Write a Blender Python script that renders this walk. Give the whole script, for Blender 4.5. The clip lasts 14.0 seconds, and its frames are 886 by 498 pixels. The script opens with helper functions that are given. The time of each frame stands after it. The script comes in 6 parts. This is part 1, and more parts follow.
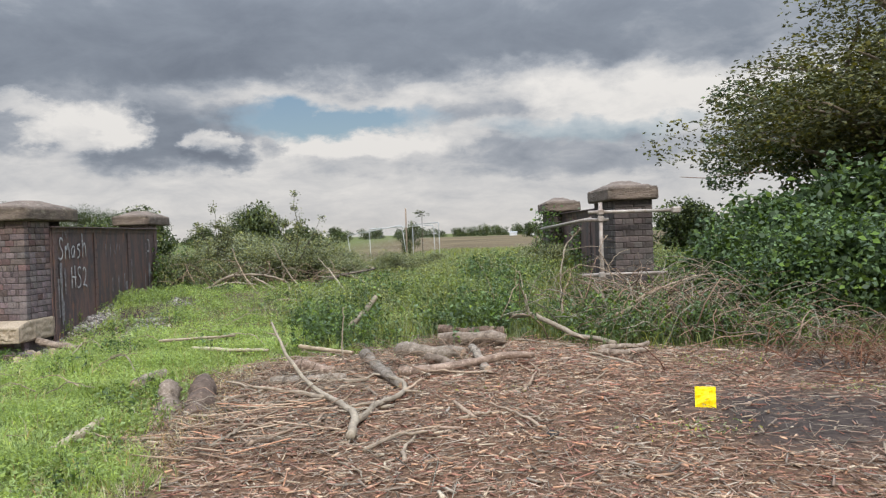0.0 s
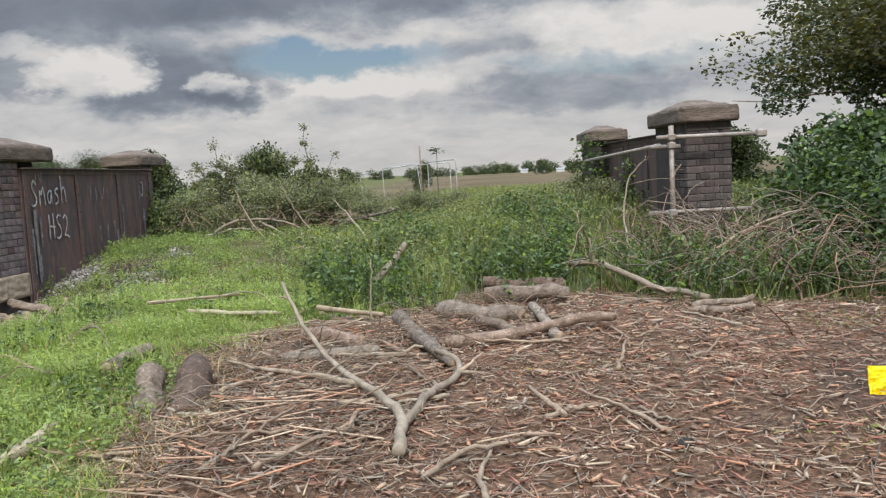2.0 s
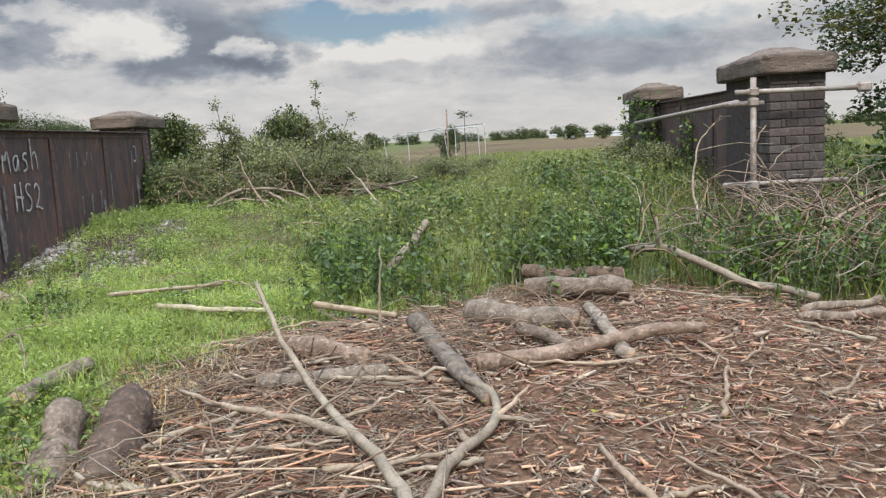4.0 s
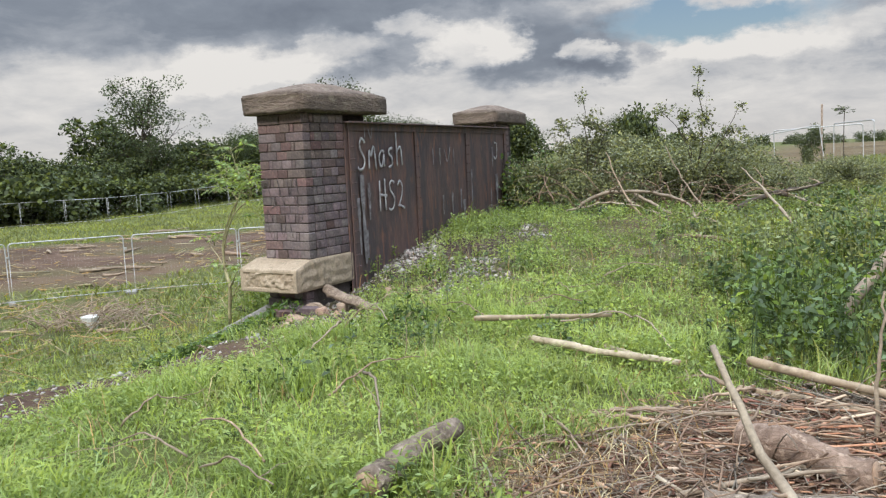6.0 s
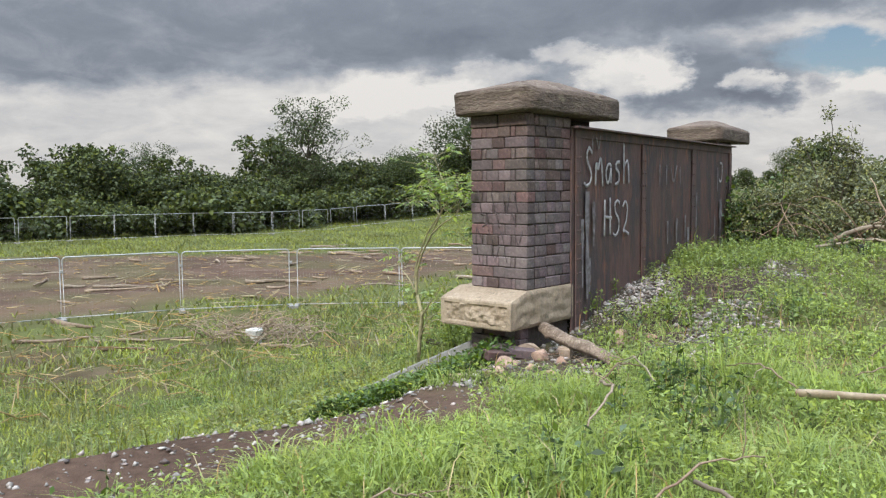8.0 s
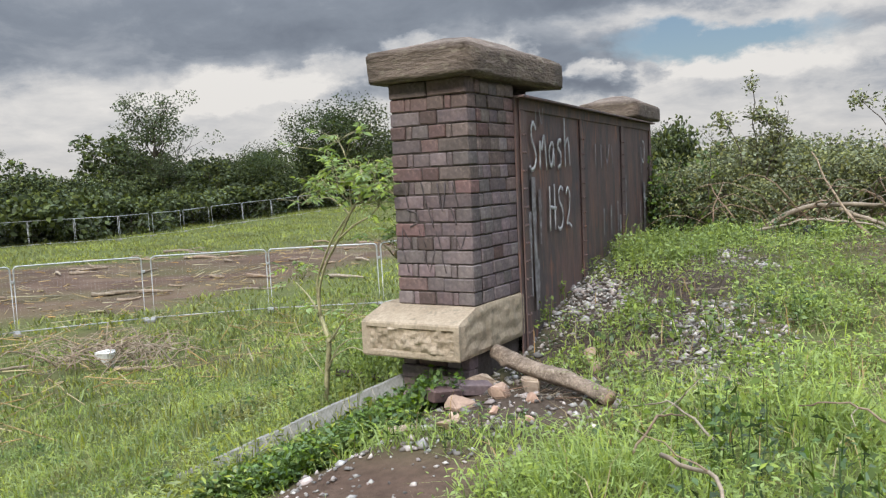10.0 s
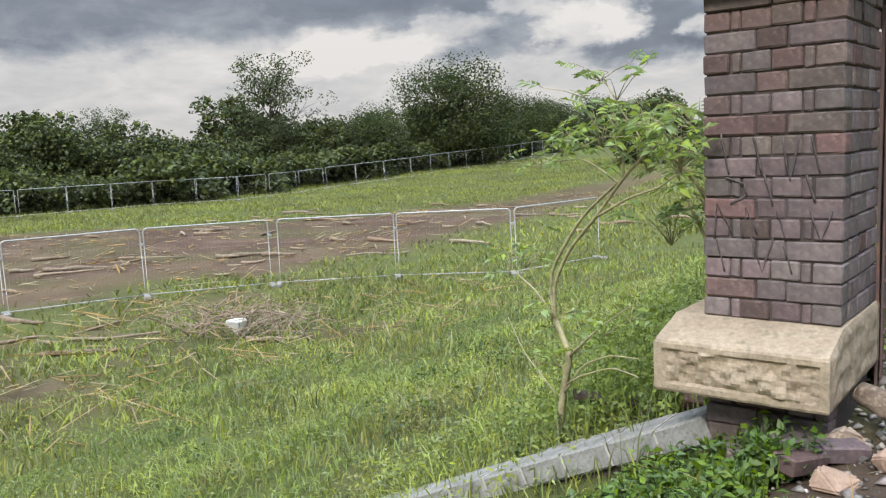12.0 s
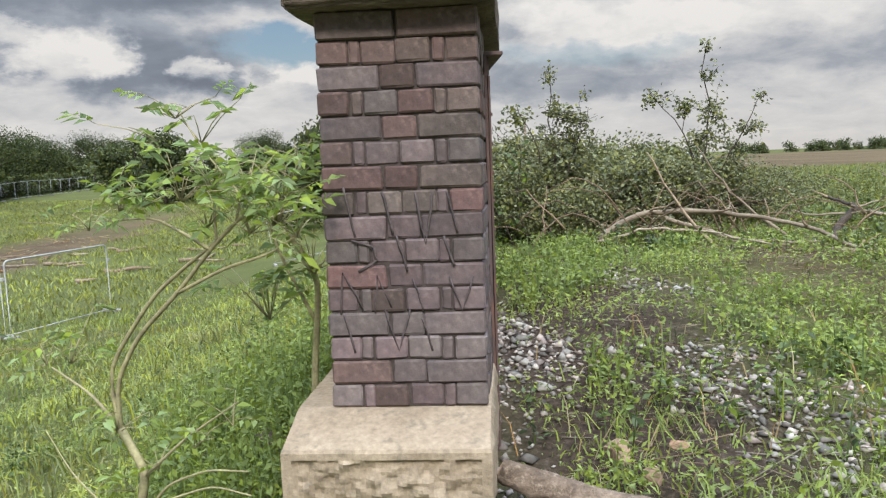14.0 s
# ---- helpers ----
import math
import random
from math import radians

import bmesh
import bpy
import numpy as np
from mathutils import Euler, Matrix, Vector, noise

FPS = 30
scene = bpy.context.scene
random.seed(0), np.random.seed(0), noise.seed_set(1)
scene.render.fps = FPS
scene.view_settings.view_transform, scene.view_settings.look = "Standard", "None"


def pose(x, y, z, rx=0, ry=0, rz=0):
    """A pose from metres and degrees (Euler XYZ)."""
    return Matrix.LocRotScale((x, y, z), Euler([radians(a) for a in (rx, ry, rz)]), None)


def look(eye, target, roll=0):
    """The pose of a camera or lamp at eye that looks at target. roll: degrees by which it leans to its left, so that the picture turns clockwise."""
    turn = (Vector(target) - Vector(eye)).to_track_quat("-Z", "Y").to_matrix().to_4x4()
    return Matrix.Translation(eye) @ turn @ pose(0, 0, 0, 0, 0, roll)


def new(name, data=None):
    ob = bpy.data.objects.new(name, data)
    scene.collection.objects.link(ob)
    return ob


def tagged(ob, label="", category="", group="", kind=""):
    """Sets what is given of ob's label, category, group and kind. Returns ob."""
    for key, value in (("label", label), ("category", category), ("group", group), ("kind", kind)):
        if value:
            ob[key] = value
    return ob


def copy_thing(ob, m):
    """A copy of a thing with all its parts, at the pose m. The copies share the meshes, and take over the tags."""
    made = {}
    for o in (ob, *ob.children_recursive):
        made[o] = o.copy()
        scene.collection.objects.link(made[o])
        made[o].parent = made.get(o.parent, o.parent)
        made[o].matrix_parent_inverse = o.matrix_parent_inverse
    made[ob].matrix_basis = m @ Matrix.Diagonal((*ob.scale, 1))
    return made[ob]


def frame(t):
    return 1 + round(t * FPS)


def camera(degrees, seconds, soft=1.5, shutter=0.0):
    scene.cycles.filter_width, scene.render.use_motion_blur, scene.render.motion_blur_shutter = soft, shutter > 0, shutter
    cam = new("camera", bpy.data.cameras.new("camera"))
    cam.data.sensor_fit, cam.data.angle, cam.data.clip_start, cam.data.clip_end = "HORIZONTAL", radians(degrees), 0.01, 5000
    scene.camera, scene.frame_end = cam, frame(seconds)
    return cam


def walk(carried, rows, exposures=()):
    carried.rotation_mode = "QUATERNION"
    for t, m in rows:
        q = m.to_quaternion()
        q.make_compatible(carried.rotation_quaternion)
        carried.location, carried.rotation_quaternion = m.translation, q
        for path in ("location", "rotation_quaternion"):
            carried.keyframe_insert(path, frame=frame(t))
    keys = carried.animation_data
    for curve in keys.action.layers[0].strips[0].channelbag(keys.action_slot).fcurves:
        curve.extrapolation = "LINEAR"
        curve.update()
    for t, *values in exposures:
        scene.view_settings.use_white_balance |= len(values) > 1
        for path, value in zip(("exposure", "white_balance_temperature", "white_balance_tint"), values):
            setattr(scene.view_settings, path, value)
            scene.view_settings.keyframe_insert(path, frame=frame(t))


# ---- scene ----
cam = camera(56.8, 14.0, soft=1.3)
METRES, EYE, TILT, LEAN, TURN = 11.6, 1.6, 0.0, 0.0, 5.1
ROWS = [
    (0.0, 0.0, 0.0, 0.0, -0.04, -1.1, 1.88),
    (0.5, -0.0047, 0.045, -0.0032, 0.73, -1.58, 2.09),
    (1.0, -0.0118, 0.0892, -0.0067, 2.09, -2.14, 2.34),
    (1.5, -0.0203, 0.121, -0.002, 4.79, -3.21, 2.33),
    (2.0, -0.0321, 0.1602, -0.0045, 0.6, -5.31, 3.01),
    (2.2, -0.0336, 0.1743, -0.0047, -1.88, -5.53, 3.4),
    (4.3, -0.0416, 0.326, -0.0069, 5.1, -7.8, 2.6),
    (4.5, -0.0487, 0.34, -0.0069, 7.58, -7.7, 2.63),
    (5.0, -0.07, 0.3765, -0.0081, 13.44, -7.43, 2.72),
    (5.5, -0.0908, 0.4038, -0.0095, 19.83, -6.86, 2.61),
    (6.0, -0.113, 0.4374, -0.0094, 25.64, -6.43, 2.59),
    (6.5, -0.1405, 0.4612, -0.0162, 26.73, -6.06, 1.95),
    (7.0, -0.1676, 0.4832, -0.018, 28.82, -5.6, 1.16),
    (7.5, -0.1953, 0.5015, -0.0169, 33.67, -4.9, 0.57),
    (8.0, -0.2272, 0.514, -0.0178, 36.05, -4.35, 0.5),
    (8.5, -0.2474, 0.5268, -0.0179, 34.72, -3.88, 1.19),
    (8.7, -0.2573, 0.5348, -0.0183, 33.63, -3.78, 1.5),
    (10.8, -0.386, 0.6499, -0.0192, 24.06, -5.68, 2.7),
    (11.0, -0.3999, 0.659, -0.0192, 25.88, -6.13, 2.56),
    (11.5, -0.4368, 0.6751, -0.0176, 28.89, -6.93, 2.64),
    (12.0, -0.4709, 0.6913, -0.019, 33.36, -7.44, 2.59),
    (12.5, -0.4991, 0.7063, -0.0152, 34.99, -7.56, 2.03),
    (13.0, -0.5184, 0.7197, -0.014, 26.71, -7.25, 2.02),
    (13.5, -0.5274, 0.7393, -0.0155, 12.88, -6.69, 2.23),
    (14.0, -0.5251, 0.7534, -0.0137, -0.5, -6.11, 2.14),
]
walk(cam, [(t, pose(0, 0, EYE, TILT, LEAN, TURN) @ pose(METRES * x, METRES * y, METRES * z, 90 + pitch, roll, yaw)) for t, x, y, z, yaw, pitch, roll in ROWS], [(0.0, -0.26), (1.2, -0.26), (2.1, -0.40), (4.4, -0.26), (7.0, -0.24), (14.0, -0.22)])

# ---- world, sun ----
world = bpy.data.worlds.new("world")
scene.world = world
world.use_nodes = True
SUN_EL, SUN_AZ = radians(42), radians(172)   # azimuth clockwise from +y


# cloud masses: azimuth, height, half width, half height (radians), strength
GREY_CLOUDS = [(-0.40, 0.128, 0.14, 0.055, -0.50), (-0.345, 0.098, 0.050, 0.022, -0.30), (-0.59, 0.132, 0.12, 0.045, -0.34), (-0.43, 0.100, 0.12, 0.032, -0.20),
               (0.07, 0.092, 0.22, 0.040, -0.34), (-0.03, 0.152, 0.10, 0.026, -0.30), (-0.26, 0.228, 0.42, 0.060, -0.16), (-0.74, 0.155, 0.14, 0.045, -0.15),
               (0.36, 0.105, 0.17, 0.040, -0.22), (-0.288, 0.112, 0.025, 0.016, -0.32), (-0.18, 0.080, 0.09, 0.018, -0.16), (-0.62, 0.098, 0.10, 0.022, -0.22)]
PALE_CLOUDS = [(-0.50, 0.132, 0.075, 0.038, 0.50), (-0.357, 0.115, 0.030, 0.016, 0.55), (-0.745, 0.114, 0.13, 0.024, 0.30), (-0.66, 0.136, 0.09, 0.018, 0.28),
               (-0.575, 0.156, 0.045, 0.016, 0.40), (-0.465, 0.140, 0.045, 0.040, 0.30), (-0.20, 0.110, 0.18, 0.020, 0.24), (0.13, 0.160, 0.20, 0.050, 0.16),
               (-0.82, 0.098, 0.10, 0.022, 0.34), (0.25, 0.145, 0.16, 0.040, 0.12)]


def build_sky():
    nt = world.node_tree
    nt.nodes.clear()
    N, L = nt.nodes.new, nt.links.new

    def math_node(op, a, b=None, c=None, clamp=False):
        n = N("ShaderNodeMath")
        n.operation, n.use_clamp = op, clamp
        for i, v in enumerate((a, b, c)):
            if v is None:
                continue
            if isinstance(v, (int, float)):
                n.inputs[i].default_value = v
            else:
                L(v, n.inputs[i])
        return n.outputs[0]

    def ramp(fac, stops):
        n = N("ShaderNodeValToRGB")
        e = n.color_ramp.elements
        while len(e) < len(stops):
            e.new(0.5)
        for el, (p, c) in zip(e, stops):
            el.position, el.color = p, (*c, 1)
        L(fac, n.inputs[0])
        return n.outputs[0]

    def mix(fac, a, b):
        n = N("ShaderNodeMix")
        n.data_type = "RGBA"
        L(fac, n.inputs[0])
        for s, v in ((n.inputs[6], a), (n.inputs[7], b)):
            if isinstance(v, tuple):
                s.default_value = (*v, 1)
            else:
                L(v, s)
        return n.outputs[2]

    tc = N("ShaderNodeTexCoord")
    sep = N("ShaderNodeSeparateXYZ")
    L(tc.outputs["Generated"], sep.inputs[0])
    x, y, z = sep.outputs
    up = math_node("MAXIMUM", z, 0.0)
    den = math_node("ADD", up, 0.30)
    comb = N("ShaderNodeCombineXYZ")
    L(math_node("DIVIDE", x, den), comb.inputs[0])
    L(math_node("DIVIDE", y, den), comb.inputs[1])

    def cloud(scale, detail, rough, warp, shift):
        m = N("ShaderNodeMapping")
        m.inputs["Location"].default_value = shift
        L(comb.outputs[0], m.inputs[0])
        n = N("ShaderNodeTexNoise")
        n.inputs["Scale"].default_value, n.inputs["Detail"].default_value = scale, detail
        n.inputs["Roughness"].default_value, n.inputs["Distortion"].default_value = rough, warp
        L(m.outputs[0], n.inputs[0])
        return n.outputs[0]

    big = cloud(1.25, 5, 0.5, 0.2, (3.1, 1.2, 0))
    mid = cloud(5.2, 12, 0.62, 0.3, (5.1, 1.7, 0))
    # azimuth and height of the direction, ruffled so that the cloud edges billow
    az, el = math_node("ARCTAN2", x, y), math_node("ARCSINE", z)
    flat = N("ShaderNodeCombineXYZ")
    L(az, flat.inputs[0])
    L(math_node("MULTIPLY", el, 1.7), flat.inputs[1])
    ruff = N("ShaderNodeTexNoise")
    ruff.inputs["Scale"].default_value, ruff.inputs["Detail"].default_value, ruff.inputs["Roughness"].default_value = 11.0, 9, 0.62
    L(flat.outputs[0], ruff.inputs[0])
    rs_ = N("ShaderNodeSeparateColor")
    L(ruff.outputs["Color"], rs_.inputs[0])
    u = math_node("ADD", az, math_node("MULTIPLY", math_node("SUBTRACT", rs_.outputs[0], 0.5), 0.20))
    v = math_node("ADD", el, math_node("MULTIPLY", math_node("SUBTRACT", rs_.outputs[1], 0.5), 0.075))

    def mass(u0, v0, a, b):
        """A soft-edged cloud mass about one direction."""
        du = math_node("POWER", math_node("DIVIDE", math_node("SUBTRACT", u, u0), a), 2.0)
        dv = math_node("POWER", math_node("DIVIDE", math_node("SUBTRACT", v, v0), b), 2.0)
        k = math_node("SUBTRACT", 1.0, math_node("ADD", du, dv), clamp=True)
        return math_node("MULTIPLY", math_node("MULTIPLY", k, k), math_node("SUBTRACT", 3.0, math_node("MULTIPLY", k, 2.0)))

    # the heavy deck overhead comes lower towards the left
    edge = math_node("MINIMUM", math_node("MAXIMUM", math_node("MULTIPLY_ADD", u, 0.085, 0.19), 0.088), 0.168)
    deck = math_node("MULTIPLY", math_node("SUBTRACT", v, edge), 26.0, clamp=True)
    tone = math_node("ADD", math_node("MULTIPLY", math_node("SUBTRACT", big, 0.5), 0.25), math_node("MULTIPLY", math_node("SUBTRACT", mid, 0.5), 0.75))
    tone = math_node("SUBTRACT", math_node("ADD", tone, 0.80), math_node("MULTIPLY", deck, 0.48))
    for u0, v0, a, b, k in GREY_CLOUDS + PALE_CLOUDS:
        tone = math_node("MULTIPLY_ADD", mass(u0, v0, a, b), k, tone)
    grey = ramp(tone, [(0.0, (0.20, 0.23, 0.285)), (0.30, (0.275, 0.312, 0.372)), (0.52, (0.43, 0.462, 0.515)), (0.70, (0.66, 0.665, 0.68)), (1.0, (0.93, 0.905, 0.875))])
    sky = N("ShaderNodeTexSky")
    sky.sky_type, sky.sun_disc = "NISHITA", False
    sky.sun_elevation, sky.sun_rotation = SUN_EL, SUN_AZ
    blue = N("ShaderNodeVectorMath")
    blue.operation = "SCALE"
    L(sky.outputs[0], blue.inputs[0])
    blue.inputs["Scale"].default_value = 0.085
    # a long rift of open sky low ahead
    open_sky = math_node("MAXIMUM", mass(-0.215, 0.143, 0.17, 0.024), math_node("MULTIPLY", mass(0.09, 0.122, 0.16, 0.018), 0.45))
    col = mix(math_node("MULTIPLY", open_sky, 1.2, clamp=True), grey, blue.outputs[0])
    haze = math_node("POWER", math_node("SUBTRACT", 1.0, up, clamp=True), 30.0, clamp=True)
    col = mix(math_node("MULTIPLY", haze, 0.6), col, (0.74, 0.70, 0.66))
    # an overcast sky grows brighter towards the zenith
    lift = math_node("ADD", 1.0, math_node("MULTIPLY", math_node("POWER", up, 3.2), 15.5))
    bg = N("ShaderNodeBackground")
    L(col, bg.inputs[0])
    L(lift, bg.inputs[1])
    out = N("ShaderNodeOutputWorld")
    L(bg.outputs[0], out.inputs[0])


build_sky()
sun = new("sun", bpy.data.lights.new("sun", "SUN"))
sun.data.energy, sun.data.angle, sun.data.color = 4.1, radians(14), (1.0, 0.95, 0.86)
sun.matrix_world = look((60 * math.sin(SUN_AZ) * math.cos(SUN_EL), 60 * math.cos(SUN_AZ) * math.cos(SUN_EL), 60 * math.sin(SUN_EL)), (0, 0, 0))


# ---- materials ----
def material(name, base, rough=0.85, metal=0.0, second=None, scale=6.0, grain=60.0, contrast=0.5, bump=0.3, bump_scale=None,
             random_by=None, random_amount=0.25, third=None, spec=0.3, stretch=None, translucent=0.0, distance=0.01):
    """Two-scale noise between two or three colours, grain in value, bump; piece-to-piece variation by object or island."""
    m = bpy.data.materials.new(name)
    m.use_nodes = True
    nt = m.node_tree
    N, L = nt.nodes.new, nt.links.new
    b = nt.nodes["Principled BSDF"]
    b.inputs["Roughness"].default_value, b.inputs["Metallic"].default_value = rough, metal
    b.inputs["Specular IOR Level"].default_value = spec
    tc = N("ShaderNodeTexCoord")
    vec = tc.outputs["Object"]
    if stretch:
        mp = N("ShaderNodeMapping")
        mp.inputs["Scale"].default_value = stretch
        L(vec, mp.inputs[0])
        vec = mp.outputs[0]

    def noise_node(s, d=5, r=0.6):
        n = N("ShaderNodeTexNoise")
        n.inputs["Scale"].default_value, n.inputs["Detail"].default_value, n.inputs["Roughness"].default_value = s, d, r
        L(vec, n.inputs[0])
        return n.outputs[0]

    def mixc(fac, a, c, mode="MIX"):
        n = N("ShaderNodeMix")
        n.data_type, n.blend_type = "RGBA", mode
        for s, v in ((n.inputs[0], fac), (n.inputs[6], a), (n.inputs[7], c)):
            if isinstance(v, (int, float)):
                s.default_value = v
            elif isinstance(v, tuple):
                s.default_value = (*v, 1)
            else:
                L(v, s)
        return n.outputs[2]

    def rng(v, a, c, lo, hi):
        n = N("ShaderNodeMapRange")
        n.inputs[1].default_value, n.inputs[2].default_value, n.inputs[3].default_value, n.inputs[4].default_value = a, c, lo, hi
        L(v, n.inputs[0])
        return n.outputs[0]

    big, fine = noise_node(scale), noise_node(grain, 3)
    second = second or tuple(v * 0.6 for v in base)
    col = mixc(rng(big, 0.5 - 0.22 * (1.2 - contrast), 0.5 + 0.22 * (1.2 - contrast), 0, 1), base, second)
    if third:
        col = mixc(rng(noise_node(scale * 2.7), 0.55, 0.7, 0, 1), col, third)
    val = N("ShaderNodeHueSaturation")
    L(rng(fine, 0.3, 0.7, 0.8, 1.2), val.inputs["Value"])
    L(col, val.inputs["Color"])
    col = val.outputs[0]
    if random_by:
        src = N("ShaderNodeObjectInfo").outputs["Random"] if random_by == "object" else N("ShaderNodeNewGeometry").outputs["Random Per Island"]
        h = N("ShaderNodeHueSaturation")
        L(rng(src, 0, 1, 1 - random_amount, 1 + random_amount), h.inputs["Value"])
        mult = N("ShaderNodeMath")
        mult.operation = "FRACT"
        m2 = N("ShaderNodeMath")
        m2.operation = "MULTIPLY"
        m2.inputs[1].default_value = 7.31
        L(src, m2.inputs[0])
        L(m2.outputs[0], mult.inputs[0])
        L(rng(mult.outputs[0], 0, 1, 0.5 - 0.06 * random_amount, 0.5 + 0.06 * random_amount), h.inputs["Hue"])
        L(rng(mult.outputs[0], 0, 1, 1 + random_amount * 0.8, 1 - random_amount * 0.8), h.inputs["Saturation"])
        L(col, h.inputs["Color"])
        col = h.outputs[0]
    L(col, b.inputs["Base Color"])
    if bump:
        bn = N("ShaderNodeBump")
        bn.inputs["Strength"].default_value, bn.inputs["Distance"].default_value = bump, distance
        L(noise_node(bump_scale or grain * 0.6, 6, 0.65), bn.inputs["Height"])
        L(bn.outputs[0], b.inputs["Normal"])
    if translucent:
        tr = N("ShaderNodeBsdfTranslucent")
        L(col, tr.inputs[0])
        ms = N("ShaderNodeMixShader")
        ms.inputs[0].default_value = translucent
        L(b.outputs[0], ms.inputs[1])
        L(tr.outputs[0], ms.inputs[2])
        L(ms.outputs[0], nt.nodes["Material Output"].inputs[0])
    return m


BRICK_RED = material("brick_red", (0.150, 0.104, 0.096), 0.75, second=(0.108, 0.080, 0.077), scale=9, grain=45, random_by="object", random_amount=0.3, bump=0.6, third=(0.19, 0.138, 0.125), distance=0.006)
BRICK_BLUE = material("brick_blue", (0.118, 0.097, 0.106), 0.65, second=(0.155, 0.120, 0.120), scale=9, grain=45, random_by="object", random_amount=0.32, bump=0.6, third=(0.185, 0.152, 0.152), distance=0.006)
# right-hand piers: dirt, and the shade they stand in, mixed into the brick colour
BRICK_DIRT_SHADE = material("brick_dirty_shaded", (0.092, 0.078, 0.073), 0.85, second=(0.065, 0.055, 0.053), third=(0.15, 0.128, 0.115), scale=7, grain=45, random_by="object", random_amount=0.3, bump=0.6, distance=0.006)
MORTAR = material("mortar", (0.055, 0.045, 0.042), 0.95, second=(0.09, 0.075, 0.07), scale=12, bump=0.6)
STONE = material("coping_stone", (0.175, 0.135, 0.11), 0.9, second=(0.10, 0.078, 0.064), third=(0.235, 0.20, 0.155), scale=4.5, grain=40, bump=1.0, bump_scale=18, distance=0.025, stretch=(0.7, 0.7, 2.2))
PLINTH_TOP = material("plinth_stone", (0.39, 0.32, 0.24), 0.9, second=(0.30, 0.24, 0.175), third=(0.23, 0.195, 0.145), scale=5, grain=50, bump=0.7, bump_scale=20, distance=0.015)
CONCRETE = material("coping_concrete", (0.30, 0.30, 0.295), 0.9, second=(0.20, 0.20, 0.19), third=(0.16, 0.17, 0.13), scale=7, bump=0.4)
STEEL = material("rusted_steel", (0.135, 0.084, 0.076), 0.65, second=(0.075, 0.060, 0.064), third=(0.23, 0.108, 0.072), scale=3.2, grain=30, contrast=0.75, bump=0.4, stretch=(1.5, 1.5, 0.3), spec=0.4)
GREENWOOD = material("young_stem", (0.42, 0.39, 0.22), 0.8, second=(0.25, 0.22, 0.14), scale=12, bump=0.3)
SPRAY = material("white_spray", (0.50, 0.50, 0.51), 0.7, second=(0.26, 0.25, 0.26), scale=9, grain=40, bump=0.1)
SPRAY_THIN = material("thin_spray", (0.30, 0.285, 0.295), 0.7, second=(0.13, 0.11, 0.115), scale=14, grain=30, bump=0.1)
SPRAY_DARK = material("dark_spray", (0.058, 0.049, 0.053), 0.8, second=(0.125, 0.102, 0.104), scale=16, bump=0.1)
GALV = material("galvanised_steel", (0.46, 0.47, 0.475), 0.5, 0.4, second=(0.34, 0.35, 0.36), scale=8, bump=0.1)
TUBE_STEEL = material("scaffold_steel", (0.36, 0.33, 0.30), 0.6, 0.3, second=(0.25, 0.20, 0.17), scale=10, bump=0.2)
BARK = material("bark", (0.265, 0.205, 0.16), 0.9, second=(0.125, 0.092, 0.07), third=(0.35, 0.285, 0.225), scale=11, grain=55, contrast=0.5, bump=1.0, bump_scale=26, random_by="object", random_amount=0.25, distance=0.025)
BARK_BROWN = material("bark_brown", (0.135, 0.095, 0.072), 0.9, second=(0.07, 0.05, 0.04), third=(0.22, 0.165, 0.125), scale=10, grain=50, bump=1.0, bump_scale=26, distance=0.025)
BARK_DARK = material("bark_dark", (0.085, 0.065, 0.05), 0.9, second=(0.05, 0.04, 0.032), scale=5, bump=0.9, distance=0.02)
DEADWOOD = material("dead_branch", (0.31, 0.25, 0.185), 0.85, second=(0.19, 0.145, 0.105), scale=7, grain=50, bump=0.5, random_by="object", random_amount=0.2)
POLE = material("stripped_wood", (0.40, 0.34, 0.25), 0.8, second=(0.28, 0.22, 0.15), scale=9, grain=40, bump=0.4, random_by="object", random_amount=0.2)
CUTWOOD = material("cut_wood", (0.36, 0.26, 0.18), 0.85, second=(0.24, 0.16, 0.11), scale=14, bump=0.4)
SPLIT = material("split_wood", (0.44, 0.30, 0.20), 0.85, second=(0.32, 0.20, 0.13), scale=9, bump=0.5, random_by="object", random_amount=0.3)
MULCH = material("bark_chips", (0.33, 0.225, 0.165), 0.9, second=(0.19, 0.125, 0.095), scale=3, random_by="island", random_amount=0.5, bump=0)
PALECHIP = material("pale_chips", (0.44, 0.32, 0.22), 0.9, second=(0.32, 0.215, 0.14), scale=3, random_by="island", random_amount=0.4, bump=0)
TWIGS = material("twigs", (0.24, 0.19, 0.14), 0.9, second=(0.15, 0.115, 0.085), scale=3, random_by="island", random_amount=0.5, bump=0)
GRASS = material("grass_blades", (0.29, 0.335, 0.08), 0.7, second=(0.15, 0.165, 0.06), third=(0.22, 0.22, 0.085), scale=0.22, grain=4, random_by="island", random_amount=0.28, bump=0, translucent=0.3, spec=0.2)
BANK_GRASS = material("bank_grass_blades", (0.335, 0.43, 0.12), 0.7, second=(0.235, 0.31, 0.09), third=(0.37, 0.425, 0.135), scale=0.9, grain=4, random_by="island", random_amount=0.2, bump=0, translucent=0.35, spec=0.2)
SLOPE_GRASS = material("slope_grass_blades", (0.31, 0.365, 0.10), 0.7, second=(0.185, 0.25, 0.075), third=(0.28, 0.265, 0.115), scale=0.42, grain=4, contrast=0.8, random_by="island", random_amount=0.28, bump=0, translucent=0.3, spec=0.2)
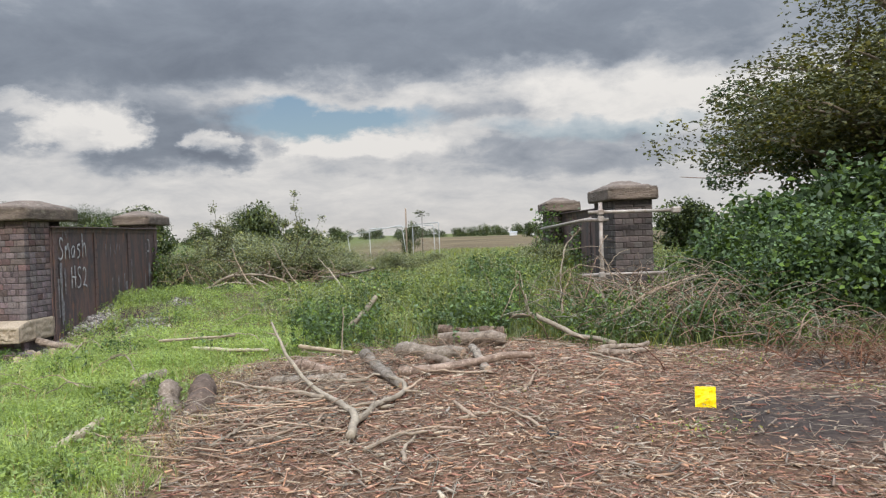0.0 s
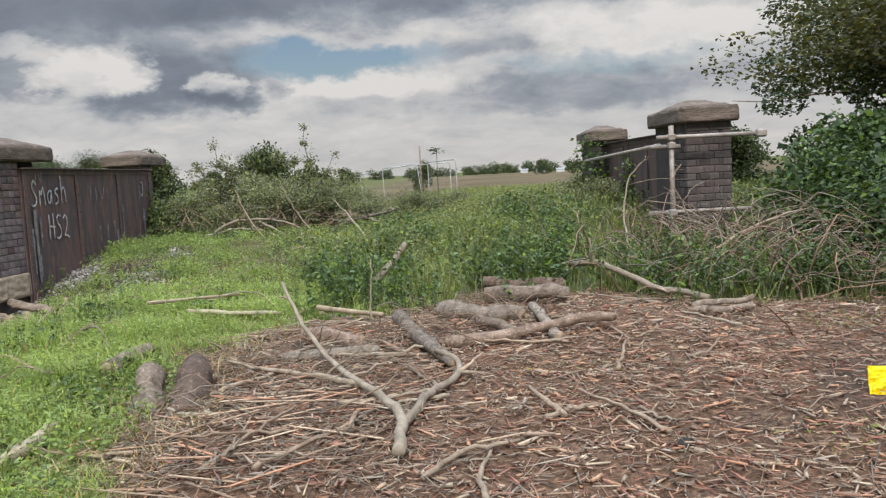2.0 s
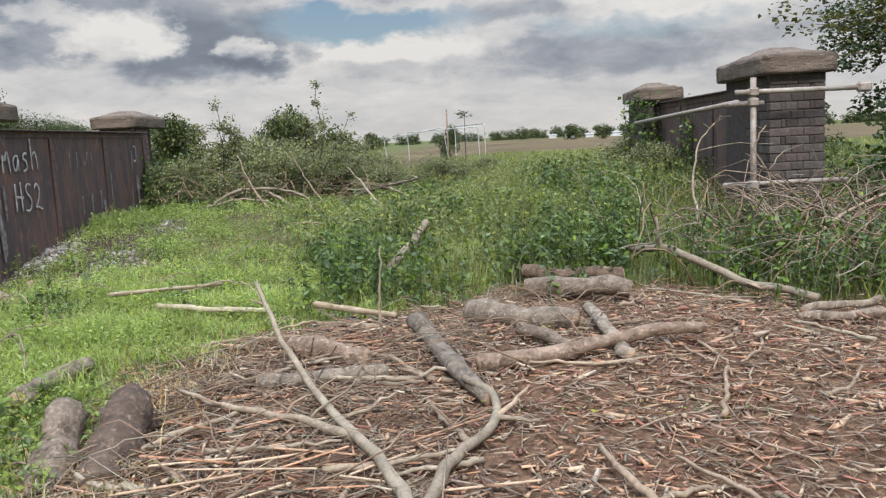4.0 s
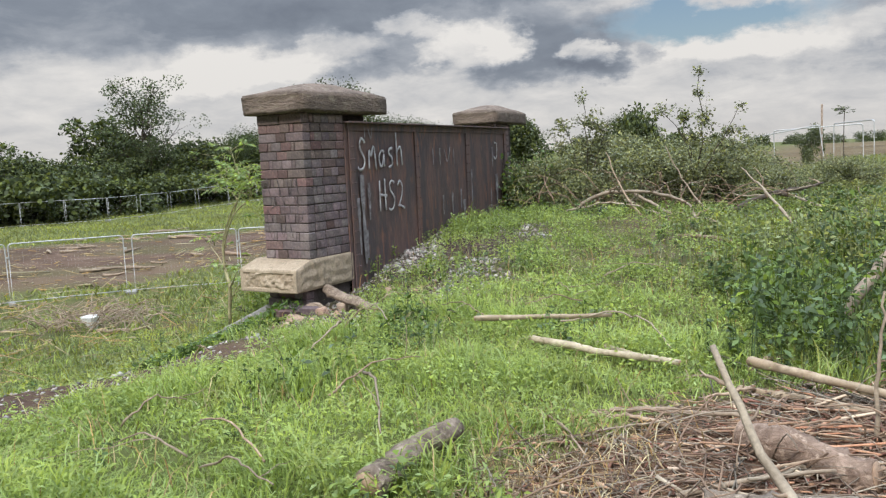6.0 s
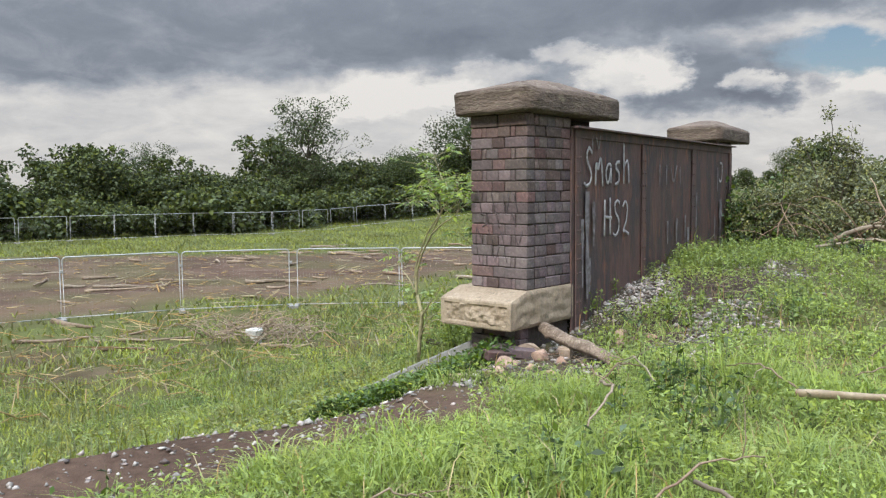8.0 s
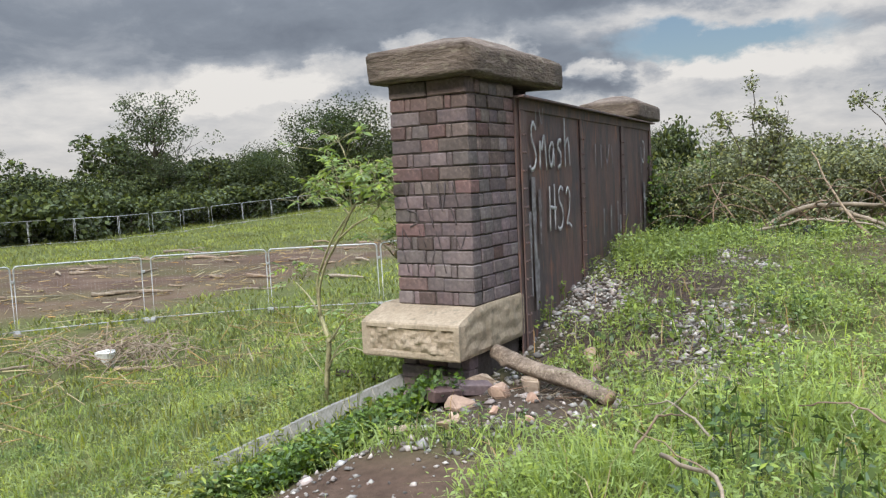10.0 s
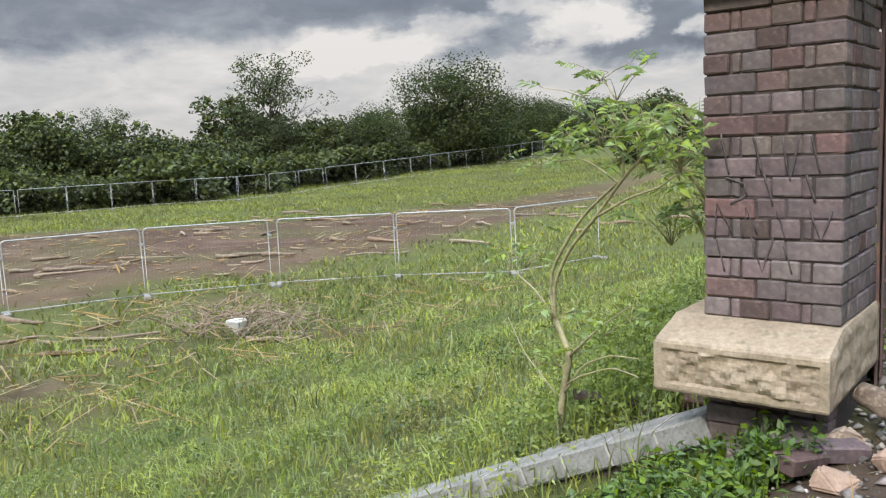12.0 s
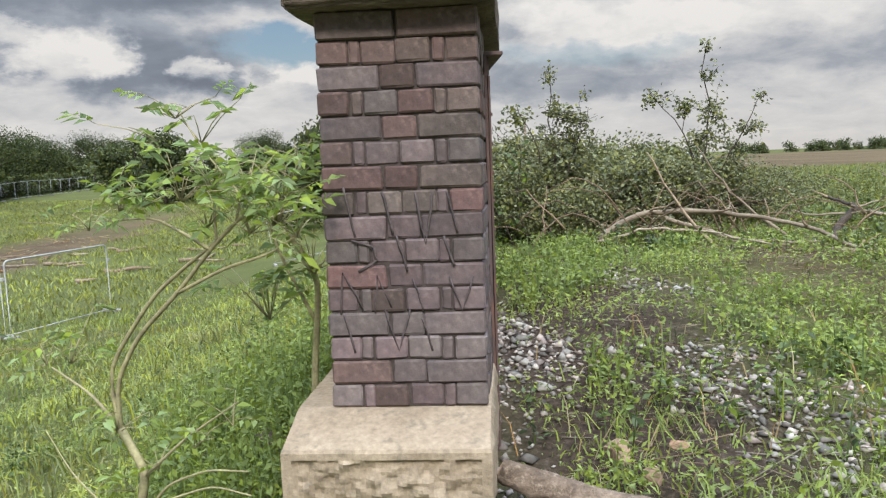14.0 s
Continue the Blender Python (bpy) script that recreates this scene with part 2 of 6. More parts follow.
CLUMP = material("clump_leaves", (0.245, 0.315, 0.095), 0.65, second=(0.17, 0.235, 0.065), scale=1.2, grain=6, random_by="island", random_amount=0.25, bump=0, translucent=0.3, spec=0.2)
GRASS_DULL = material("grass_dull", (0.185, 0.24, 0.075), 0.75, second=(0.26, 0.265, 0.11), scale=0.6, grain=4, random_by="island", random_amount=0.45, bump=0, translucent=0.3, spec=0.2)
STRAW = material("straw", (0.36, 0.29, 0.15), 0.8, second=(0.28, 0.21, 0.11), scale=2, random_by="island", random_amount=0.4, bump=0)
MEADOW = material("meadow_grass", (0.155, 0.21, 0.07), 0.75, second=(0.225, 0.24, 0.10), scale=0.6, grain=4, random_by="island", random_amount=0.45, bump=0, translucent=0.3, spec=0.2)
WEED = material("weed_leaves", (0.065, 0.115, 0.036), 0.6, second=(0.11, 0.16, 0.05), scale=1.2, grain=8, random_by="island", random_amount=0.5, bump=0, translucent=0.25, spec=0.3)
LEAF_SHRUB = material("shrub_leaves", (0.055, 0.095, 0.032), 0.6, second=(0.085, 0.13, 0.043), scale=1.5, grain=8, random_by="island", random_amount=0.5, bump=0, translucent=0.2, spec=0.25)
LEAF_OLIVE = material("olive_leaves", (0.12, 0.118, 0.038), 0.6, second=(0.08, 0.085, 0.028), scale=0.6, grain=5, random_by="island", random_amount=0.5, bump=0, translucent=0.25, spec=0.25)
LEAF_HEDGE = material("hedge_leaves", (0.075, 0.098, 0.038), 0.7, second=(0.10, 0.125, 0.05), scale=0.25, grain=2, random_by="island", random_amount=0.5, bump=0, translucent=0.2, spec=0.15)
BRACKEN = material("dead_bracken", (0.17, 0.10, 0.062), 0.9, second=(0.11, 0.066, 0.044), scale=3, random_by="island", random_amount=0.4, bump=0)
LEAF_PALE = material("pale_leaves", (0.10, 0.13, 0.065), 0.7, second=(0.075, 0.10, 0.045), scale=0.4, grain=3, random_by="island", random_amount=0.5, bump=0, translucent=0.25, spec=0.2)
LEAF_TREE = material("tree_leaves", (0.042, 0.066, 0.022), 0.6, second=(0.065, 0.09, 0.028), scale=0.5, grain=5, random_by="island", random_amount=0.55, bump=0, translucent=0.2, spec=0.3)
LEAF_BRAMBLE = material("bramble_leaves", (0.155, 0.182, 0.078), 0.5, second=(0.215, 0.225, 0.115), third=(0.085, 0.112, 0.042), scale=2.0, grain=8, random_by="island", random_amount=0.5, bump=0, translucent=0.25, spec=0.25)
LEAF_FAR = material("far_leaves", (0.055, 0.08, 0.032), 0.7, second=(0.09, 0.107, 0.045), scale=0.15, grain=2, random_by="island", random_amount=0.5, bump=0, translucent=0.15, spec=0.15)
LEAF_YOUNG = material("young_leaves", (0.28, 0.37, 0.12), 0.6, second=(0.21, 0.30, 0.085), scale=3, grain=9, random_by="island", random_amount=0.35, bump=0, translucent=0.4, spec=0.25)
IVY = material("ivy_leaves", (0.085, 0.15, 0.035), 0.5, second=(0.13, 0.20, 0.05), scale=3, random_by="island", random_amount=0.4, bump=0, translucent=0.2)
RUBBLE = material("pink_stone", (0.46, 0.34, 0.26), 0.9, second=(0.30, 0.215, 0.165), scale=8, bump=0.6, random_by="object", random_amount=0.2)
BALLAST = material("ballast", (0.37, 0.345, 0.32), 0.9, second=(0.17, 0.155, 0.145), scale=5, random_by="island", random_amount=0.65, bump=0)
YELLOW = material("yellow_plastic", (0.85, 0.62, 0.0), 0.45, second=(0.80, 0.55, 0.0), scale=5, bump=0.1)
WHITE = material("white_plastic", (0.8, 0.8, 0.8), 0.5, second=(0.65, 0.66, 0.68), scale=6, bump=0.1)
DARK = material("black_plastic", (0.02, 0.02, 0.022), 0.6, second=(0.03, 0.03, 0.03), bump=0.2)
FARWHITE = material("far_cladding", (0.70, 0.72, 0.75), 0.6, second=(0.58, 0.60, 0.64), scale=0.3, bump=0)


# ---- mesh helpers ----
def smoothstep(a, b, v):
    t = np.clip((np.asarray(v, float) - a) / (b - a), 0, 1)
    return t * t * (3 - 2 * t)


def wave_noise(x, y, s, seed=0):
    """Cheap smooth noise in about -1..1 for numpy arrays."""
    x, y = np.asarray(x, float) / s, np.asarray(y, float) / s
    r = np.random.RandomState(seed)
    v = 0
    for _ in range(7):
        a, f, p = r.uniform(0, 6.28), r.uniform(0.6, 2.0), r.uniform(0, 6.28)
        v = v + np.sin(f * (x * math.cos(a) + y * math.sin(a)) * 2.2 + p)
    return v / 4.2


def patchy(x, y, s, seed, lo, hi):
    return smoothstep(lo, hi, wave_noise(x, y, s, seed))


def bulk_mesh(name, verts, quads=None, tris=None, mat=None, smooth=False):
    verts = np.asarray(verts, np.float32).reshape(-1, 3)
    q = np.zeros((0, 4), np.int32) if quads is None else np.asarray(quads, np.int32).reshape(-1, 4)
    t = np.zeros((0, 3), np.int32) if tris is None else np.asarray(tris, np.int32).reshape(-1, 3)
    me = bpy.data.meshes.new(name)
    me.vertices.add(len(verts))
    me.vertices.foreach_set("co", verts.ravel())
    loops = np.concatenate([q.ravel(), t.ravel()])
    me.loops.add(len(loops))
    me.loops.foreach_set("vertex_index", loops.astype(np.int32))
    me.polygons.add(len(q) + len(t))
    starts = np.concatenate([np.arange(len(q)) * 4, len(q) * 4 + np.arange(len(t)) * 3]).astype(np.int32)
    me.polygons.foreach_set("loop_start", starts)
    me.polygons.foreach_set("loop_total", np.concatenate([np.full(len(q), 4), np.full(len(t), 3)]).astype(np.int32))
    if smooth:
        me.polygons.foreach_set("use_smooth", np.ones(len(q) + len(t), bool))
    me.update(calc_edges=True)
    if mat:
        me.materials.append(mat)
    return me


def part(name, data, mat=None, parent=None, label=""):
    """Links a bmesh or mesh as one object under a thing or a part."""
    if isinstance(data, bmesh.types.BMesh):
        me = bpy.data.meshes.new(name)
        data.to_mesh(me)
        data.free()
    else:
        me = data
    if mat and not me.materials:
        me.materials.append(mat)
    ob = new(name, me)
    if parent:
        ob.parent = parent
    if label:
        ob["label"] = label
    return ob


def thing(name, label, category, at=(0, 0, 0), rz=0.0, group="", kind=""):
    ob = new(name)
    ob.empty_display_size = 0.1
    ob.matrix_basis = pose(*at, 0, 0, rz)
    return tagged(ob, label, category, group, kind)


def box(bm, x0, x1, y0, y1, z0, z1, bevel=0.0):
    vs = [bm.verts.new((x, y, z)) for x in (x0, x1) for y in (y0, y1) for z in (z0, z1)]
    fs = [bm.faces.new([vs[i] for i in f]) for f in ((0, 1, 3, 2), (4, 6, 7, 5), (0, 4, 5, 1), (2, 3, 7, 6), (0, 2, 6, 4), (1, 5, 7, 3))]
    if bevel:
        edges = {e for f in fs for e in f.edges}
        bmesh.ops.bevel(bm, geom=list(edges), offset=bevel, segments=1, affect="EDGES")
    return bm


def tube_arrays(points, radii, sides=6, cap=True, rough=0.0, seed=0):
    """Vertices, quads and triangles of a tapering tube along a line of points."""
    p = np.asarray(points, float)
    n = len(p)
    r = np.broadcast_to(np.asarray(radii, float), (n,)).copy()
    tan = np.gradient(p, axis=0)
    tan /= np.linalg.norm(tan, axis=1)[:, None] + 1e-9
    ref = np.array([0, 0, 1.0]) if abs(tan[:, 2]).mean() < 0.85 else np.array([1.0, 0, 0])
    u = np.cross(tan, ref)
    u /= np.linalg.norm(u, axis=1)[:, None] + 1e-9
    v = np.cross(tan, u)
    a = np.arange(sides) * 2 * math.pi / sides
    rr = r[:, None] * np.ones(sides)
    if rough:
        rr *= 1 + rough * np.random.RandomState(seed).uniform(-1, 1, rr.shape)
    verts = p[:, None] + rr[..., None] * (np.cos(a)[None, :, None] * u[:, None] + np.sin(a)[None, :, None] * v[:, None])
    i = np.arange(n - 1)[:, None] * sides
    j = np.arange(sides)[None]
    k = (j + 1) % sides
    quads = np.stack([i + j, i + k, i + sides + k, i + sides + j], -1).reshape(-1, 4)
    verts = verts.reshape(-1, 3)
    tris = []
    if cap:
        verts = np.vstack([verts, p[0], p[-1]])
        c0, c1 = n * sides, n * sides + 1
        tris = [(c0, (s + 1) % sides, s) for s in range(sides)] + [(c1, (n - 1) * sides + s, (n - 1) * sides + (s + 1) % sides) for s in range(sides)]
    return verts, quads, np.array(tris, np.int32).reshape(-1, 3)


def join_arrays(chunks):
    vs, qs, ts, o = [], [], [], 0
    for v, q, t in chunks:
        vs.append(v)
        qs.append(np.asarray(q, np.int64).reshape(-1, 4) + o)
        ts.append(np.asarray(t, np.int64).reshape(-1, 3) + o)
        o += len(v)
    return np.vstack(vs), np.vstack(qs), np.vstack(ts)


def tubes_mesh(name, lines, mat, sides=6, smooth=True, rough=0.0):
    """lines: (points, radii) pairs, joined into one mesh."""
    v, q, t = join_arrays([tube_arrays(p, r, sides, True, rough, i) for i, (p, r) in enumerate(lines)])
    return bulk_mesh(name, v, q, t, mat, smooth)


def bend_line(a, b, n=8, sag=0.0, wiggle=0.05, seed=0):
    """A crooked line from a to b."""
    r = np.random.RandomState(seed)
    a, b = np.asarray(a, float), np.asarray(b, float)
    t = np.linspace(0, 1, n)[:, None]
    length = np.linalg.norm(b - a)
    w = np.cumsum(r.normal(0, 1, (n, 3)), 0)
    w -= w[0] + (w[-1] - w[0]) * t
    p = a + (b - a) * t + w * wiggle * length / n ** 0.5
    p[:, 2] += sag * 4 * (t * (1 - t))[:, 0]
    return p


def leaf_arrays(centres, size, rng, stretch=1.6, droop=0.3, normals_up=0.3):
    """One folded four-cornered leaf at each centre."""
    n = len(centres)
    d = rng.normal(0, 1, (n, 3))
    d[:, 2] = d[:, 2] * 0.6 - droop
    d /= np.linalg.norm(d, axis=1)[:, None]
    up = rng.normal(0, 1, (n, 3)) + [0, 0, normals_up * 4]
    s = np.cross(d, up)
    s /= np.linalg.norm(s, axis=1)[:, None] + 1e-9
    nn = np.cross(s, d)
    L = (size * rng.uniform(0.6, 1.3, n))[:, None]
    w = L / stretch * 0.5
    c = np.asarray(centres, float)
    v = np.stack([c, c + d * L * 0.5 + s * w + nn * w * 0.3, c + d * L - nn * L * 0.12, c + d * L * 0.5 - s * w + nn * w * 0.3], 1)
    q = np.arange(n * 4).reshape(n, 4)
    return v.reshape(-1, 3), q


def blade_arrays(x, y, z, height, width, lean, rng):
    """Bent, tapering grass blades: a quad and a triangle each."""
    n = len(x)
    a = rng.uniform(0, 6.283, n)
    h = height * rng.uniform(0.45, 1.25, n)
    out = lean * h * rng.uniform(0.2, 1.3, n)
    dx, dy = np.cos(a), np.sin(a)
    b = rng.uniform(0, 6.283, n)
    wx, wy = np.cos(b) * width, np.sin(b) * width
    base = np.stack([x, y, z], 1)
    midp = base + np.stack([dx * out * 0.35, dy * out * 0.35, h * 0.6], 1)
    tip = base + np.stack([dx * out, dy * out, h * (1 - 0.25 * lean)], 1)
    w = np.stack([wx, wy, np.zeros(n)], 1)
    v = np.stack([base - w, base + w, midp + w * 0.75, midp - w * 0.75, tip], 1).reshape(-1, 3)
    k = np.arange(n)[:, None] * 5
    return v, k + [0, 1, 2, 3], k + [3, 2, 4]


# ---- ground ----
def ground_z(x, y):
    """Height of the ground: the old track bed, its left bank, the field below and the plain ahead."""
    x, y = np.asarray(x, float), np.asarray(y, float)
    bed = 0.02 + 0.17 * smoothstep(2, 10, y) + 0.38 * smoothstep(10, 15, y) - 0.5 * smoothstep(22, 45, y) - 0.3 * smoothstep(60, 300, y)
    bed = bed - 0.22 * smoothstep(-5.0, -7.3, x) * (1 - smoothstep(11.0, 14, y))
    bed = bed - 0.25 * smoothstep(3.6, 6.5, x)
    edge = -7.30 - 0.25 * smoothstep(9, 7, y) - 0.35 * smoothstep(6, 3, y) + 0.30 * smoothstep(8.2, 9.2, y) * smoothstep(11.2, 10.4, y)
    low = -2.62 + 0.035 * np.clip(y - 58, 0, 45) + 0.008 * np.clip(y - 103, 0, 120)
    low = np.minimum(low, bed - 0.1)
    fall = np.clip((edge - x) / 13.0, 0, 1)
    fall = 1 - (1 - fall) ** 2.2
    z = bed + (low - bed) * fall
    return z


def ground_detail(x, y):
    near = 1 - smoothstep(25, 60, np.hypot(x + 3, y - 8))
    return ground_z(x, y) + near * (0.035 * wave_noise(x, y, 0.9, 3) + 0.015 * wave_noise(x, y, 0.3, 5)) + 0.12 * wave_noise(x, y, 14, 8) * smoothstep(20, 45, np.hypot(x + 3, y - 8))


def zones(x, y):
    """Shares of chipped bark, bare earth and ballast at a place."""
    n = 0.45 * wave_noise(x, y, 1.3, 11) + 0.25 * wave_noise(x, y, 0.45, 12)
    left_edge = -2.45 - 0.65 * smoothstep(5, 6.6, y) - 0.3 * smoothstep(6.6, 7.6, y) + 0.55 * smoothstep(7.8, 8.7, y) + 1.6 * smoothstep(8.8, 10.6, y) + 0.5 * np.sin(0.9 * y + 0.6) * smoothstep(3.4, 1.5, y)
    back = 10.4 - 0.33 * np.clip(x, 0, 4)
    chips = smoothstep(-0.25, 0.3, x - left_edge + n * 0.5) * smoothstep(-0.3, 0.4, back - y + n * 0.6) * smoothstep(6.2, 4.6, x + n)
    # worn footpath along the left edge of the bank
    path = smoothstep(1.05, 0.5, np.abs(x + 7.02 - 0.22 * (np.clip(y, 6.0, 9.6) - 8.3)) / 0.85 + n * 0.45) * (0.6 * smoothstep(-6.0, -2.0, y) + 0.4 * smoothstep(3.0, 6.0, y)) * smoothstep(10.6, 9.6, y)
    # churned earth and vehicle track in the field below
    near_side = np.interp(y, [-14, 16, 21, 25, 31, 40, 58, 75], [-31, -29.2, -29, -27, -27, -28, -31, -34])
    far_side = np.interp(y, [-14, 15, 26, 32, 39, 47, 57, 75], [-62, -58, -53, -46, -40.5, -37.5, -36.8, -37])
    field = smoothstep(-0.6, 1.4, near_side - x + n * 2.2) * smoothstep(-0.6, 1.4, x - far_side + n * 2.2) * smoothstep(4, 12, y + 14) * smoothstep(84, 70, y)
    field = field * (0.62 + 0.38 * smoothstep(-0.5, 0.1, wave_noise(x, y, 2.6, 64)))
    earth = np.maximum(path, field)
    foot = smoothstep(1.1, 0.3, np.hypot((x + 6.6) / 1.1, (y - 10.75) / 0.75) + n * 0.25)
    earth = np.maximum(earth, foot * 0.9)
    side = smoothstep(1.25, 0.3, np.abs(x + 6.25 + 0.1 * (y - 12)) + n * 0.5) * smoothstep(10.7, 11.4, y) * smoothstep(15.2, 13.6, y)
    scrub = 0.45 * smoothstep(1.5, 0.6, np.hypot((x + 3.7) / 1.5, (y - 14.6) / 1.5) + n * 0.5)
    churn = 0.75 * smoothstep(-0.25, 0.55, n + 0.45 * wave_noise(x, y, 3.5, 63)) * smoothstep(-27, -24, x) * smoothstep(-16.5, -19, x) * smoothstep(4, 10, y) * smoothstep(27, 22, y)
    debris = 0.8 * smoothstep(1.1, 0.4, np.hypot((x + 8.0) / 0.4, (y - 11.95) / 0.5) + n * 0.4)
    earth = np.maximum(np.maximum(np.maximum(earth, scrub), churn), debris)
    return chips, earth, side


def scorch_and_shade(x, y):
    """A burnt patch of the bark clearing, darker ground by the pier's foot, and painted shade of a hollow and the trees
    on the right.
    """
    n = 0.45 * wave_noise(x, y, 0.9, 61) + 0.25 * wave_noise(x, y, 0.3, 62)
    a = smoothstep(1.1, 0.35, np.hypot((x - 2.2) / 1.45, (y - 6.5) / 1.15) + n * 0.6)
    # darkness of a hollow at the clearing edge, painted into the ground
    b = smoothstep(1.1, 0.3, np.hypot((x - 3.0) / 0.8, (y - 8.4) / 0.35) + n * 0.6)
    # darker ground in front of the near pier's foot
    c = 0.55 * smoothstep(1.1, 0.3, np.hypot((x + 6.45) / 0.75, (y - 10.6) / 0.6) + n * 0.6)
    # shade under the right-hand trees, put into the soil colour
    d = 0.6 * smoothstep(1.9, 3.2, x + n * 0.8) * smoothstep(4.0, 6.0, y) * smoothstep(10.2, 9.0, y)
    return np.maximum(np.maximum(np.maximum(a, b), c), d) * 0.9


def ground_material():
    m = bpy.data.materials.new("ground")
    m.use_nodes = True
    nt = m.node_tree
    N, L = nt.nodes.new, nt.links.new
    b = nt.nodes["Principled BSDF"]
    b.inputs["Roughness"].default_value, b.inputs["Specular IOR Level"].default_value = 0.95, 0.1
    tc = N("ShaderNodeTexCoord")

    def nz(s, d=6):
        n = N("ShaderNodeTexNoise")
        n.inputs["Scale"].default_value, n.inputs["Detail"].default_value, n.inputs["Roughness"].default_value = s, d, 0.65
        L(tc.outputs["Object"], n.inputs[0])
        return n.outputs[0]

    def ramp(fac, stops):
        n = N("ShaderNodeValToRGB")
        e = n.color_ramp.elements
        while len(e) < len(stops):
            e.new(0.5)
        for el, (p, c) in zip(e, stops):
            el.position, el.color = p, (*c, 1)
        L(fac, n.inputs[0])
        return n.outputs[0]

    def mixc(fac, a, c):
        n = N("ShaderNodeMix")
        n.data_type = "RGBA"
        L(fac, n.inputs[0])
        L(a, n.inputs[6])
        L(c, n.inputs[7])
        return n.outputs[2]

    def blend(a, c, k):
        n = N("ShaderNodeMix")
        n.data_type = "RGBA"
        n.inputs[0].default_value = k
        L(a, n.inputs[6])
        L(c, n.inputs[7])
        return n.outputs[2]

    grass = blend(ramp(nz(0.35, 8), [(0.3, (0.09, 0.092, 0.036)), (0.5, (0.11, 0.135, 0.04)), (0.7, (0.15, 0.18, 0.048))]),
                  ramp(nz(9, 6), [(0.3, (0.03, 0.035, 0.016)), (0.7, (0.11, 0.115, 0.05))]), 0.5)
    chips = ramp(nz(26, 8), [(0.3, (0.038, 0.024, 0.018)), (0.5, (0.12, 0.072, 0.047)), (0.7, (0.25, 0.155, 0.10))])
    earth = blend(ramp(nz(0.5, 8), [(0.35, (0.058, 0.037, 0.028)), (0.5, (0.105, 0.068, 0.050)), (0.65, (0.19, 0.135, 0.10))]), ramp(nz(14, 8), [(0.3, (0.030, 0.021, 0.016)), (0.7, (0.135, 0.092, 0.068))]), 0.5)
    stones = ramp(nz(30, 6), [(0.35, (0.032, 0.024, 0.020)), (0.58, (0.075, 0.057, 0.047)), (0.75, (0.20, 0.175, 0.155))])
    at = N("ShaderNodeAttribute")
    at.attribute_name = "zone"
    sep = N("ShaderNodeSeparateColor")
    L(at.outputs["Color"], sep.inputs[0])
    col = mixc(sep.outputs[1], grass, earth)
    col = mixc(sep.outputs[2], col, stones)
    col = mixc(sep.outputs[0], col, chips)
    # inverted alpha darkens the burnt soil and the painted tree shade
    sm = N("ShaderNodeMath")
    sm.operation = "SUBTRACT"
    sm.inputs[0].default_value = 1.0
    L(at.outputs["Alpha"], sm.inputs[1])
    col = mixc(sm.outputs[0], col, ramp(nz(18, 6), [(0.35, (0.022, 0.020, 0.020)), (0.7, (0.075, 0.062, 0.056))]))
    crop = N("ShaderNodeAttribute")
    crop.attribute_name = "stubble"
    col = mixc(crop.outputs["Fac"], col, ramp(nz(0.03, 8), [(0.35, (0.085, 0.059, 0.040)), (0.5, (0.12, 0.086, 0.056)), (0.65, (0.175, 0.132, 0.083))]))
    L(col, b.inputs["Base Color"])
    bn = N("ShaderNodeBump")
    bn.inputs["Strength"].default_value, bn.inputs["Distance"].default_value = 0.8, 0.03
    L(nz(22, 8), bn.inputs["Height"])
    L(bn.outputs[0], b.inputs["Normal"])
    return m


def axis(lo, hi, step, out_lo, out_hi):
    mid = np.arange(lo, hi + 1e-6, step)
    left, right, s, v = [], [], step, lo
    while v > out_lo:
        s *= 1.13
        v -= s
        left.append(v)
    s, v = step, hi
    while v < out_hi:
        s *= 1.13
        v += s
        right.append(v)
    return np.concatenate([left[::-1], mid, right])


def build_ground():
    xs, ys = axis(-15, 6, 0.14, -1500, 1500), axis(1.5, 19, 0.14, -1500, 2200)
    X, Y = np.meshgrid(xs, ys)
    Z = ground_detail(X, Y)
    n, m = len(ys), len(xs)
    i = (np.arange(n - 1)[:, None] * m + np.arange(m - 1)[None]).reshape(-1)
    me = bulk_mesh("ground", np.stack([X, Y, Z], -1).reshape(-1, 3), np.stack([i, i + 1, i + m + 1, i + m], 1), None, ground_material(), True)
    c, e, s = zones(X, Y)
    rut = np.interp(Y, [10, 18, 23, 29, 40, 61, 75], [-32, -31.6, -31.4, -30.2, -30.3, -32.7, -34.5])
    rut = 0.75 * smoothstep(1.3, 0.3, np.abs(X - rut) + 0.5 * wave_noise(X, Y, 1.4, 65)) * smoothstep(8, 14, Y) * smoothstep(80, 66, Y)
    plain = 0.85 * smoothstep(70, 90, Y) * smoothstep(-25, -5, X + 0.1 * Y) * smoothstep(420, 380, Y)
    crop = me.attributes.new("stubble", "FLOAT", "POINT")
    crop.data.foreach_set("value", np.maximum(plain, rut).astype(np.float32).ravel())
    att = me.attributes.new("zone", "FLOAT_COLOR", "POINT")
    att.data.foreach_set("color", np.stack([c, e, s, 1 - scorch_and_shade(X, Y)], -1).astype(np.float32).ravel())
    return tagged(part("ground", me), "uneven ground of grass, chipped bark and bare earth", "ground", kind="structure")


ground = build_ground()


# ---- parapets ----
COURSE, BRICK_L, BRICK_W = 0.088, 0.232, 0.116


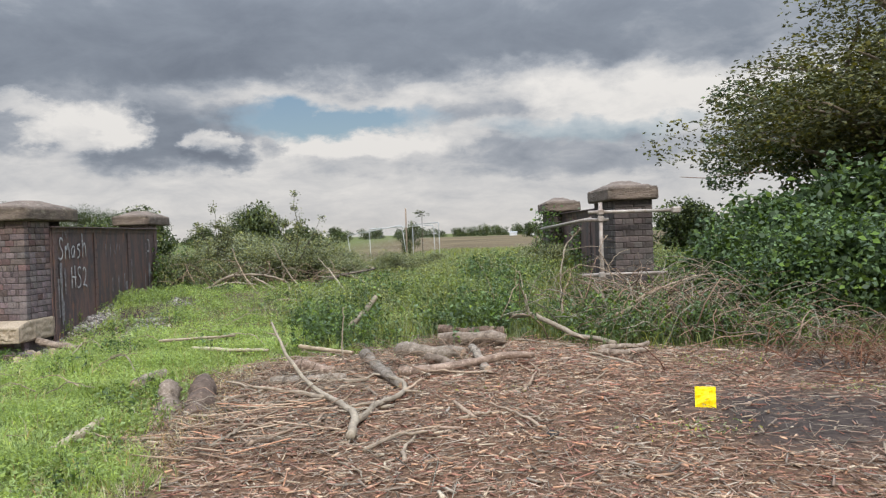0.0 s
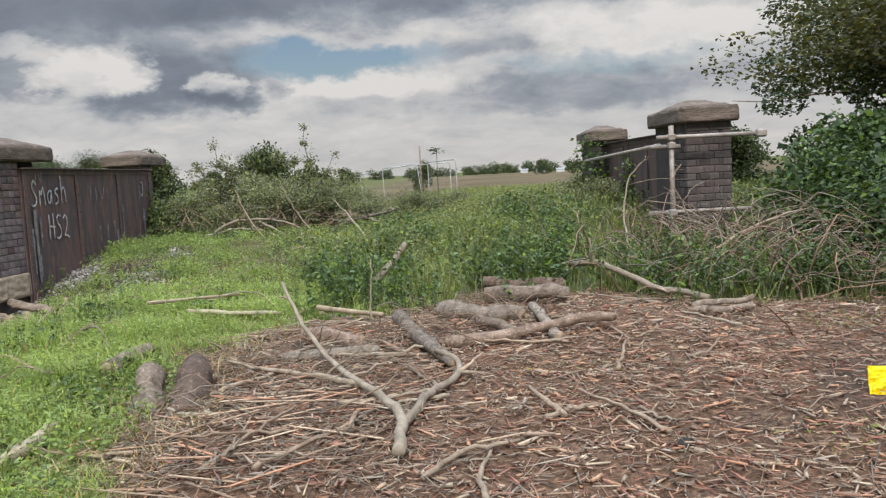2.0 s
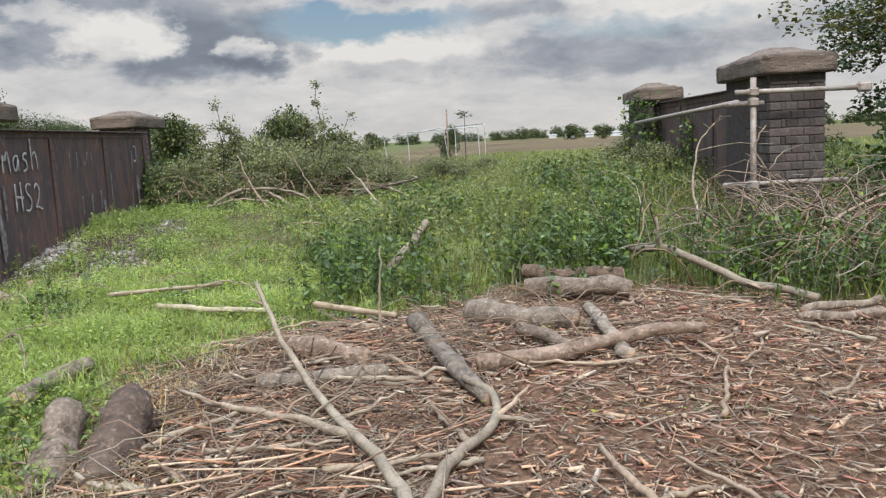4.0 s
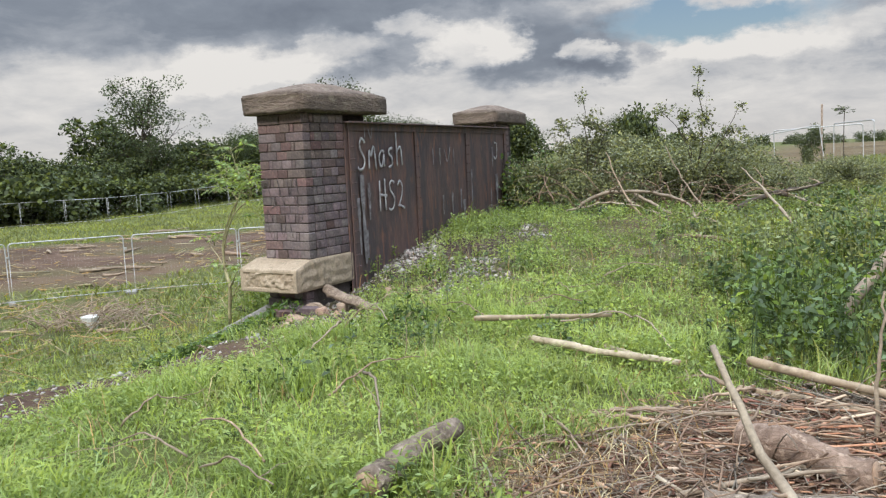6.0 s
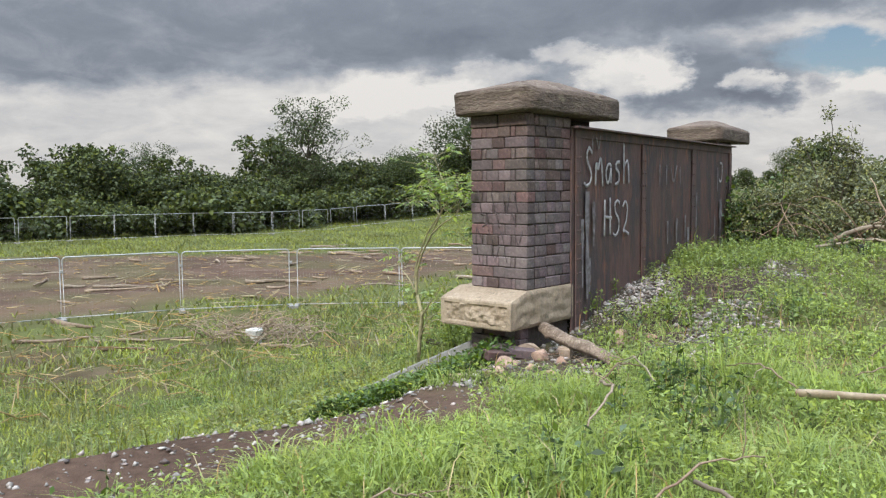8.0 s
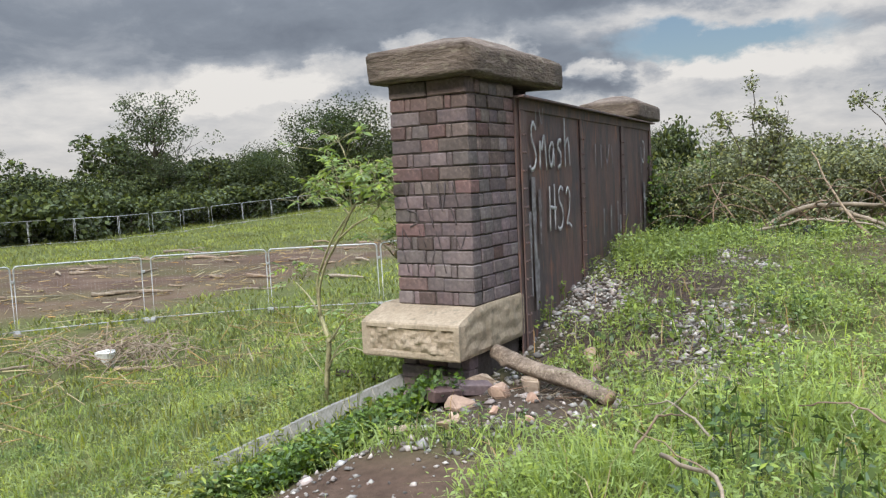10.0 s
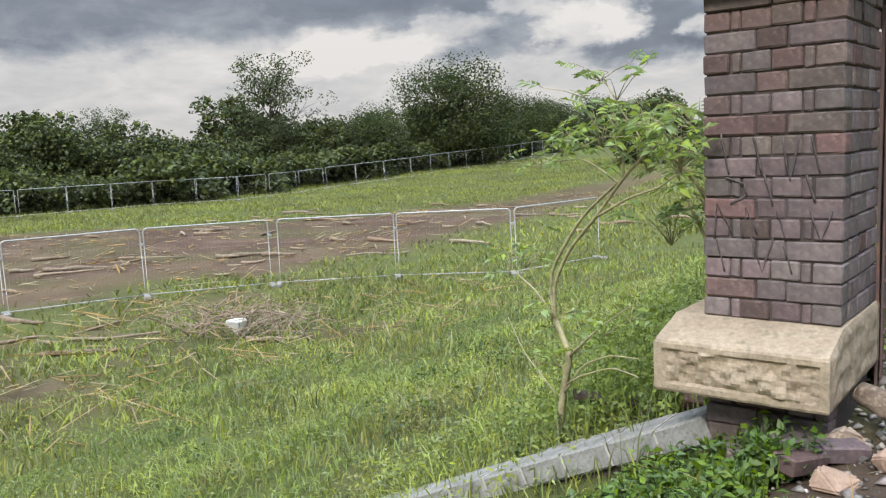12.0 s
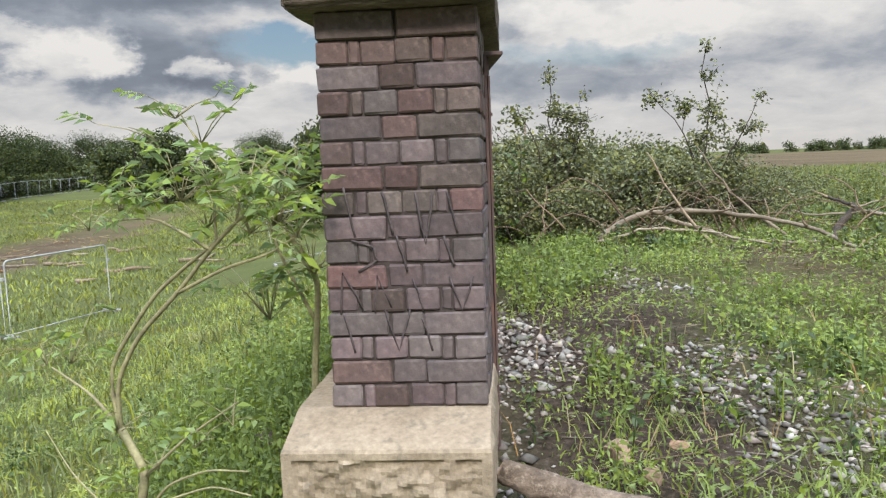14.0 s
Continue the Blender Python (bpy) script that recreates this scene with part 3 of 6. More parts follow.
def brick_mesh(w, d, h, seed):
    """A worn brick: bevelled, its corners knocked about a little."""
    bm = box(bmesh.new(), -w / 2, w / 2, -d / 2, d / 2, -h / 2, h / 2, 0.007)
    r = random.Random(seed)
    chip = Vector((r.choice((-1, 1)) * w / 2, -d / 2, r.choice((-1, 1)) * h / 2))
    for v in bm.verts:
        v.co += Vector((r.uniform(-0.002, 0.002), r.uniform(-0.0025, 0.0025), r.uniform(-0.002, 0.002)))
        if r.random() < 0.6 and (v.co - chip).length < 0.02:
            v.co *= 0.95
    return part_mesh(bm, "brick")


def part_mesh(bm, name):
    me = bpy.data.meshes.new(name)
    bm.to_mesh(me)
    bm.free()
    return me


BRICK_CACHE = {}


def lay_brick(parent, cx, cy, cz, w, d, h, mat, rng):
    key = (round(w, 3), round(d, 3), round(h, 3), mat.name, rng.randrange(5))
    if key not in BRICK_CACHE:
        BRICK_CACHE[key] = brick_mesh(w, d, h, len(BRICK_CACHE))
        BRICK_CACHE[key].materials.append(mat)
    ob = new("brick", BRICK_CACHE[key])
    ob.parent = parent
    ob.matrix_basis = pose(cx + rng.uniform(-0.003, 0.003), cy + rng.uniform(-0.005, 0.005), cz + rng.uniform(-0.002, 0.002), rng.uniform(-0.9, 0.9), rng.uniform(-0.6, 0.6), rng.uniform(-0.9, 0.9))
    return ob


def rough_slab(x0, x1, y0, y1, z0, z1, cuts, amount, seed, taper=None):
    """A stone block with worn, uneven faces; taper lowers and raises its top."""
    bm = box(bmesh.new(), x0, x1, y0, y1, z0, z1)
    bmesh.ops.bevel(bm, geom=bm.edges[:], offset=0.012, segments=2, affect="EDGES")
    bmesh.ops.subdivide_edges(bm, edges=[e for e in bm.edges if e.calc_length() > 0.08], cuts=cuts, use_grid_fill=True)
    bmesh.ops.triangulate(bm, faces=[f for f in bm.faces if len(f.verts) > 4])
    for v in bm.verts:
        if taper:
            v.co.z = taper(v.co)
        q = v.co * 6 + Vector((seed, 0, 0))
        v.co += noise.noise_vector(q) * amount + noise.noise_vector(q * 3.1) * amount * 0.5
    for f in bm.faces:
        f.smooth = True
    return bm


def cap_bm(x0, x1, y0, y1, z0, seed):
    """Stone cap: a thick slab under a low hipped top."""
    cx, cy, hx, hy = (x0 + x1) / 2, (y0 + y1) / 2, (x1 - x0) / 2, (y1 - y0) / 2

    def top(co):
        if co.z < z0 + 0.183:
            return co.z
        k = min(1.0, max(0.0, 1.0 - max((abs(co.x - cx) - hx * 0.25) / (hx * 0.75), (abs(co.y - cy) - hy * 0.35) / (hy * 0.65), 0)))
        return co.z + 0.12 * k
    bm = rough_slab(x0, x1, y0, y1, z0, z0 + 0.19, 7, 0.012, seed, top)
    return bm


def plinth_bm(x0, x1, y0, y1, seed):
    """Plinth block: smooth sloped upper face, drafted margins round a rock-faced front."""
    nx, ny, nz = 40, 30, 20
    bm = bmesh.new()
    grid = {}

    def vert(i, j, k):
        if (i, j, k) not in grid:
            x, y = x0 + (x1 - x0) * i / nx, y0 + (y1 - y0) * j / ny
            top = -0.075 * max(0.0, min(1.0, -y / 0.24)) 
            z = -0.30 + (top + 0.30) * k / nz
            if k in (0, nz):
                y += 0.006 if j == 0 else 0
                x += 0.006 if i == 0 else -0.006 if i == nx else 0
            p = Vector((x, y, z))
            q = Vector((x * 11 + seed, y * 11, z * 11))
            if j == 0 and 2 < i < nx - 2 and 3 < k < nz - 3:
                p.y += 0.004 - 0.030 * noise.noise(q * 1.0) - 0.020 * noise.noise(q * 2.3 + Vector((9, 4, 2))) - 0.008 * noise.noise(q * 5.1)
            elif i in (0, nx) and 1 < j < ny - 1 and 1 < k < nz - 1:
                p.x += (1 if i else -1) * (0.004 + 0.012 * noise.noise(q * 1.5))
            p += noise.noise_vector(q * 2) * 0.0022
            grid[i, j, k] = bm.verts.new(p)
        return grid[i, j, k]
    for i in range(nx):
        for j in range(ny):
            for k in (0, nz):
                f = [vert(i, j, k), vert(i + 1, j, k), vert(i + 1, j + 1, k), vert(i, j + 1, k)]
                bm.faces.new(f if k else f[::-1])
    for k in range(nz):
        for i in range(nx):
            for j in (0, ny):
                f = [vert(i, j, k), vert(i + 1, j, k), vert(i + 1, j, k + 1), vert(i, j, k + 1)]
                bm.faces.new(f[::-1] if j else f)
        for j in range(ny):
            for i in (0, nx):
                f = [vert(i, j, k), vert(i, j + 1, k), vert(i, j + 1, k + 1), vert(i, j, k + 1)]
                bm.faces.new(f if i else f[::-1])
    bm.normal_update()
    for f in bm.faces:
        f.smooth = f.calc_center_median().y > y0 + 0.06 or f.normal.z > 0.8
    for e in bm.edges:
        e.smooth = len(e.link_faces) < 2 or e.calc_face_angle(0.0) < 0.45
    return bm


def pier(label, at, rz=0.0, seed=1, red=BRICK_RED, blue=BRICK_BLUE):
    """Brick pier with stone plinth and cap; its front left foot is at the origin, brick face along +x."""
    t = thing("brick_pier", label, "pier", at, rz, "parapet piers")
    W, D1, D2 = 0.575, 0.64, 1.30
    rng = random.Random(seed)
    core = bmesh.new()
    box(core, 0.012, W - 0.012, 0.012, D1 - 0.01, 0.0, 16 * COURSE + 0.02)
    box(core, 0.012, W - 0.22, D1 - 0.011, D2, -0.3, 16 * COURSE + 0.02)
    part("mortar_core", core, MORTAR, t)
    h = COURSE - 0.006
    for c in range(16):
        z = c * COURSE + COURSE / 2
        mat_of = lambda: blue if rng.random() < (0.93 if c < 7 else 0.55 if c < 11 else 0.3) else red
        if c == 15:      # one plain projecting course of long bricks under the cap
            for x0 in (0.0, W / 2):
                lay_brick(t, x0 + W / 4, 0.055 - 0.012, z + 0.004, W / 2 - 0.006, 0.11, h + 0.016, red, rng)
        else:
            front = (0.118, 0.045, 0.124, 0.124, 0.045, 0.119) if c % 2 == 0 else (0.226, 0.124, 0.225)
            x = 0.0
            for w in front:
                lay_brick(t, x + w / 2, 0.055, z, w - 0.004, 0.11, h, mat_of(), rng)
                x += w
        for side, depth in ((0, D1), (1, D1)):
            y = 0.112
            lens = (0.056, 0.118, 0.118, 0.118, 0.118) if c % 2 else (0.15, 0.226, 0.152)
            for w in lens:
                lay_brick(t, 0.055 if side == 0 else W - 0.055, y + w / 2, z, 0.11, w - 0.004, h, mat_of(), rng)
                y += w

    part("plinth", plinth_bm(-0.135, W + 0.012, -0.24, D1 + 0.02, seed), PLINTH_TOP, t, "buff weathered stone plinth")
    part("cap", cap_bm(-0.085, W + 0.06, -0.11, 1.36, 16 * COURSE + 0.012, seed + 3), STONE, t, "worn brown stone cap with a hipped top")
    foot = bmesh.new()
    box(foot, 0.02, W - 0.03, 0.03, D1, -1.2, -0.3)
    part("footing", foot, MORTAR, t)
    for c in range(4):
        x = 0.02
        while x < W - 0.06:
            w = rng.choice((0.232, 0.116))
            w = min(w, W - 0.02 - x)
            if rng.random() < 0.85:
                lay_brick(t, x + w / 2, 0.02 + rng.uniform(-0.03, 0.02), -0.35 - c * COURSE, w - 0.01, 0.11, h, mat_brick(rng), rng)
            x += w
    return t


def mat_brick(rng):
    return BRICK_BLUE if rng.random() < 0.6 else BRICK_RED


PIER_Z = 0.555
pier_near = pier("weathered dark brick pier with stone plinth and cap", (-7.515, 11.05, PIER_Z), 0, 1)
pier_far = copy_thing(pier_near, pose(-8.25, 16.45, PIER_Z, 0, 0, 6))
pier_right = pier("dark brick pier with stone cap behind scaffold tubes", (1.47, 12.35, PIER_Z + 0.03), 8, 2, BRICK_DIRT_SHADE, BRICK_DIRT_SHADE)
pier_right_far = copy_thing(pier_right, pose(0.72, 17.3, PIER_Z, 0, 0, 5))
tagged(pier_right_far, "ivy-grown brick pier with rounded stone cap")
tagged(pier_far, "ivy-grown dark brick pier with stone cap")


def girder(label, a, b, top, facing):
    """Riveted plate girder from a to b: plates with joints, top angle, cover strips and rivets."""
    a, b = Vector(a), Vector(b)
    length = (b - a).length
    t = thing("steel_girder", label, "girder", (a.x, a.y, 0), math.degrees(math.atan2(b.y - a.y, b.x - a.x)), "bridge girders")
    z0, z1 = -0.55, top
    n = 3
    s = facing
    for i in range(n):
        x0, x1 = i * length / n, (i + 1) * length / n
        bm = box(bmesh.new(), x0 + (0.003 if i else -0.06), x1 - 0.003, -0.006, 0.006, z0, z1 - 0.012)
        bmesh.ops.subdivide_edges(bm, edges=bm.edges[:], cuts=4, use_grid_fill=True)
        for v in bm.verts:
            v.co.y += 0.006 * noise.noise(Vector((v.co.x * 1.3 + i * 5, v.co.z * 1.4, 0)))
        part("plate", bm, STEEL, t)
    part("top_flange", box(bmesh.new(), -0.06, length + 0.02, -0.075, 0.075, z1 - 0.012, z1 + 0.004, 0.002), STEEL, t)
    part("angle", box(bmesh.new(), -0.01, length, *sorted((s * 0.008, s * 0.02)), z1 - 0.09, z1 - 0.013, 0.002), STEEL, t)
    for i in range(n + 1):
        x = min(max(i * length / n, 0.05), length - 0.05)
        strip = part("cover_strip", box(bmesh.new(), x - 0.055, x + 0.055, *sorted((s * 0.013, s * 0.023)), z0, z1 - 0.091, 0.002), STEEL, t)
        rv = bmesh.new()
        for k in range(18):
            for dx in (-0.03, 0.03):
                bmesh.ops.create_icosphere(rv, subdivisions=1, radius=0.011, matrix=Matrix.Translation((x + dx, s * 0.023, z0 + 0.06 + k * 0.125)))
        tagged(part("rivets", rv, STEEL, strip), kind="stuff")
    return t


girder_left = girder("rusty brown plate girder with white graffiti", (-6.94, 11.74, 0), (-7.50, 16.5, 0), 1.89, -1)
girder_right = girder("rusty plate girder half hidden by climbers", (1.50, 13.1, 0), (0.95, 17.5, 0), 1.93, 1)


GLYPHS = {"S": [[(0.85, 0.90), (0.55, 1.0), (0.18, 0.86), (0.25, 0.62), (0.62, 0.50), (0.85, 0.30), (0.60, 0.06), (0.20, 0.0), (0.0, 0.10)]],
          "m": [[(0.05, 0.0), (0.10, 0.85), (0.35, 0.35), (0.58, 0.9), (0.80, 0.75), (0.92, 0.0)]],
          "a": [[(0.80, 0.62), (0.40, 0.68), (0.10, 0.38), (0.30, 0.04), (0.62, 0.15), (0.80, 0.62), (0.86, 0.05)]],
          "s": [[(0.75, 0.72), (0.35, 0.75), (0.20, 0.52), (0.70, 0.34), (0.65, 0.05), (0.15, 0.0)]],
          "h": [[(0.15, 1.15), (0.12, 0.0)], [(0.13, 0.45), (0.55, 0.66), (0.80, 0.45), (0.82, 0.0)]],
          "H": [[(0.12, 1.0), (0.10, 0.0)], [(0.75, 1.05), (0.80, 0.0)], [(0.02, 0.55), (0.98, 0.52)]],
          "2": [[(0.10, 0.80), (0.45, 1.0), (0.78, 0.75), (0.60, 0.40), (0.10, 0.05), (0.45, 0.12), (0.95, 0.0)]],
          "I": [[(0.4, 1.0), (0.45, 0.0)]], "V": [[(0.0, 1.0), (0.45, 0.0), (0.95, 1.0)]], "J": [[(0.2, 1.0), (0.8, 1.0), (0.7, 0.1), (0.3, 0.0), (0.0, 0.2)]]}


def lettering(text, x, z, w, h, thick, parent, mat=SPRAY, rise=0.0):
    """Hand-sprayed letters on the inner face of the left girder, one part a letter."""
    r = np.random.RandomState(len(text) + 3)
    for i, ch in enumerate(text):
        lines = []
        k = 1.0 if ch in "SH2IVJh" else 0.86
        for pts in GLYPHS[ch]:
            p = np.array([(x + i * w + a * w * 0.86, -0.026, z + i * rise + b * h * k) for a, b in pts]) + r.normal(0, 0.006, (len(pts), 3)) * [1, 0, 1]
            f = np.linspace(0, len(p) - 1, len(p) * 5)
            p = np.stack([np.interp(f, np.arange(len(p)), p[:, c]) for c in range(3)], 1)
            for _ in range(5):
                p[1:-1] = (p[:-2] + 2 * p[1:-1] + p[2:]) / 4
            lines.append((p, thick * (0.85 + 0.3 * r.uniform(0, 1, len(p)))))
        me = tubes_mesh("graffiti_letter", lines, mat, 6)
        for v in me.vertices:
            v.co.y = -0.026 + (v.co.y + 0.026) * 0.08
        part("graffiti_letter", me, None, parent, "white sprayed letter")


def drips(parent, runs, mat=SPRAY):
    """Vertical streaks of thin paint below the letters."""
    for x, z, w, l in runs:
        bm = bmesh.new()
        n = 7
        rows = []
        for i in range(n + 1):
            k = i / n
            half = w / 2 * (1 - 0.6 * k) * (0.75 + 0.5 * noise.noise(Vector((x * 7, k * 6, z))))
            cx = x + 0.012 * noise.noise(Vector((x * 3, k * 4, 5)))
            rows.append([bm.verts.new((cx - half, -0.0255, z - l * k)), bm.verts.new((cx + half, -0.0255, z - l * k))])
        for p, q in zip(rows, rows[1:]):
            bm.faces.new((p[0], q[0], q[1], p[1]))
        part("paint_streak", bm, mat, parent, "pale paint streak")


lettering("Smash", 0.16, 1.38, 0.215, 0.34, 0.017, girder_left, rise=0.008)
lettering("HS2", 0.58, 0.92, 0.215, 0.34, 0.016, girder_left)
lettering("IV", 0.28, 1.70, 0.12, 0.13, 0.009, girder_left, SPRAY_THIN)
lettering("IIVI", 1.95, 1.38, 0.22, 0.22, 0.011, girder_left, SPRAY_THIN)
lettering("J", 4.2, 1.42, 0.22, 0.25, 0.014, girder_left)
drips(girder_left, [(0.22, 1.34, 0.13, 0.95), (0.36, 1.25, 0.10, 0.40), (0.12, 1.1, 0.08, 0.6), (0.27, 0.75, 0.07, 0.3), (2.3, 1.0, 0.06, 0.25), (2.6, 1.02, 0.07, 0.3), (2.9, 1.05, 0.05, 0.4), (3.3, 1.3, 0.06, 0.6), (3.0, 0.9, 0.12, 0.3), (4.15, 1.6, 0.06, 0.3), (4.3, 1.2, 0.16, 0.7), (4.05, 1.0, 0.06, 0.3)], SPRAY_THIN)

# ---- fences ----

def fence_panel():
    """Temporary site panel: tube frame with rounded corners, thin wires, a block foot at each side."""
    t = thing("fence_panel", "galvanised temporary fence panel with thin wire mesh", "fence", (0, 0, 0), 0, "site fence panels")
    w, h, r = 3.42, 1.98, 0.12
    pts = [(0, 0, 0.06), (0, 0, h - r)] + [(r - r * math.cos(a), 0, h - r + r * math.sin(a)) for a in np.linspace(0.3, 1.57, 5)]
    pts += [(w - r + r * math.sin(a), 0, h - r + r * math.cos(a)) for a in np.linspace(0, 1.27, 5)] + [(w, 0, h - r), (w, 0, 0.06)]
    part("frame", tubes_mesh("frame", [(pts, 0.025)], GALV, 6), None, t)
    part("bottom_rail", tubes_mesh("bottom_rail", [([(0, 0, 0.12), (w, 0, 0.12)], 0.017)], GALV, 5), None, t)
    wires = [([(x, 0, 0.12), (x, 0, h)], 0.0007) for x in np.arange(0.1, w, 0.1)] + [([(0, 0, z), (w, 0, z)], 0.0007) for z in np.arange(0.3, h, 0.25)]
    part("wire_mesh", tubes_mesh("wire_mesh", wires, GALV, 3, False), None, t)
    for x in (-0.04, w + 0.04):
        part("foot", box(bmesh.new(), x - 0.08, x + 0.08, -0.3, 0.3, 0.0, 0.11, 0.02), CONCRETE, t)
    part("clamp", box(bmesh.new(), w - 0.01, w + 0.09, -0.03, 0.03, 1.5, 1.58, 0.006), GALV, t)
    return t


def fence_line(points, model, first):
    """Panels end to end along a line of ground points."""
    used = first
    for a, b in zip(points, points[1:]):
        a, b = np.array(a, float), np.array(b, float)
        n = max(1, round(np.linalg.norm(b - a) / 3.5))
        for i in range(n):
            p, q = a + (b - a) * i / n, a + (b - a) * (i + 1) / n
            zp, zq = float(ground_detail(*p)), float(ground_detail(*q))
            d = np.linalg.norm(q - p)
            m = pose(p[0], p[1], zp, 0, -math.degrees(math.atan2(zq - zp, d)), math.degrees(math.atan2(q[1] - p[1], q[0] - p[0])))
            m = m @ Matrix.Diagonal((min(d / 3.5, 1.0), 1, 1, 1)) if d < 3.3 else m
            if used is None:
                model.matrix_basis = m
                used = model
            else:
                copy_thing(model, m)
    return used


panel = fence_panel()
used = fence_line([(-31.5, 6.5), (-30.2, 10.0), (-29.2, 13.4), (-28.3, 16.8), (-26.9, 20.0), (-24.9, 23.1), (-22.5, 25.7), (-19.5, 27.3)], panel, None)
fence_line([(-19.4, 27.4), (-18.4, 30.8)], panel, used)
fence_line([(-72, 2), (-69, 20), (-66.8, 34.5), (-65.6, 44.5), (-61.9, 50.0), (-63.3, 61.5), (-61.6, 71.9), (-62.6, 89), (-66.0, 110), (-70, 131)], panel, used)
fence_line([(-15.9, 38.9), (-13.3, 39.9), (-9.9, 40.8)], panel, used)
fence_line([(-8.3, 41.3), (-5.3, 40.6)], panel, used)
fence_line([(-7.6, 42.6), (-4.1, 42.4)], panel, used)
fence_line([(-5.2, 41.4), (-3.6, 39.0)], panel, used)



# ---- trees and shrubs ----
def tree(name, label, category, height, spread, trunk_h, leaf_n, leaf, mat, seed, bark=BARK_DARK, limbs=9, clumps=60, group="", clump_size=0.22, tall=1.0, sides=6, sub=3, girth=1.0):
    """Tapered trunk, limbs that fork, and a crown of leaves set in uneven clumps."""
    r = np.random.RandomState(seed)
    t = thing(name, label, category, group=group)
    top = np.array([r.normal(0, spread * 0.08), r.normal(0, spread * 0.08), height * 0.8])
    line = bend_line((0, 0, -0.3), top, 9, 0, 0.05, seed)
    R = (height * 0.022 + 0.02) * girth
    lines = [(line, np.linspace(R, R * 0.2, 9))]
    ends = []
    for i in range(limbs):
        k = r.uniform(trunk_h / height, 0.95)
        base = line[min(int(k * 8), 8)]
        a = i * 2.4 + r.uniform(-0.4, 0.4)
        prof = math.sin(math.pi * min(max((k * height - trunk_h * 0.5) / (height - trunk_h * 0.5), 0.12), 0.93)) ** 0.6
        reach = spread * prof * r.uniform(0.6, 1.0)
        end = base + [math.cos(a) * reach, math.sin(a) * reach, r.uniform(0.1, 0.35) * height * tall * (1 - k * 0.5)]
        end[2] = min(end[2], height * 0.97)
        l = bend_line(base, end, 7, 0.05 * reach, 0.06, seed * 31 + i)
        lines.append((l, np.linspace(R * 0.45, R * 0.08, 7)))
        ends += [l[4], l[5], l[6]]
        for j in range(sub):
            b0 = l[2 + j]
            e2 = b0 + r.normal(0, 1, 3) * [reach * 0.35, reach * 0.35, height * 0.07] + [0, 0, height * 0.05]
            lines.append((bend_line(b0, e2, 5, 0, 0.08, seed * 77 + i * 3 + j), np.linspace(R * 0.2, R * 0.05, 5)))
            ends += [e2, (b0 + e2) / 2]
    part("trunk", tubes_mesh("trunk", lines, bark, sides), None, t)
    ends = np.array(ends)
    pick = ends[r.randint(0, len(ends), clumps)] + r.normal(0, 1, (clumps, 3)) * [spread * 0.12, spread * 0.12, height * 0.05]
    size = (0.5 + r.gamma(2.0, 0.35, clumps)) * spread * clump_size
    which = r.choice(clumps, leaf_n, p=size ** 2 / (size ** 2).sum())
    d = r.normal(0, 1, (leaf_n, 3))
    d /= np.linalg.norm(d, axis=1)[:, None]
    c = pick[which] + d * (size[which] * r.uniform(0.35, 1.0, leaf_n) ** 0.6)[:, None] * [1, 1, 0.7]
    c = c[c[:, 2] > max(0.05, trunk_h * 0.4)]
    v, q = leaf_arrays(c, leaf, r)
    part("crown", bulk_mesh("crown", v, q, None, mat), None, t)
    return t


def plant(model, x, y, s=1.0, rz=0.0, label="", dz=0.0, squash=1.0):
    ob = copy_thing(model, pose(0, 0, 0))
    ob.matrix_basis = pose(x, y, float(ground_detail(x, y)) + dz, 0, 0, rz) @ Matrix.Diagonal((s, s, s * squash, 1))
    if label:
        ob["label"] = label
    return ob


def settle(ob, x, y, rz=0.0):
    ob.matrix_basis = pose(x, y, float(ground_detail(x, y)), 0, 0, rz)
    return ob


rt = random.Random(4)
far_tree = settle(tree("far_tree", "distant dark tree on the skyline", "tree", 6.0, 6.5, 0.0, 800, 1.1, LEAF_FAR, 71, limbs=6, clumps=30, group="skyline trees", sides=4, sub=1), 60, 440)
oak = settle(tree("oak_tree", "broad dark green tree behind the far fence", "tree", 10.2, 6.6, 1.2, 24000, 0.26, LEAF_FAR, 5, limbs=20, clumps=150, group="field trees"), -66.3, 86.5, 20)
oak.scale = (1.22, 1.22, 1.20)
round_tree = settle(tree("hedge_tree", "dense dark green hedgerow tree", "tree", 7.4, 4.6, 0.2, 4200, 0.44, LEAF_FAR, 9, limbs=12, clumps=80, group="hedgerow trees", sides=4, sub=1), -80, 30)
tall_tree = settle(tree("hedge_tree", "uneven dark green tree in the hedgerow", "tree", 8.2, 3.6, 0.6, 4000, 0.40, LEAF_HEDGE, 19, limbs=13, clumps=70, group="hedgerow trees", sides=4, sub=1, tall=1.3), -82, 20)
loose_tree = settle(tree("birch_tree", "tall thin tree with sparse pale foliage", "tree", 12.2, 4.8, 2.5, 6400, 0.24, LEAF_PALE, 15, limbs=26, clumps=190, group="hedgerow trees", clump_size=0.13, tall=1.7, girth=0.55, sides=5), -74.3, 64.3)
loose_tree.scale = (1.12, 1.12, 1.12)
low_bush = settle(tree("hedge_bush", "low rounded green bush in the hedgerow", "bush", 3.2, 3.4, 0.0, 2400, 0.40, LEAF_HEDGE, 21, limbs=8, clumps=55, group="hedgerow bushes", sides=4, sub=1), -72, 25)
HEDGE_Y, HEDGE_X = (-30, 10, 34, 44, 50, 62, 72, 89, 110, 150), (-77, -73, -69.5, -68, -65, -66.5, -65, -66, -69.5, -78)
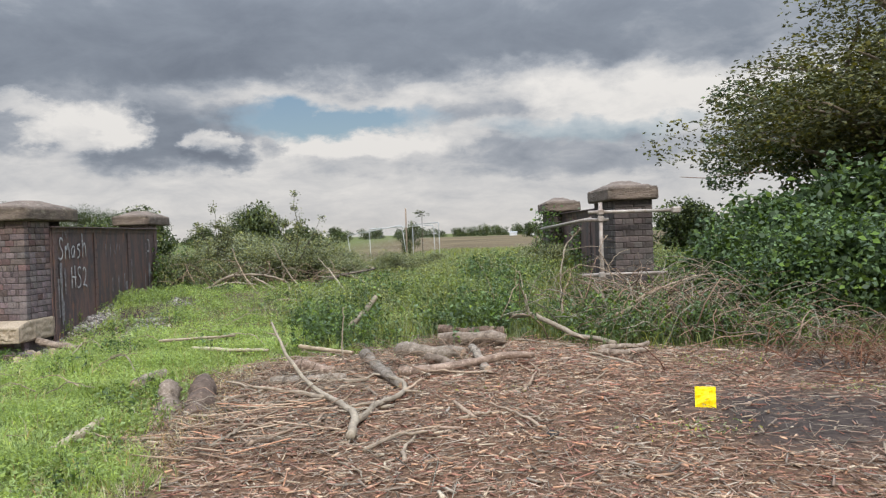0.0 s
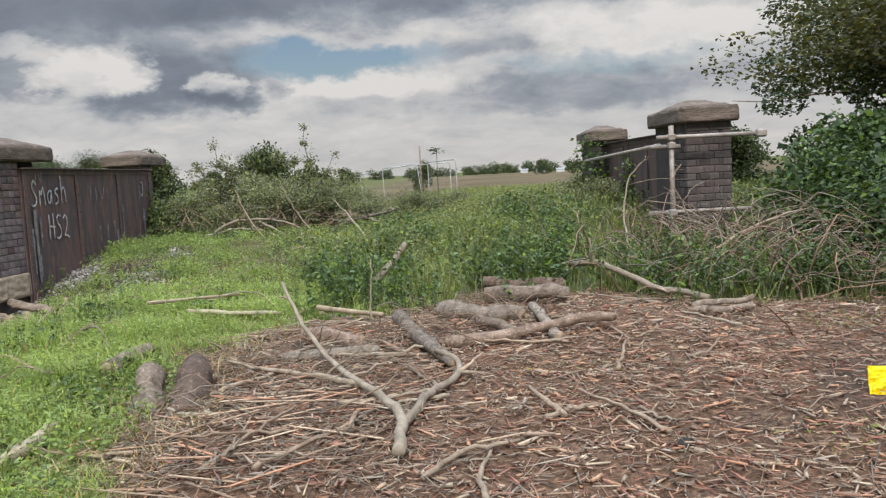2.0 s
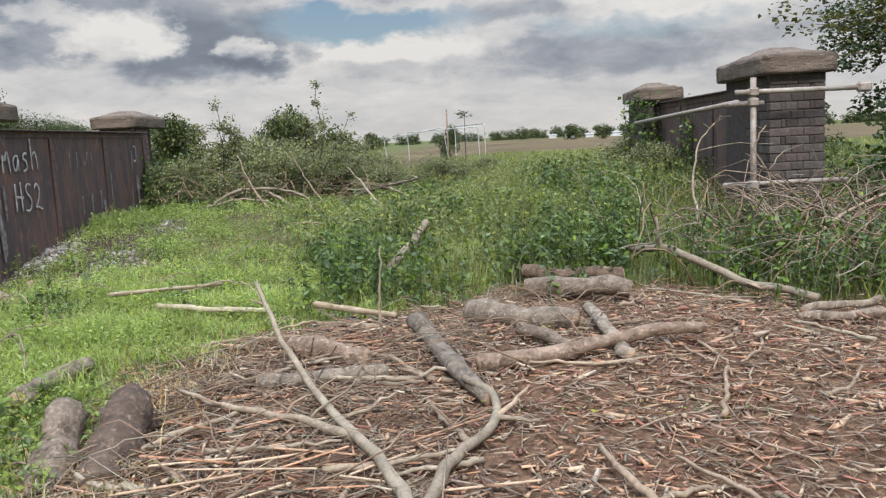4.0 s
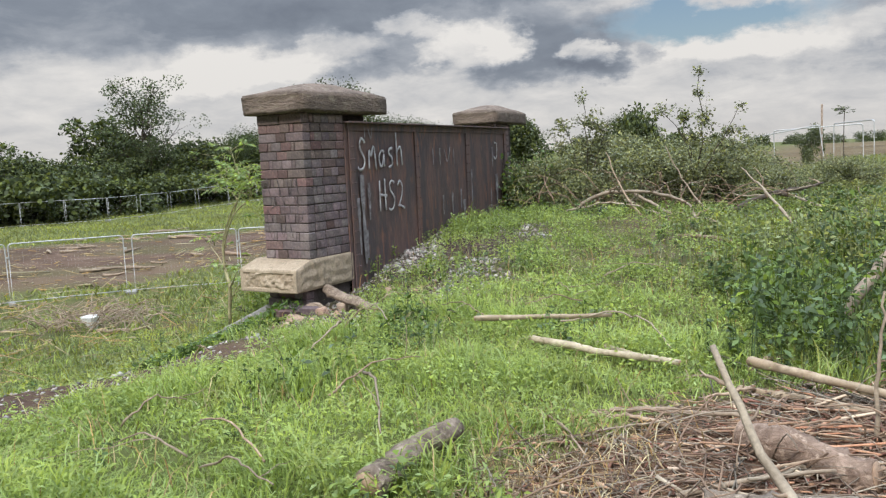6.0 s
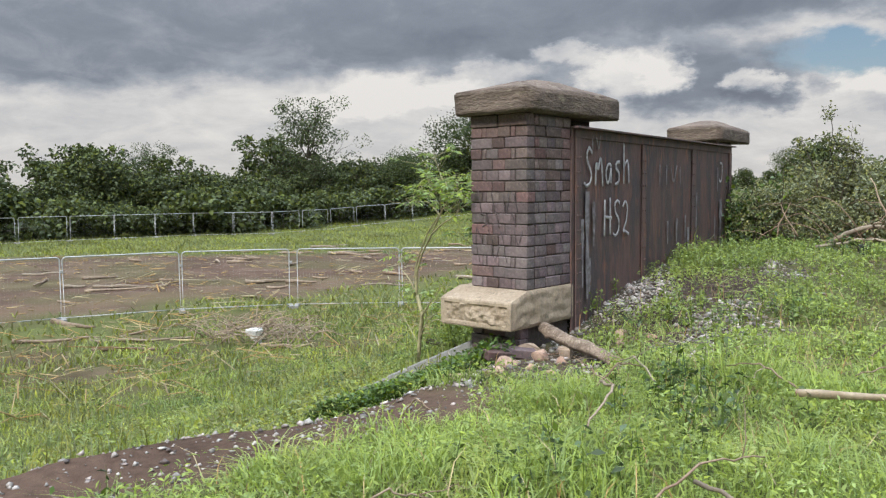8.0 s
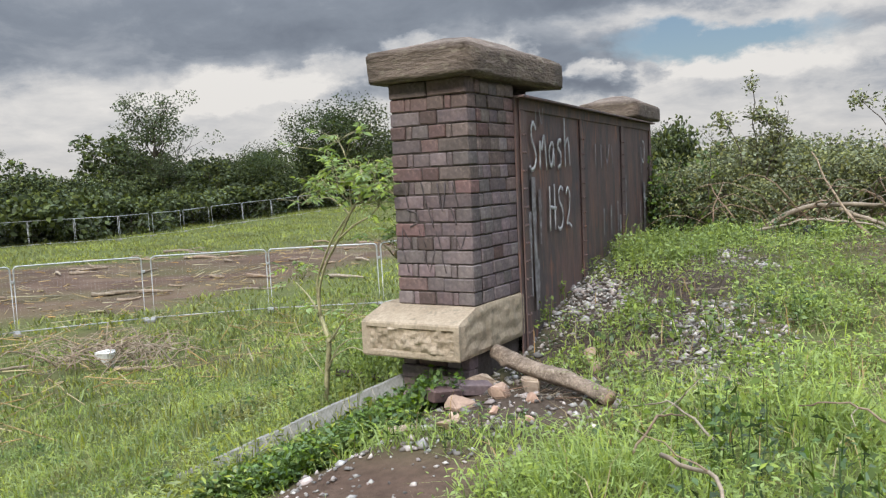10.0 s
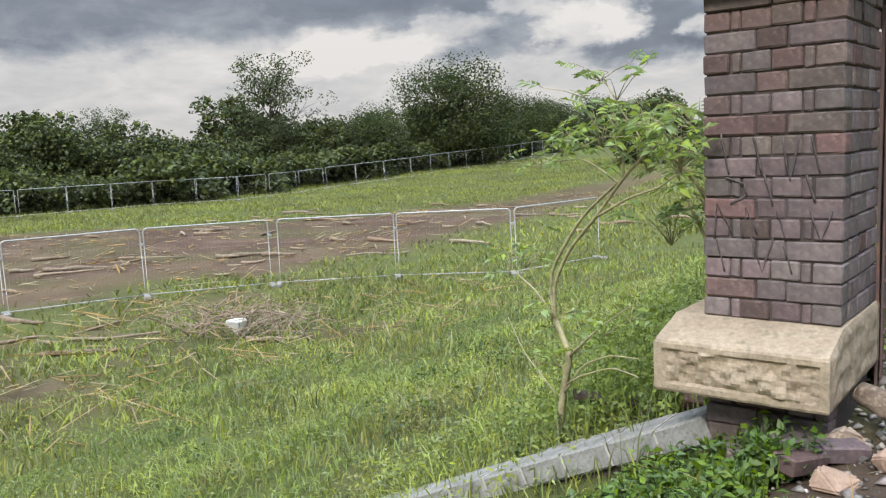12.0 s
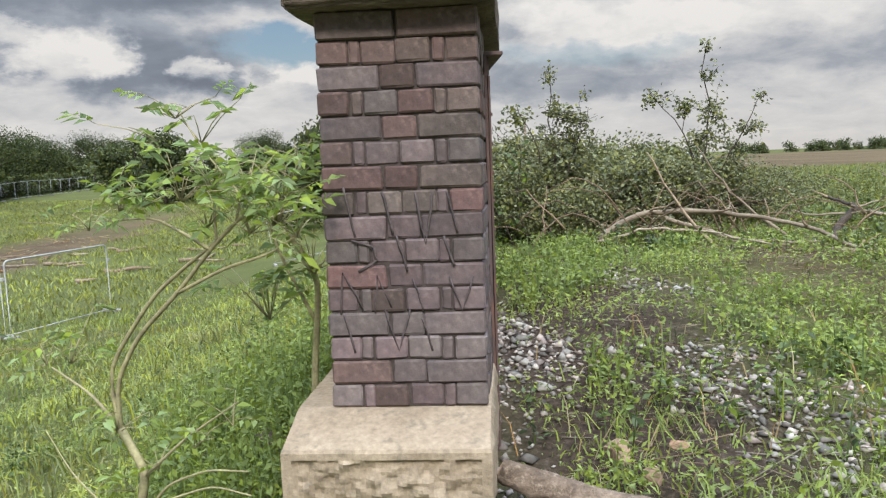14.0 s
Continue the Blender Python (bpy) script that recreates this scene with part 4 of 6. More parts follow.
for i in range(42):
    y = -26 + i * 4.0 + rt.uniform(-1.5, 1.5)
    rise = 1.0 + 0.16 * math.sin(i * 0.9) + 0.10 * math.sin(i * 2.3 + 1)
    x = float(np.interp(y, HEDGE_Y, HEDGE_X))
    plant(low_bush, x - 1.5 + rt.uniform(-1.2, 0.8), y, rt.uniform(0.8, 1.35), rt.uniform(0, 360))
    plant(round_tree, x - 8 + rt.uniform(-2.5, 2.5), y + 2, rt.uniform(0.66, 0.92) * rise, rt.uniform(0, 360))
    plant(rt.choice((round_tree, tall_tree)), x - 5 + rt.uniform(-1.5, 1.5), y, rt.uniform(0.55, 0.85), rt.uniform(0, 360))
    if i % 3:
        plant(tall_tree, x - 14 + rt.uniform(-3, 3), y + 1, rt.uniform(0.8, 1.15) * rise, rt.uniform(0, 360))
for x, y, s, m in ((-84.6, 51.5, 0.74, loose_tree), (-80, 46, 0.55, loose_tree), (-72.5, 63.5, 0.62, loose_tree), (-69, 74, 0.72, oak), (-70, 103, 0.85, oak), (-76, 122, 0.8, oak), (-82, 150, 0.9, oak), (-90.5, 189.5, 0.98, oak), (-64, 199.5, 1.0, oak), (-78, 200, 0.75, round_tree), (-72, 204, 0.7, round_tree), (-54, 205, 0.7, round_tree), (-100, 180, 0.8, round_tree), (-46, 208, 0.6, round_tree), (-108, 176, 0.9, oak)):
    plant(m, x, y, s, rt.uniform(0, 360))
for i in range(130):
    x = -190 + i * 3.6 + rt.uniform(-4, 4)
    plant(far_tree, x, 430 + rt.uniform(-30, 60), rt.uniform(0.5, 0.85), rt.uniform(0, 360))
for x, y, s, q, m in ((-17.6, 57.3, 0.52, 1.75, round_tree), (-20.0, 57.8, 0.42, 1.8, round_tree), (-15.6, 58.2, 0.36, 1.7, round_tree), (-12.1, 93, 0.28, 1.9, round_tree), (-40, 85, 0.85, 1.15, round_tree), (-44.5, 86, 0.75, 1.1, round_tree), (4.2, 220, 0.55, 1.0, round_tree), (13, 228, 0.45, 1.0, round_tree), (20, 236, 0.55, 1.0, round_tree), (5.0, 26, 0.28, 1.0, round_tree), (6.0, 27.5, 0.27, 1.0, round_tree)):
    plant(m, x, y, s, rt.uniform(0, 360), squash=q)

# the tall trees and the bushes beside the bark clearing
near_tree = settle(tree("ash_tree", "leafy dark green tree beside the clearing", "tree", 5.0, 3.3, 0.4, 34000, 0.08, LEAF_TREE, 33, bark=BARK, limbs=22, clumps=150, clump_size=0.09), 9.0, 21.0)
near_tree.scale = (1.55, 1.55, 1.22)
willow = settle(tree("willow_tree", "dense olive-green tree hanging over the clearing", "tree", 9.0, 3.0, 0.5, 62000, 0.095, LEAF_OLIVE, 41, bark=BARK, limbs=34, clumps=340, clump_size=0.19), 8.1, 16.6)
willow.scale = (1.2, 1.2, 0.78)
elder = settle(tree("elder_bush", "dark green leafy bush at the clearing edge", "bush", 1.05, 1.0, 0.0, 9500, 0.07, LEAF_SHRUB, 51, limbs=14, clumps=60, group="clearing bushes"), 3.7, 10.9)
for x, y, s in ((4.6, 11.6, 1.1), (5.4, 10.4, 1.1), (6.0, 13.5, 1.2), (4.5, 13.6, 1.1), (3.8, 11.9, 0.95), (7.0, 11.5, 0.9), (6.4, 9.6, 1.25), (3.0, 11.6, 0.55), (5.2, 12.8, 1.1), (6.9, 13.8, 1.7), (8.2, 11.4, 1.8), (6.2, 15.8, 1.7), (7.6, 10.2, 1.4), (3.25, 11.7, 1.0), (3.6, 11.0, 1.2), (3.9, 11.9, 1.4), (4.4, 12.8, 1.6), (3.4, 12.7, 1.2), (5.4, 14.5, 2.1), (6.4, 14.8, 2.4), (4.3, 11.3, 1.35), (4.9, 11.0, 1.4), (5.6, 10.7, 1.55), (4.7, 12.5, 1.5), (6.3, 11.2, 1.8), (5.5, 12.2, 1.7)):
    plant(elder, x, y, s, rt.uniform(0, 360))

bramble = settle(tree("bramble_bush", "tangled green bramble mound by the parapet", "bush", 1.1, 1.35, 0.0, 10500, 0.052, LEAF_BRAMBLE, 61, limbs=24, clumps=110, group="bramble mounds", clump_size=0.13), -6.2, 17.6)
for x, y, s in ((-5.0, 18.6, 0.75), (-6.9, 19.4, 1.05), (-4.4, 20.2, 0.7), (-5.9, 21.5, 0.85), (-3.4, 22.5, 0.5), (-2.4, 24, 0.45), (0.9, 16.2, 0.7), (0.8, 18.6, 0.8), (-7.2, 16.9, 0.75), (-5.3, 17.2, 0.8), (-4.6, 17.7, 0.72), (-6.5, 17.0, 0.72), (-4.9, 19.2, 0.95), (-3.9, 18.6, 0.6), (-6.0, 18.9, 1.05), (-3.0, 20.4, 0.6)):
    plant(bramble, x, y, s, rt.uniform(0, 360))


PALE_MORTAR = material("pale_mortar", (0.48, 0.46, 0.43), 0.9, second=(0.36, 0.34, 0.32), scale=12, bump=0.3)


# ---- tubes beside the right-hand pier ----
def scaffold_rail():
    t = thing("scaffold_rail", "grey scaffold tube handrail before the brick pier", "railing", (1.05, 12.0, 0))
    g = float(ground_detail(1.05, 12.0))
    part("post", tubes_mesh("post", [([(0.18, 0, g - 0.1), (0.18, 0, 1.97)], 0.030)], TUBE_STEEL, 8), None, t)
    for z, x0, x1, y0, y1 in ((1.83, 0.0, 1.25, -0.05, 0.25), (1.72, -0.05, 0.3, 0.05, 0.1), (0.92, -0.1, 1.15, 0.05, 0.25)):
        part("rail", tubes_mesh("rail", [([(x0, y0, z), (x1, y1, z)], 0.026)], TUBE_STEEL, 8), None, t)
    part("rail", tubes_mesh("rail", [([(-0.55, 4.2, 1.62), (0.05, 0.1, 1.74)], 0.026)], TUBE_STEEL, 8), None, t)
    for z in (1.83, 1.73, 0.92):
        part("coupler", box(bmesh.new(), 0.135, 0.225, -0.05, 0.06, z - 0.04, z + 0.04, 0.012), TUBE_STEEL, t)
    part("end_fitting", box(bmesh.new(), 1.23, 1.36, 0.20, 0.30, 1.78, 1.88, 0.02), TUBE_STEEL, t)
    return t


scaffold_rail()


# ---- logs, sticks, branches ----
def gz(x, y):
    return float(ground_detail(x, y))


def log(name, label, a, b, r0, r1, seed, mat=BARK, ends=True, wiggle=0.03, sag=0.0, group="cut logs", category="log", n=9):
    """A crooked log with rough bark and pale sawn ends."""
    t = thing(name, label, category, (a[0], a[1], a[2]), 0, group)
    line = bend_line((0, 0, 0), (b[0] - a[0], b[1] - a[1], b[2] - a[2]), n, sag, wiggle, seed)
    r = np.random.RandomState(seed + 5)
    k = np.linspace(0, n - 1, n * 3)
    line = np.stack([np.interp(k, np.arange(n), line[:, c]) for c in range(3)], 1)
    for _ in range(3):
        line[1:-1] = (line[:-2] + 2 * line[1:-1] + line[2:]) / 4
    m, sides = len(line), 14
    v, q, t3 = tube_arrays(line, np.linspace(r0, r1, m) * (1 + 0.07 * np.sin(k * r.uniform(1.2, 2.2) + r.uniform(0, 6))), sides, True)
    # bark ridges run along the stem, knots swell here and there
    ridge = 1 + 0.09 * r.uniform(-1, 1, sides)[None, :] + 0.07 * r.uniform(-1, 1, (m, sides))
    for _ in range(max(1, m // 9)):
        i0, j0 = r.randint(1, m - 1), r.randint(sides)
        ridge[i0, j0] += 0.35
        ridge[i0 - 1, j0] += 0.15
    body = v[:m * sides].reshape(m, sides, 3)
    v[:m * sides] = (line[:, None] + (body - line[:, None]) * ridge[..., None]).reshape(-1, 3)
    part("bark", bulk_mesh("bark", v, q, t3, mat, True), None, t)
    if ends:
        for p, d, r in ((line[0], line[0] - line[1], r0), (line[-1], line[-1] - line[-2], r1)):
            d = d / np.linalg.norm(d)
            part("cut_end", tubes_mesh("cut_end", [([p + d * 0.001, p + d * 0.006], r * 0.86)], CUTWOOD, 10, False), None, t, "pale sawn end")
    return t


def lying(x0, y0, x1, y1, r, lift0=0.0, lift1=0.0):
    return (x0, y0, gz(x0, y0) + r * 0.8 + lift0), (x1, y1, gz(x1, y1) + r * 0.8 + lift1)


for i, (x0, y0, x1, y1, r0, r1, l0, l1) in enumerate((
        (-1.72, 9.05, -1.09, 7.55, 0.068, 0.05, 0.06, 0.0),
        (-1.02, 10.45, -0.19, 10.35, 0.055, 0.05, 0.13, 0.10),
        (-0.99, 10.12, -0.17, 9.95, 0.085, 0.075, 0.02, 0.02),
        (-1.36, 9.25, -0.62, 9.0, 0.088, 0.075, 0.0, 0.0),
        (-1.2, 8.1, 0.15, 8.55, 0.055, 0.03, 0.02, 0.05),
        (-2.45, 8.50, -1.92, 8.34, 0.075, 0.07, 0.0, 0.0),
        (-0.98, 8.72, -0.66, 8.35, 0.045, 0.04, 0.04, 0.02),
        (-0.53, 9.15, -0.32, 8.25, 0.04, 0.045, 0.10, 0.0),
        (-3.57, 7.32, -3.61, 8.05, 0.065, 0.05, 0.06, 0.03),
        (0.85, 9.05, 1.40, 9.15, 0.035, 0.03, 0.02, 0.05),
        (0.88, 9.10, 1.45, 9.35, 0.03, 0.025, 0.06, 0.10),
        (-2.45, 7.85, -1.75, 8.1, 0.05, 0.045, 0.0, 0.0))):
    a, b = lying(x0, y0, x1, y1, r0, l0, l1)
    log("cut_log", "grey-brown cut log lying on chipped bark", a, b, r0, r1, 100 + i, wiggle=0.055)

# the two sawn stumps standing askew at the grass edge
log("sawn_stump", "sawn brown stump leaning at the grass edge", (-2.98, 6.62, gz(-2.98, 6.62) - 0.08), (-3.14, 7.08, 0.30), 0.125, 0.085, 7, wiggle=0.02, group="sawn stumps", category="stump")
log("sawn_stump", "split brown stump leaning against another", (-2.72, 6.62, gz(-2.72, 6.62) - 0.06), (-2.88, 7.22, 0.31), 0.14, 0.10, 8, mat=BARK_BROWN, wiggle=0.03, group="sawn stumps", category="stump")
log("cut_log", "weathered log beside the brick pier", (-6.90, 11.22, 0.24), (-5.98, 10.76, 0.15), 0.052, 0.043, 15, mat=BARK, wiggle=0.02)

for i, (x0, y0, x1, y1, r, l0, l1) in enumerate((
        (-4.45, 9.80, -3.60, 10.15, 0.026, 0.17, 0.17), (-3.98, 9.68, -2.96, 9.45, 0.030, 0.09, 0.10), (-3.62, 9.85, -3.25, 9.62, 0.03, 0.05, 0.05),
        (-2.60, 9.52, -1.92, 9.32, 0.035, 0.10, 0.08), (-3.33, 6.22, -3.37, 5.55, 0.055, 0.05, 0.02), (-2.62, 9.35, -1.95, 9.2, 0.03, 0.0, 0.02))):
    r *= 0.75
    a, b = lying(x0, y0, x1, y1, r, l0, l1)
    log("stripped_pole", "pale stripped pole lying in the grass", a, b, r, r * 0.75, 140 + i, mat=POLE, group="stripped poles", category="pole", wiggle=0.015)


def branch(label, line, r0, r1, twigs=0, seed=0, name="dead_branch", mat=DEADWOOD):
    """A bare branch with side twigs, one thing."""
    r = np.random.RandomState(seed)
    t = thing(name, label, "branch", line[0], 0, "bare branches")
    pts = np.asarray(line, float) - np.asarray(line[0], float)
    k = np.linspace(0, len(pts) - 1, len(pts) * 4)
    fine = np.stack([np.interp(k, np.arange(len(pts)), pts[:, c]) for c in range(3)], 1)
    for _ in range(2):
        fine[1:-1] = (fine[:-2] + 2 * fine[1:-1] + fine[2:]) / 4
    fine[1:-1] += r.normal(0, 0.006, fine[1:-1].shape)
    part("limb", tubes_mesh("limb", [(fine, np.linspace(r0, r1, len(fine)))], mat, 7, True, 0.08), None, t)
    for i in range(twigs):
        q = fine[r.randint(len(fine) // 4, len(fine) - 1)]
        e = q + np.array([r.normal(0, 0.22), r.normal(0, 0.22), abs(r.normal(0, 0.12))])
        part("twig", tubes_mesh("twig", [(bend_line(q, e, 6, 0, 0.1, seed * 9 + i), np.linspace(r1 * 0.9, r1 * 0.3, 6))], DEADWOOD, 5), None, t)
    return t


def on(x, y, h=0.03):
    return (x, y, gz(x, y) + h)


branch("long bare forked branch rising from the bark chips", [on(-1.23, 5.77, 0.05), on(-1.28, 6.3, 0.08), on(-1.60, 6.90, 0.07), (-1.99, 7.45, 0.26), (-2.25, 7.7, 0.50), (-2.42, 7.87, 0.78)], 0.036, 0.011, 5, 1)
branch("curved bare branch lying on bark chips", [on(-1.26, 6.2, 0.06), on(-1.20, 6.75, 0.06), on(-1.02, 7.2, 0.06), on(-1.08, 7.58, 0.08), on(-1.25, 7.75, 0.1)], 0.03, 0.02, 2, 2)
branch("bare side branch lying on bark chips", [on(-1.66, 6.98, 0.06), on(-2.0, 7.2, 0.08), on(-2.35, 7.25, 0.10), on(-2.75, 7.5, 0.12)], 0.026, 0.01, 4, 3)
branch("thin upright twig in the grass", [on(-1.95, 8.9, 0), (-1.95, 8.92, 0.5), (-1.93, 8.95, 0.82)], 0.012, 0.005, 0, 4)
branch("thick broken branch poking from nettles", [on(-2.25, 10.6, 0.15), (-2.05, 11.2, 0.62), (-1.98, 11.35, 0.74)], 0.045, 0.035, 0, 5)
branch("bleached crooked branch before the pier", [on(0.6, 11.2, 0.2), (0.62, 11.9, 0.95), (0.70, 12.1, 1.35), (0.95, 12.2, 1.6)], 0.014, 0.006, 5, 6)
branch("bleached twisted branch before the pier", [on(1.3, 11.4, 0.2), (1.35, 11.6, 0.9), (1.15, 11.7, 1.3), (1.3, 11.8, 1.5)], 0.013, 0.006, 5, 7)
branch("bent branch across the brush pile", [on(1.2, 10.2, 0.35), (1.7, 10.8, 0.75), (2.5, 11.3, 0.95), (3.0, 11.6, 0.9)], 0.018, 0.007, 5, 8)
branch("fallen grey branch by the nettles", [on(-0.1, 11.0, 0.2), on(0.2, 10.4, 0.3), on(0.65, 9.9, 0.15), on(1.1, 9.5, 0.1)], 0.035, 0.03, 3, 9)
branch("arched bare twig in the grass", [on(-3.9, 10.0, 0.15), (-3.55, 10.15, 0.42), (-3.25, 9.9, 0.40), on(-3.05, 9.6, 0.15)], 0.007, 0.004, 0, 10)
branch("thin twig in the grass", [on(-4.3, 8.3, 0.2), on(-4.0, 8.0, 0.28), on(-3.7, 7.6, 0.2)], 0.009, 0.004, 1, 11)
branch("thin twig in the grass", [on(-5.3, 9.4, 0.2), on(-5.0, 9.0, 0.28), on(-4.9, 8.6, 0.2)], 0.009, 0.004, 1, 12)
branch("bare fallen branch before the brambles", [on(-6.05, 15.7, 0.12), on(-5.75, 15.8, 0.30), on(-5.2, 15.85, 0.36), on(-4.75, 15.6, 0.30), on(-4.35, 15.2, 0.22), on(-4.1, 14.6, 0.05)], 0.030, 0.014, 6, 13)
branch("bare fallen branch before the brambles", [on(-5.5, 16.5, 0.28), on(-5.05, 16.1, 0.16), on(-4.8, 15.75, 0.07), on(-4.45, 15.45, 0.06), on(-4.0, 15.3, 0.07), on(-3.6, 15.3, 0.04)], 0.024, 0.012, 4, 14)
branch("thin fallen branch before the brambles", [on(-6.1, 15.5, 0.10), on(-5.6, 15.7, 0.20), on(-5.1, 15.5, 0.18), on(-4.7, 15.1, 0.08)], 0.015, 0.007, 3, 24)
branch("upright bare branch before the brambles", [on(-5.05, 15.5, 0.05), (-5.35, 15.6, 0.95), (-5.60, 15.75, 1.45)], 0.018, 0.006, 3, 15)
branch("leaning bare branch before the brambles", [on(-4.30, 15.9, 0.08), (-4.7, 16.3, 1.0), (-5.0, 16.5, 1.5)], 0.016, 0.006, 3, 25)
branch("dark fallen branch on the weeds", [on(-4.0, 15.7, 0.06), (-3.75, 16.1, 0.76), (-3.45, 16.5, 0.84), (-3.25, 17.3, 0.84), (-3.15, 18.2, 0.86)], 0.042, 0.016, 6, 16, mat=BARK_DARK)
branch("dark forked limb of the fallen branch", [(-3.5, 16.4, 0.82), (-3.1, 16.8, 0.70), (-2.75, 17.6, 0.66), (-2.6, 18.2, 0.64)], 0.03, 0.012, 3, 19, mat=BARK_DARK)
branch("pale prop under the fallen branch", [(-3.4, 16.5, 0.80), (-2.95, 15.8, 0.70), on(-2.7, 15.3, 0.02)], 0.02, 0.012, 1, 20)
branch("bleached broken stick on the ground", [on(-2.45, 15.3, 0.08), on(-2.2, 14.9, 0.08), on(-2.0, 14.4, 0.05)], 0.03, 0.018, 1, 21)
branch("bleached broken stick on the ground", [on(-4.3, 14.9, 0.06), on(-4.0, 14.6, 0.08), on(-3.8, 14.5, 0.05)], 0.03, 0.018, 1, 22)
branch("bleached broken stick on the ground", [on(-4.0, 13.4, 0.08), on(-3.5, 13.2, 0.12), on(-3.15, 12.9, 0.06)], 0.025, 0.015, 1, 17)
branch("tall leaning bare branch", [on(-3.0, 14.2, 0.05), (-3.4, 14.8, 0.95), (-3.75, 15.3, 1.2)], 0.02, 0.006, 3, 18)

rs = np.random.RandomState(17)
for i in range(12):
    x, y, a = rs.uniform(-6.2, -3.6), rs.uniform(6.8, 12.5), rs.uniform(0, 6.28)
    l = rs.uniform(0.15, 0.35)
    branch("thin dry twig caught in the grass", [on(x - l * math.cos(a), y - l * math.sin(a), 0.10), on(x, y, 0.22), on(x + l * math.cos(a), y + l * math.sin(a), 0.16)], 0.006, 0.003, 1, 200 + i)


def stick_field(name, label, x, y, length, width, mat, lift=0.02, tilt=0.12, category="bark chips"):
    """Loose splinters as small prisms lying about, too many to count."""
    n = len(x)
    a = rs.uniform(0, 6.283, n)
    up = rs.normal(0, tilt, n)
    d = np.stack([np.cos(a) * np.cos(up), np.sin(a) * np.cos(up), np.sin(up)], 1)
    s = np.stack([-np.sin(a), np.cos(a), rs.normal(0, 0.3, n)], 1)
    u = np.cross(d, s)
    c = np.stack([x, y, ground_detail(x, y) + np.abs(rs.normal(0, lift, n)) + 0.004], 1)
    L, w = (length / 2)[:, None], width[:, None]
    ring = lambda p, k: [p + s * w * k, p - s * w * k, p + u * w * 0.9 * k]
    v = np.stack(ring(c - d * L, 1.0) + ring(c + d * L, 0.7), 1).reshape(-1, 3)
    k = np.arange(n)[:, None] * 6
    q = np.concatenate([k + [0, 1, 4, 3], k + [1, 2, 5, 4], k + [2, 0, 3, 5]])
    t = np.concatenate([k + [0, 2, 1], k + [3, 4, 5]])
    return tagged(part(name, bulk_mesh(name, v, q, t, mat)), label, category, kind="stuff")


def scatter(n, x0, x1, y0, y1, keep):
    x, y = rs.uniform(x0, x1, n), rs.uniform(y0, y1, n)
    ok = rs.uniform(0, 1, n) < keep(x, y)
    return x[ok], y[ok]


x, y = scatter(54000, -3.6, 5.5, -2.0, 11.5, lambda x, y: (0.3 + 0.7 * smoothstep(0.6, 2.2, y)) * zones(x, y)[0] * (1 - 0.75 * scorch_and_shade(x, y)))
stick_field("bark_chippings", "reddish brown chipped bark covering the ground", x, y, rs.gamma(1.8, 0.035, len(x)) + 0.015, rs.gamma(2.0, 0.0017, len(x)) + 0.0013, MULCH)
x, y = scatter(30000, -3.6, 5.5, -2.0, 11.5, lambda x, y: (1 - 0.6 * smoothstep(0.8, 2.6, x)) * (0.3 + 0.7 * smoothstep(0.6, 2.2, y)) * zones(x, y)[0] * (1 - 0.85 * scorch_and_shade(x, y)))
stick_field("pale_chippings", "pale wood chips scattered over the bark", x, y, rs.gamma(1.6, 0.03, len(x)) + 0.015, rs.gamma(1.6, 0.0026, len(x)) + 0.0015, PALECHIP)
x, y = scatter(5600, -3.9, 5.5, -2.0, 11.8, lambda x, y: (0.3 + 0.7 * smoothstep(0.6, 2.2, y)) * np.clip(zones(x, y)[0] * 1.2 + 0.05, 0, 1))
stick_field("loose_twigs", "grey-brown twigs strewn over the bark chips", x, y, rs.gamma(2.0, 0.09, len(x)) + 0.06, rs.uniform(0.0016, 0.0045, len(x)), TWIGS, 0.04, 0.16, "twigs")
x, y = scatter(2300, -3.9, -1.2, 5.4, 9.6, lambda x, y: 0.9 * zones(x, y)[0])
stick_field("brushwood", "dry brushwood heaped round the stumps", x, y, rs.gamma(2.2, 0.085, len(x)) + 0.06, rs.uniform(0.0016, 0.0055, len(x)), TWIGS, 0.03, 0.20, "twigs")

for i in range(58):
    # broken sticks strewn between stumps and logs
    x, y = rs.uniform(-2.9, 1.2), rs.uniform(5.3, 9.9)
    if i > 30:
        x, y = rs.normal(-1.9, 0.6), rs.normal(7.0, 0.9)
    ang, ln = rs.uniform(0, 6.283), rs.uniform(0.25, 0.85)
    dx, dy = 0.5 * ln * math.cos(ang), 0.5 * ln * math.sin(ang)
    kx, ky = rs.normal(0, 0.07, 2) * ln
    rad = rs.uniform(0.007, 0.020)
    branch("broken bare stick among the bark chips", [on(x - dx, y - dy, rad + 0.01), on(x + kx, y + ky, rad + rs.uniform(0.01, 0.06)), on(x + dx, y + dy, rad + rs.uniform(0.0, 0.09))], rad, rad * 0.55, 0, 300 + i)
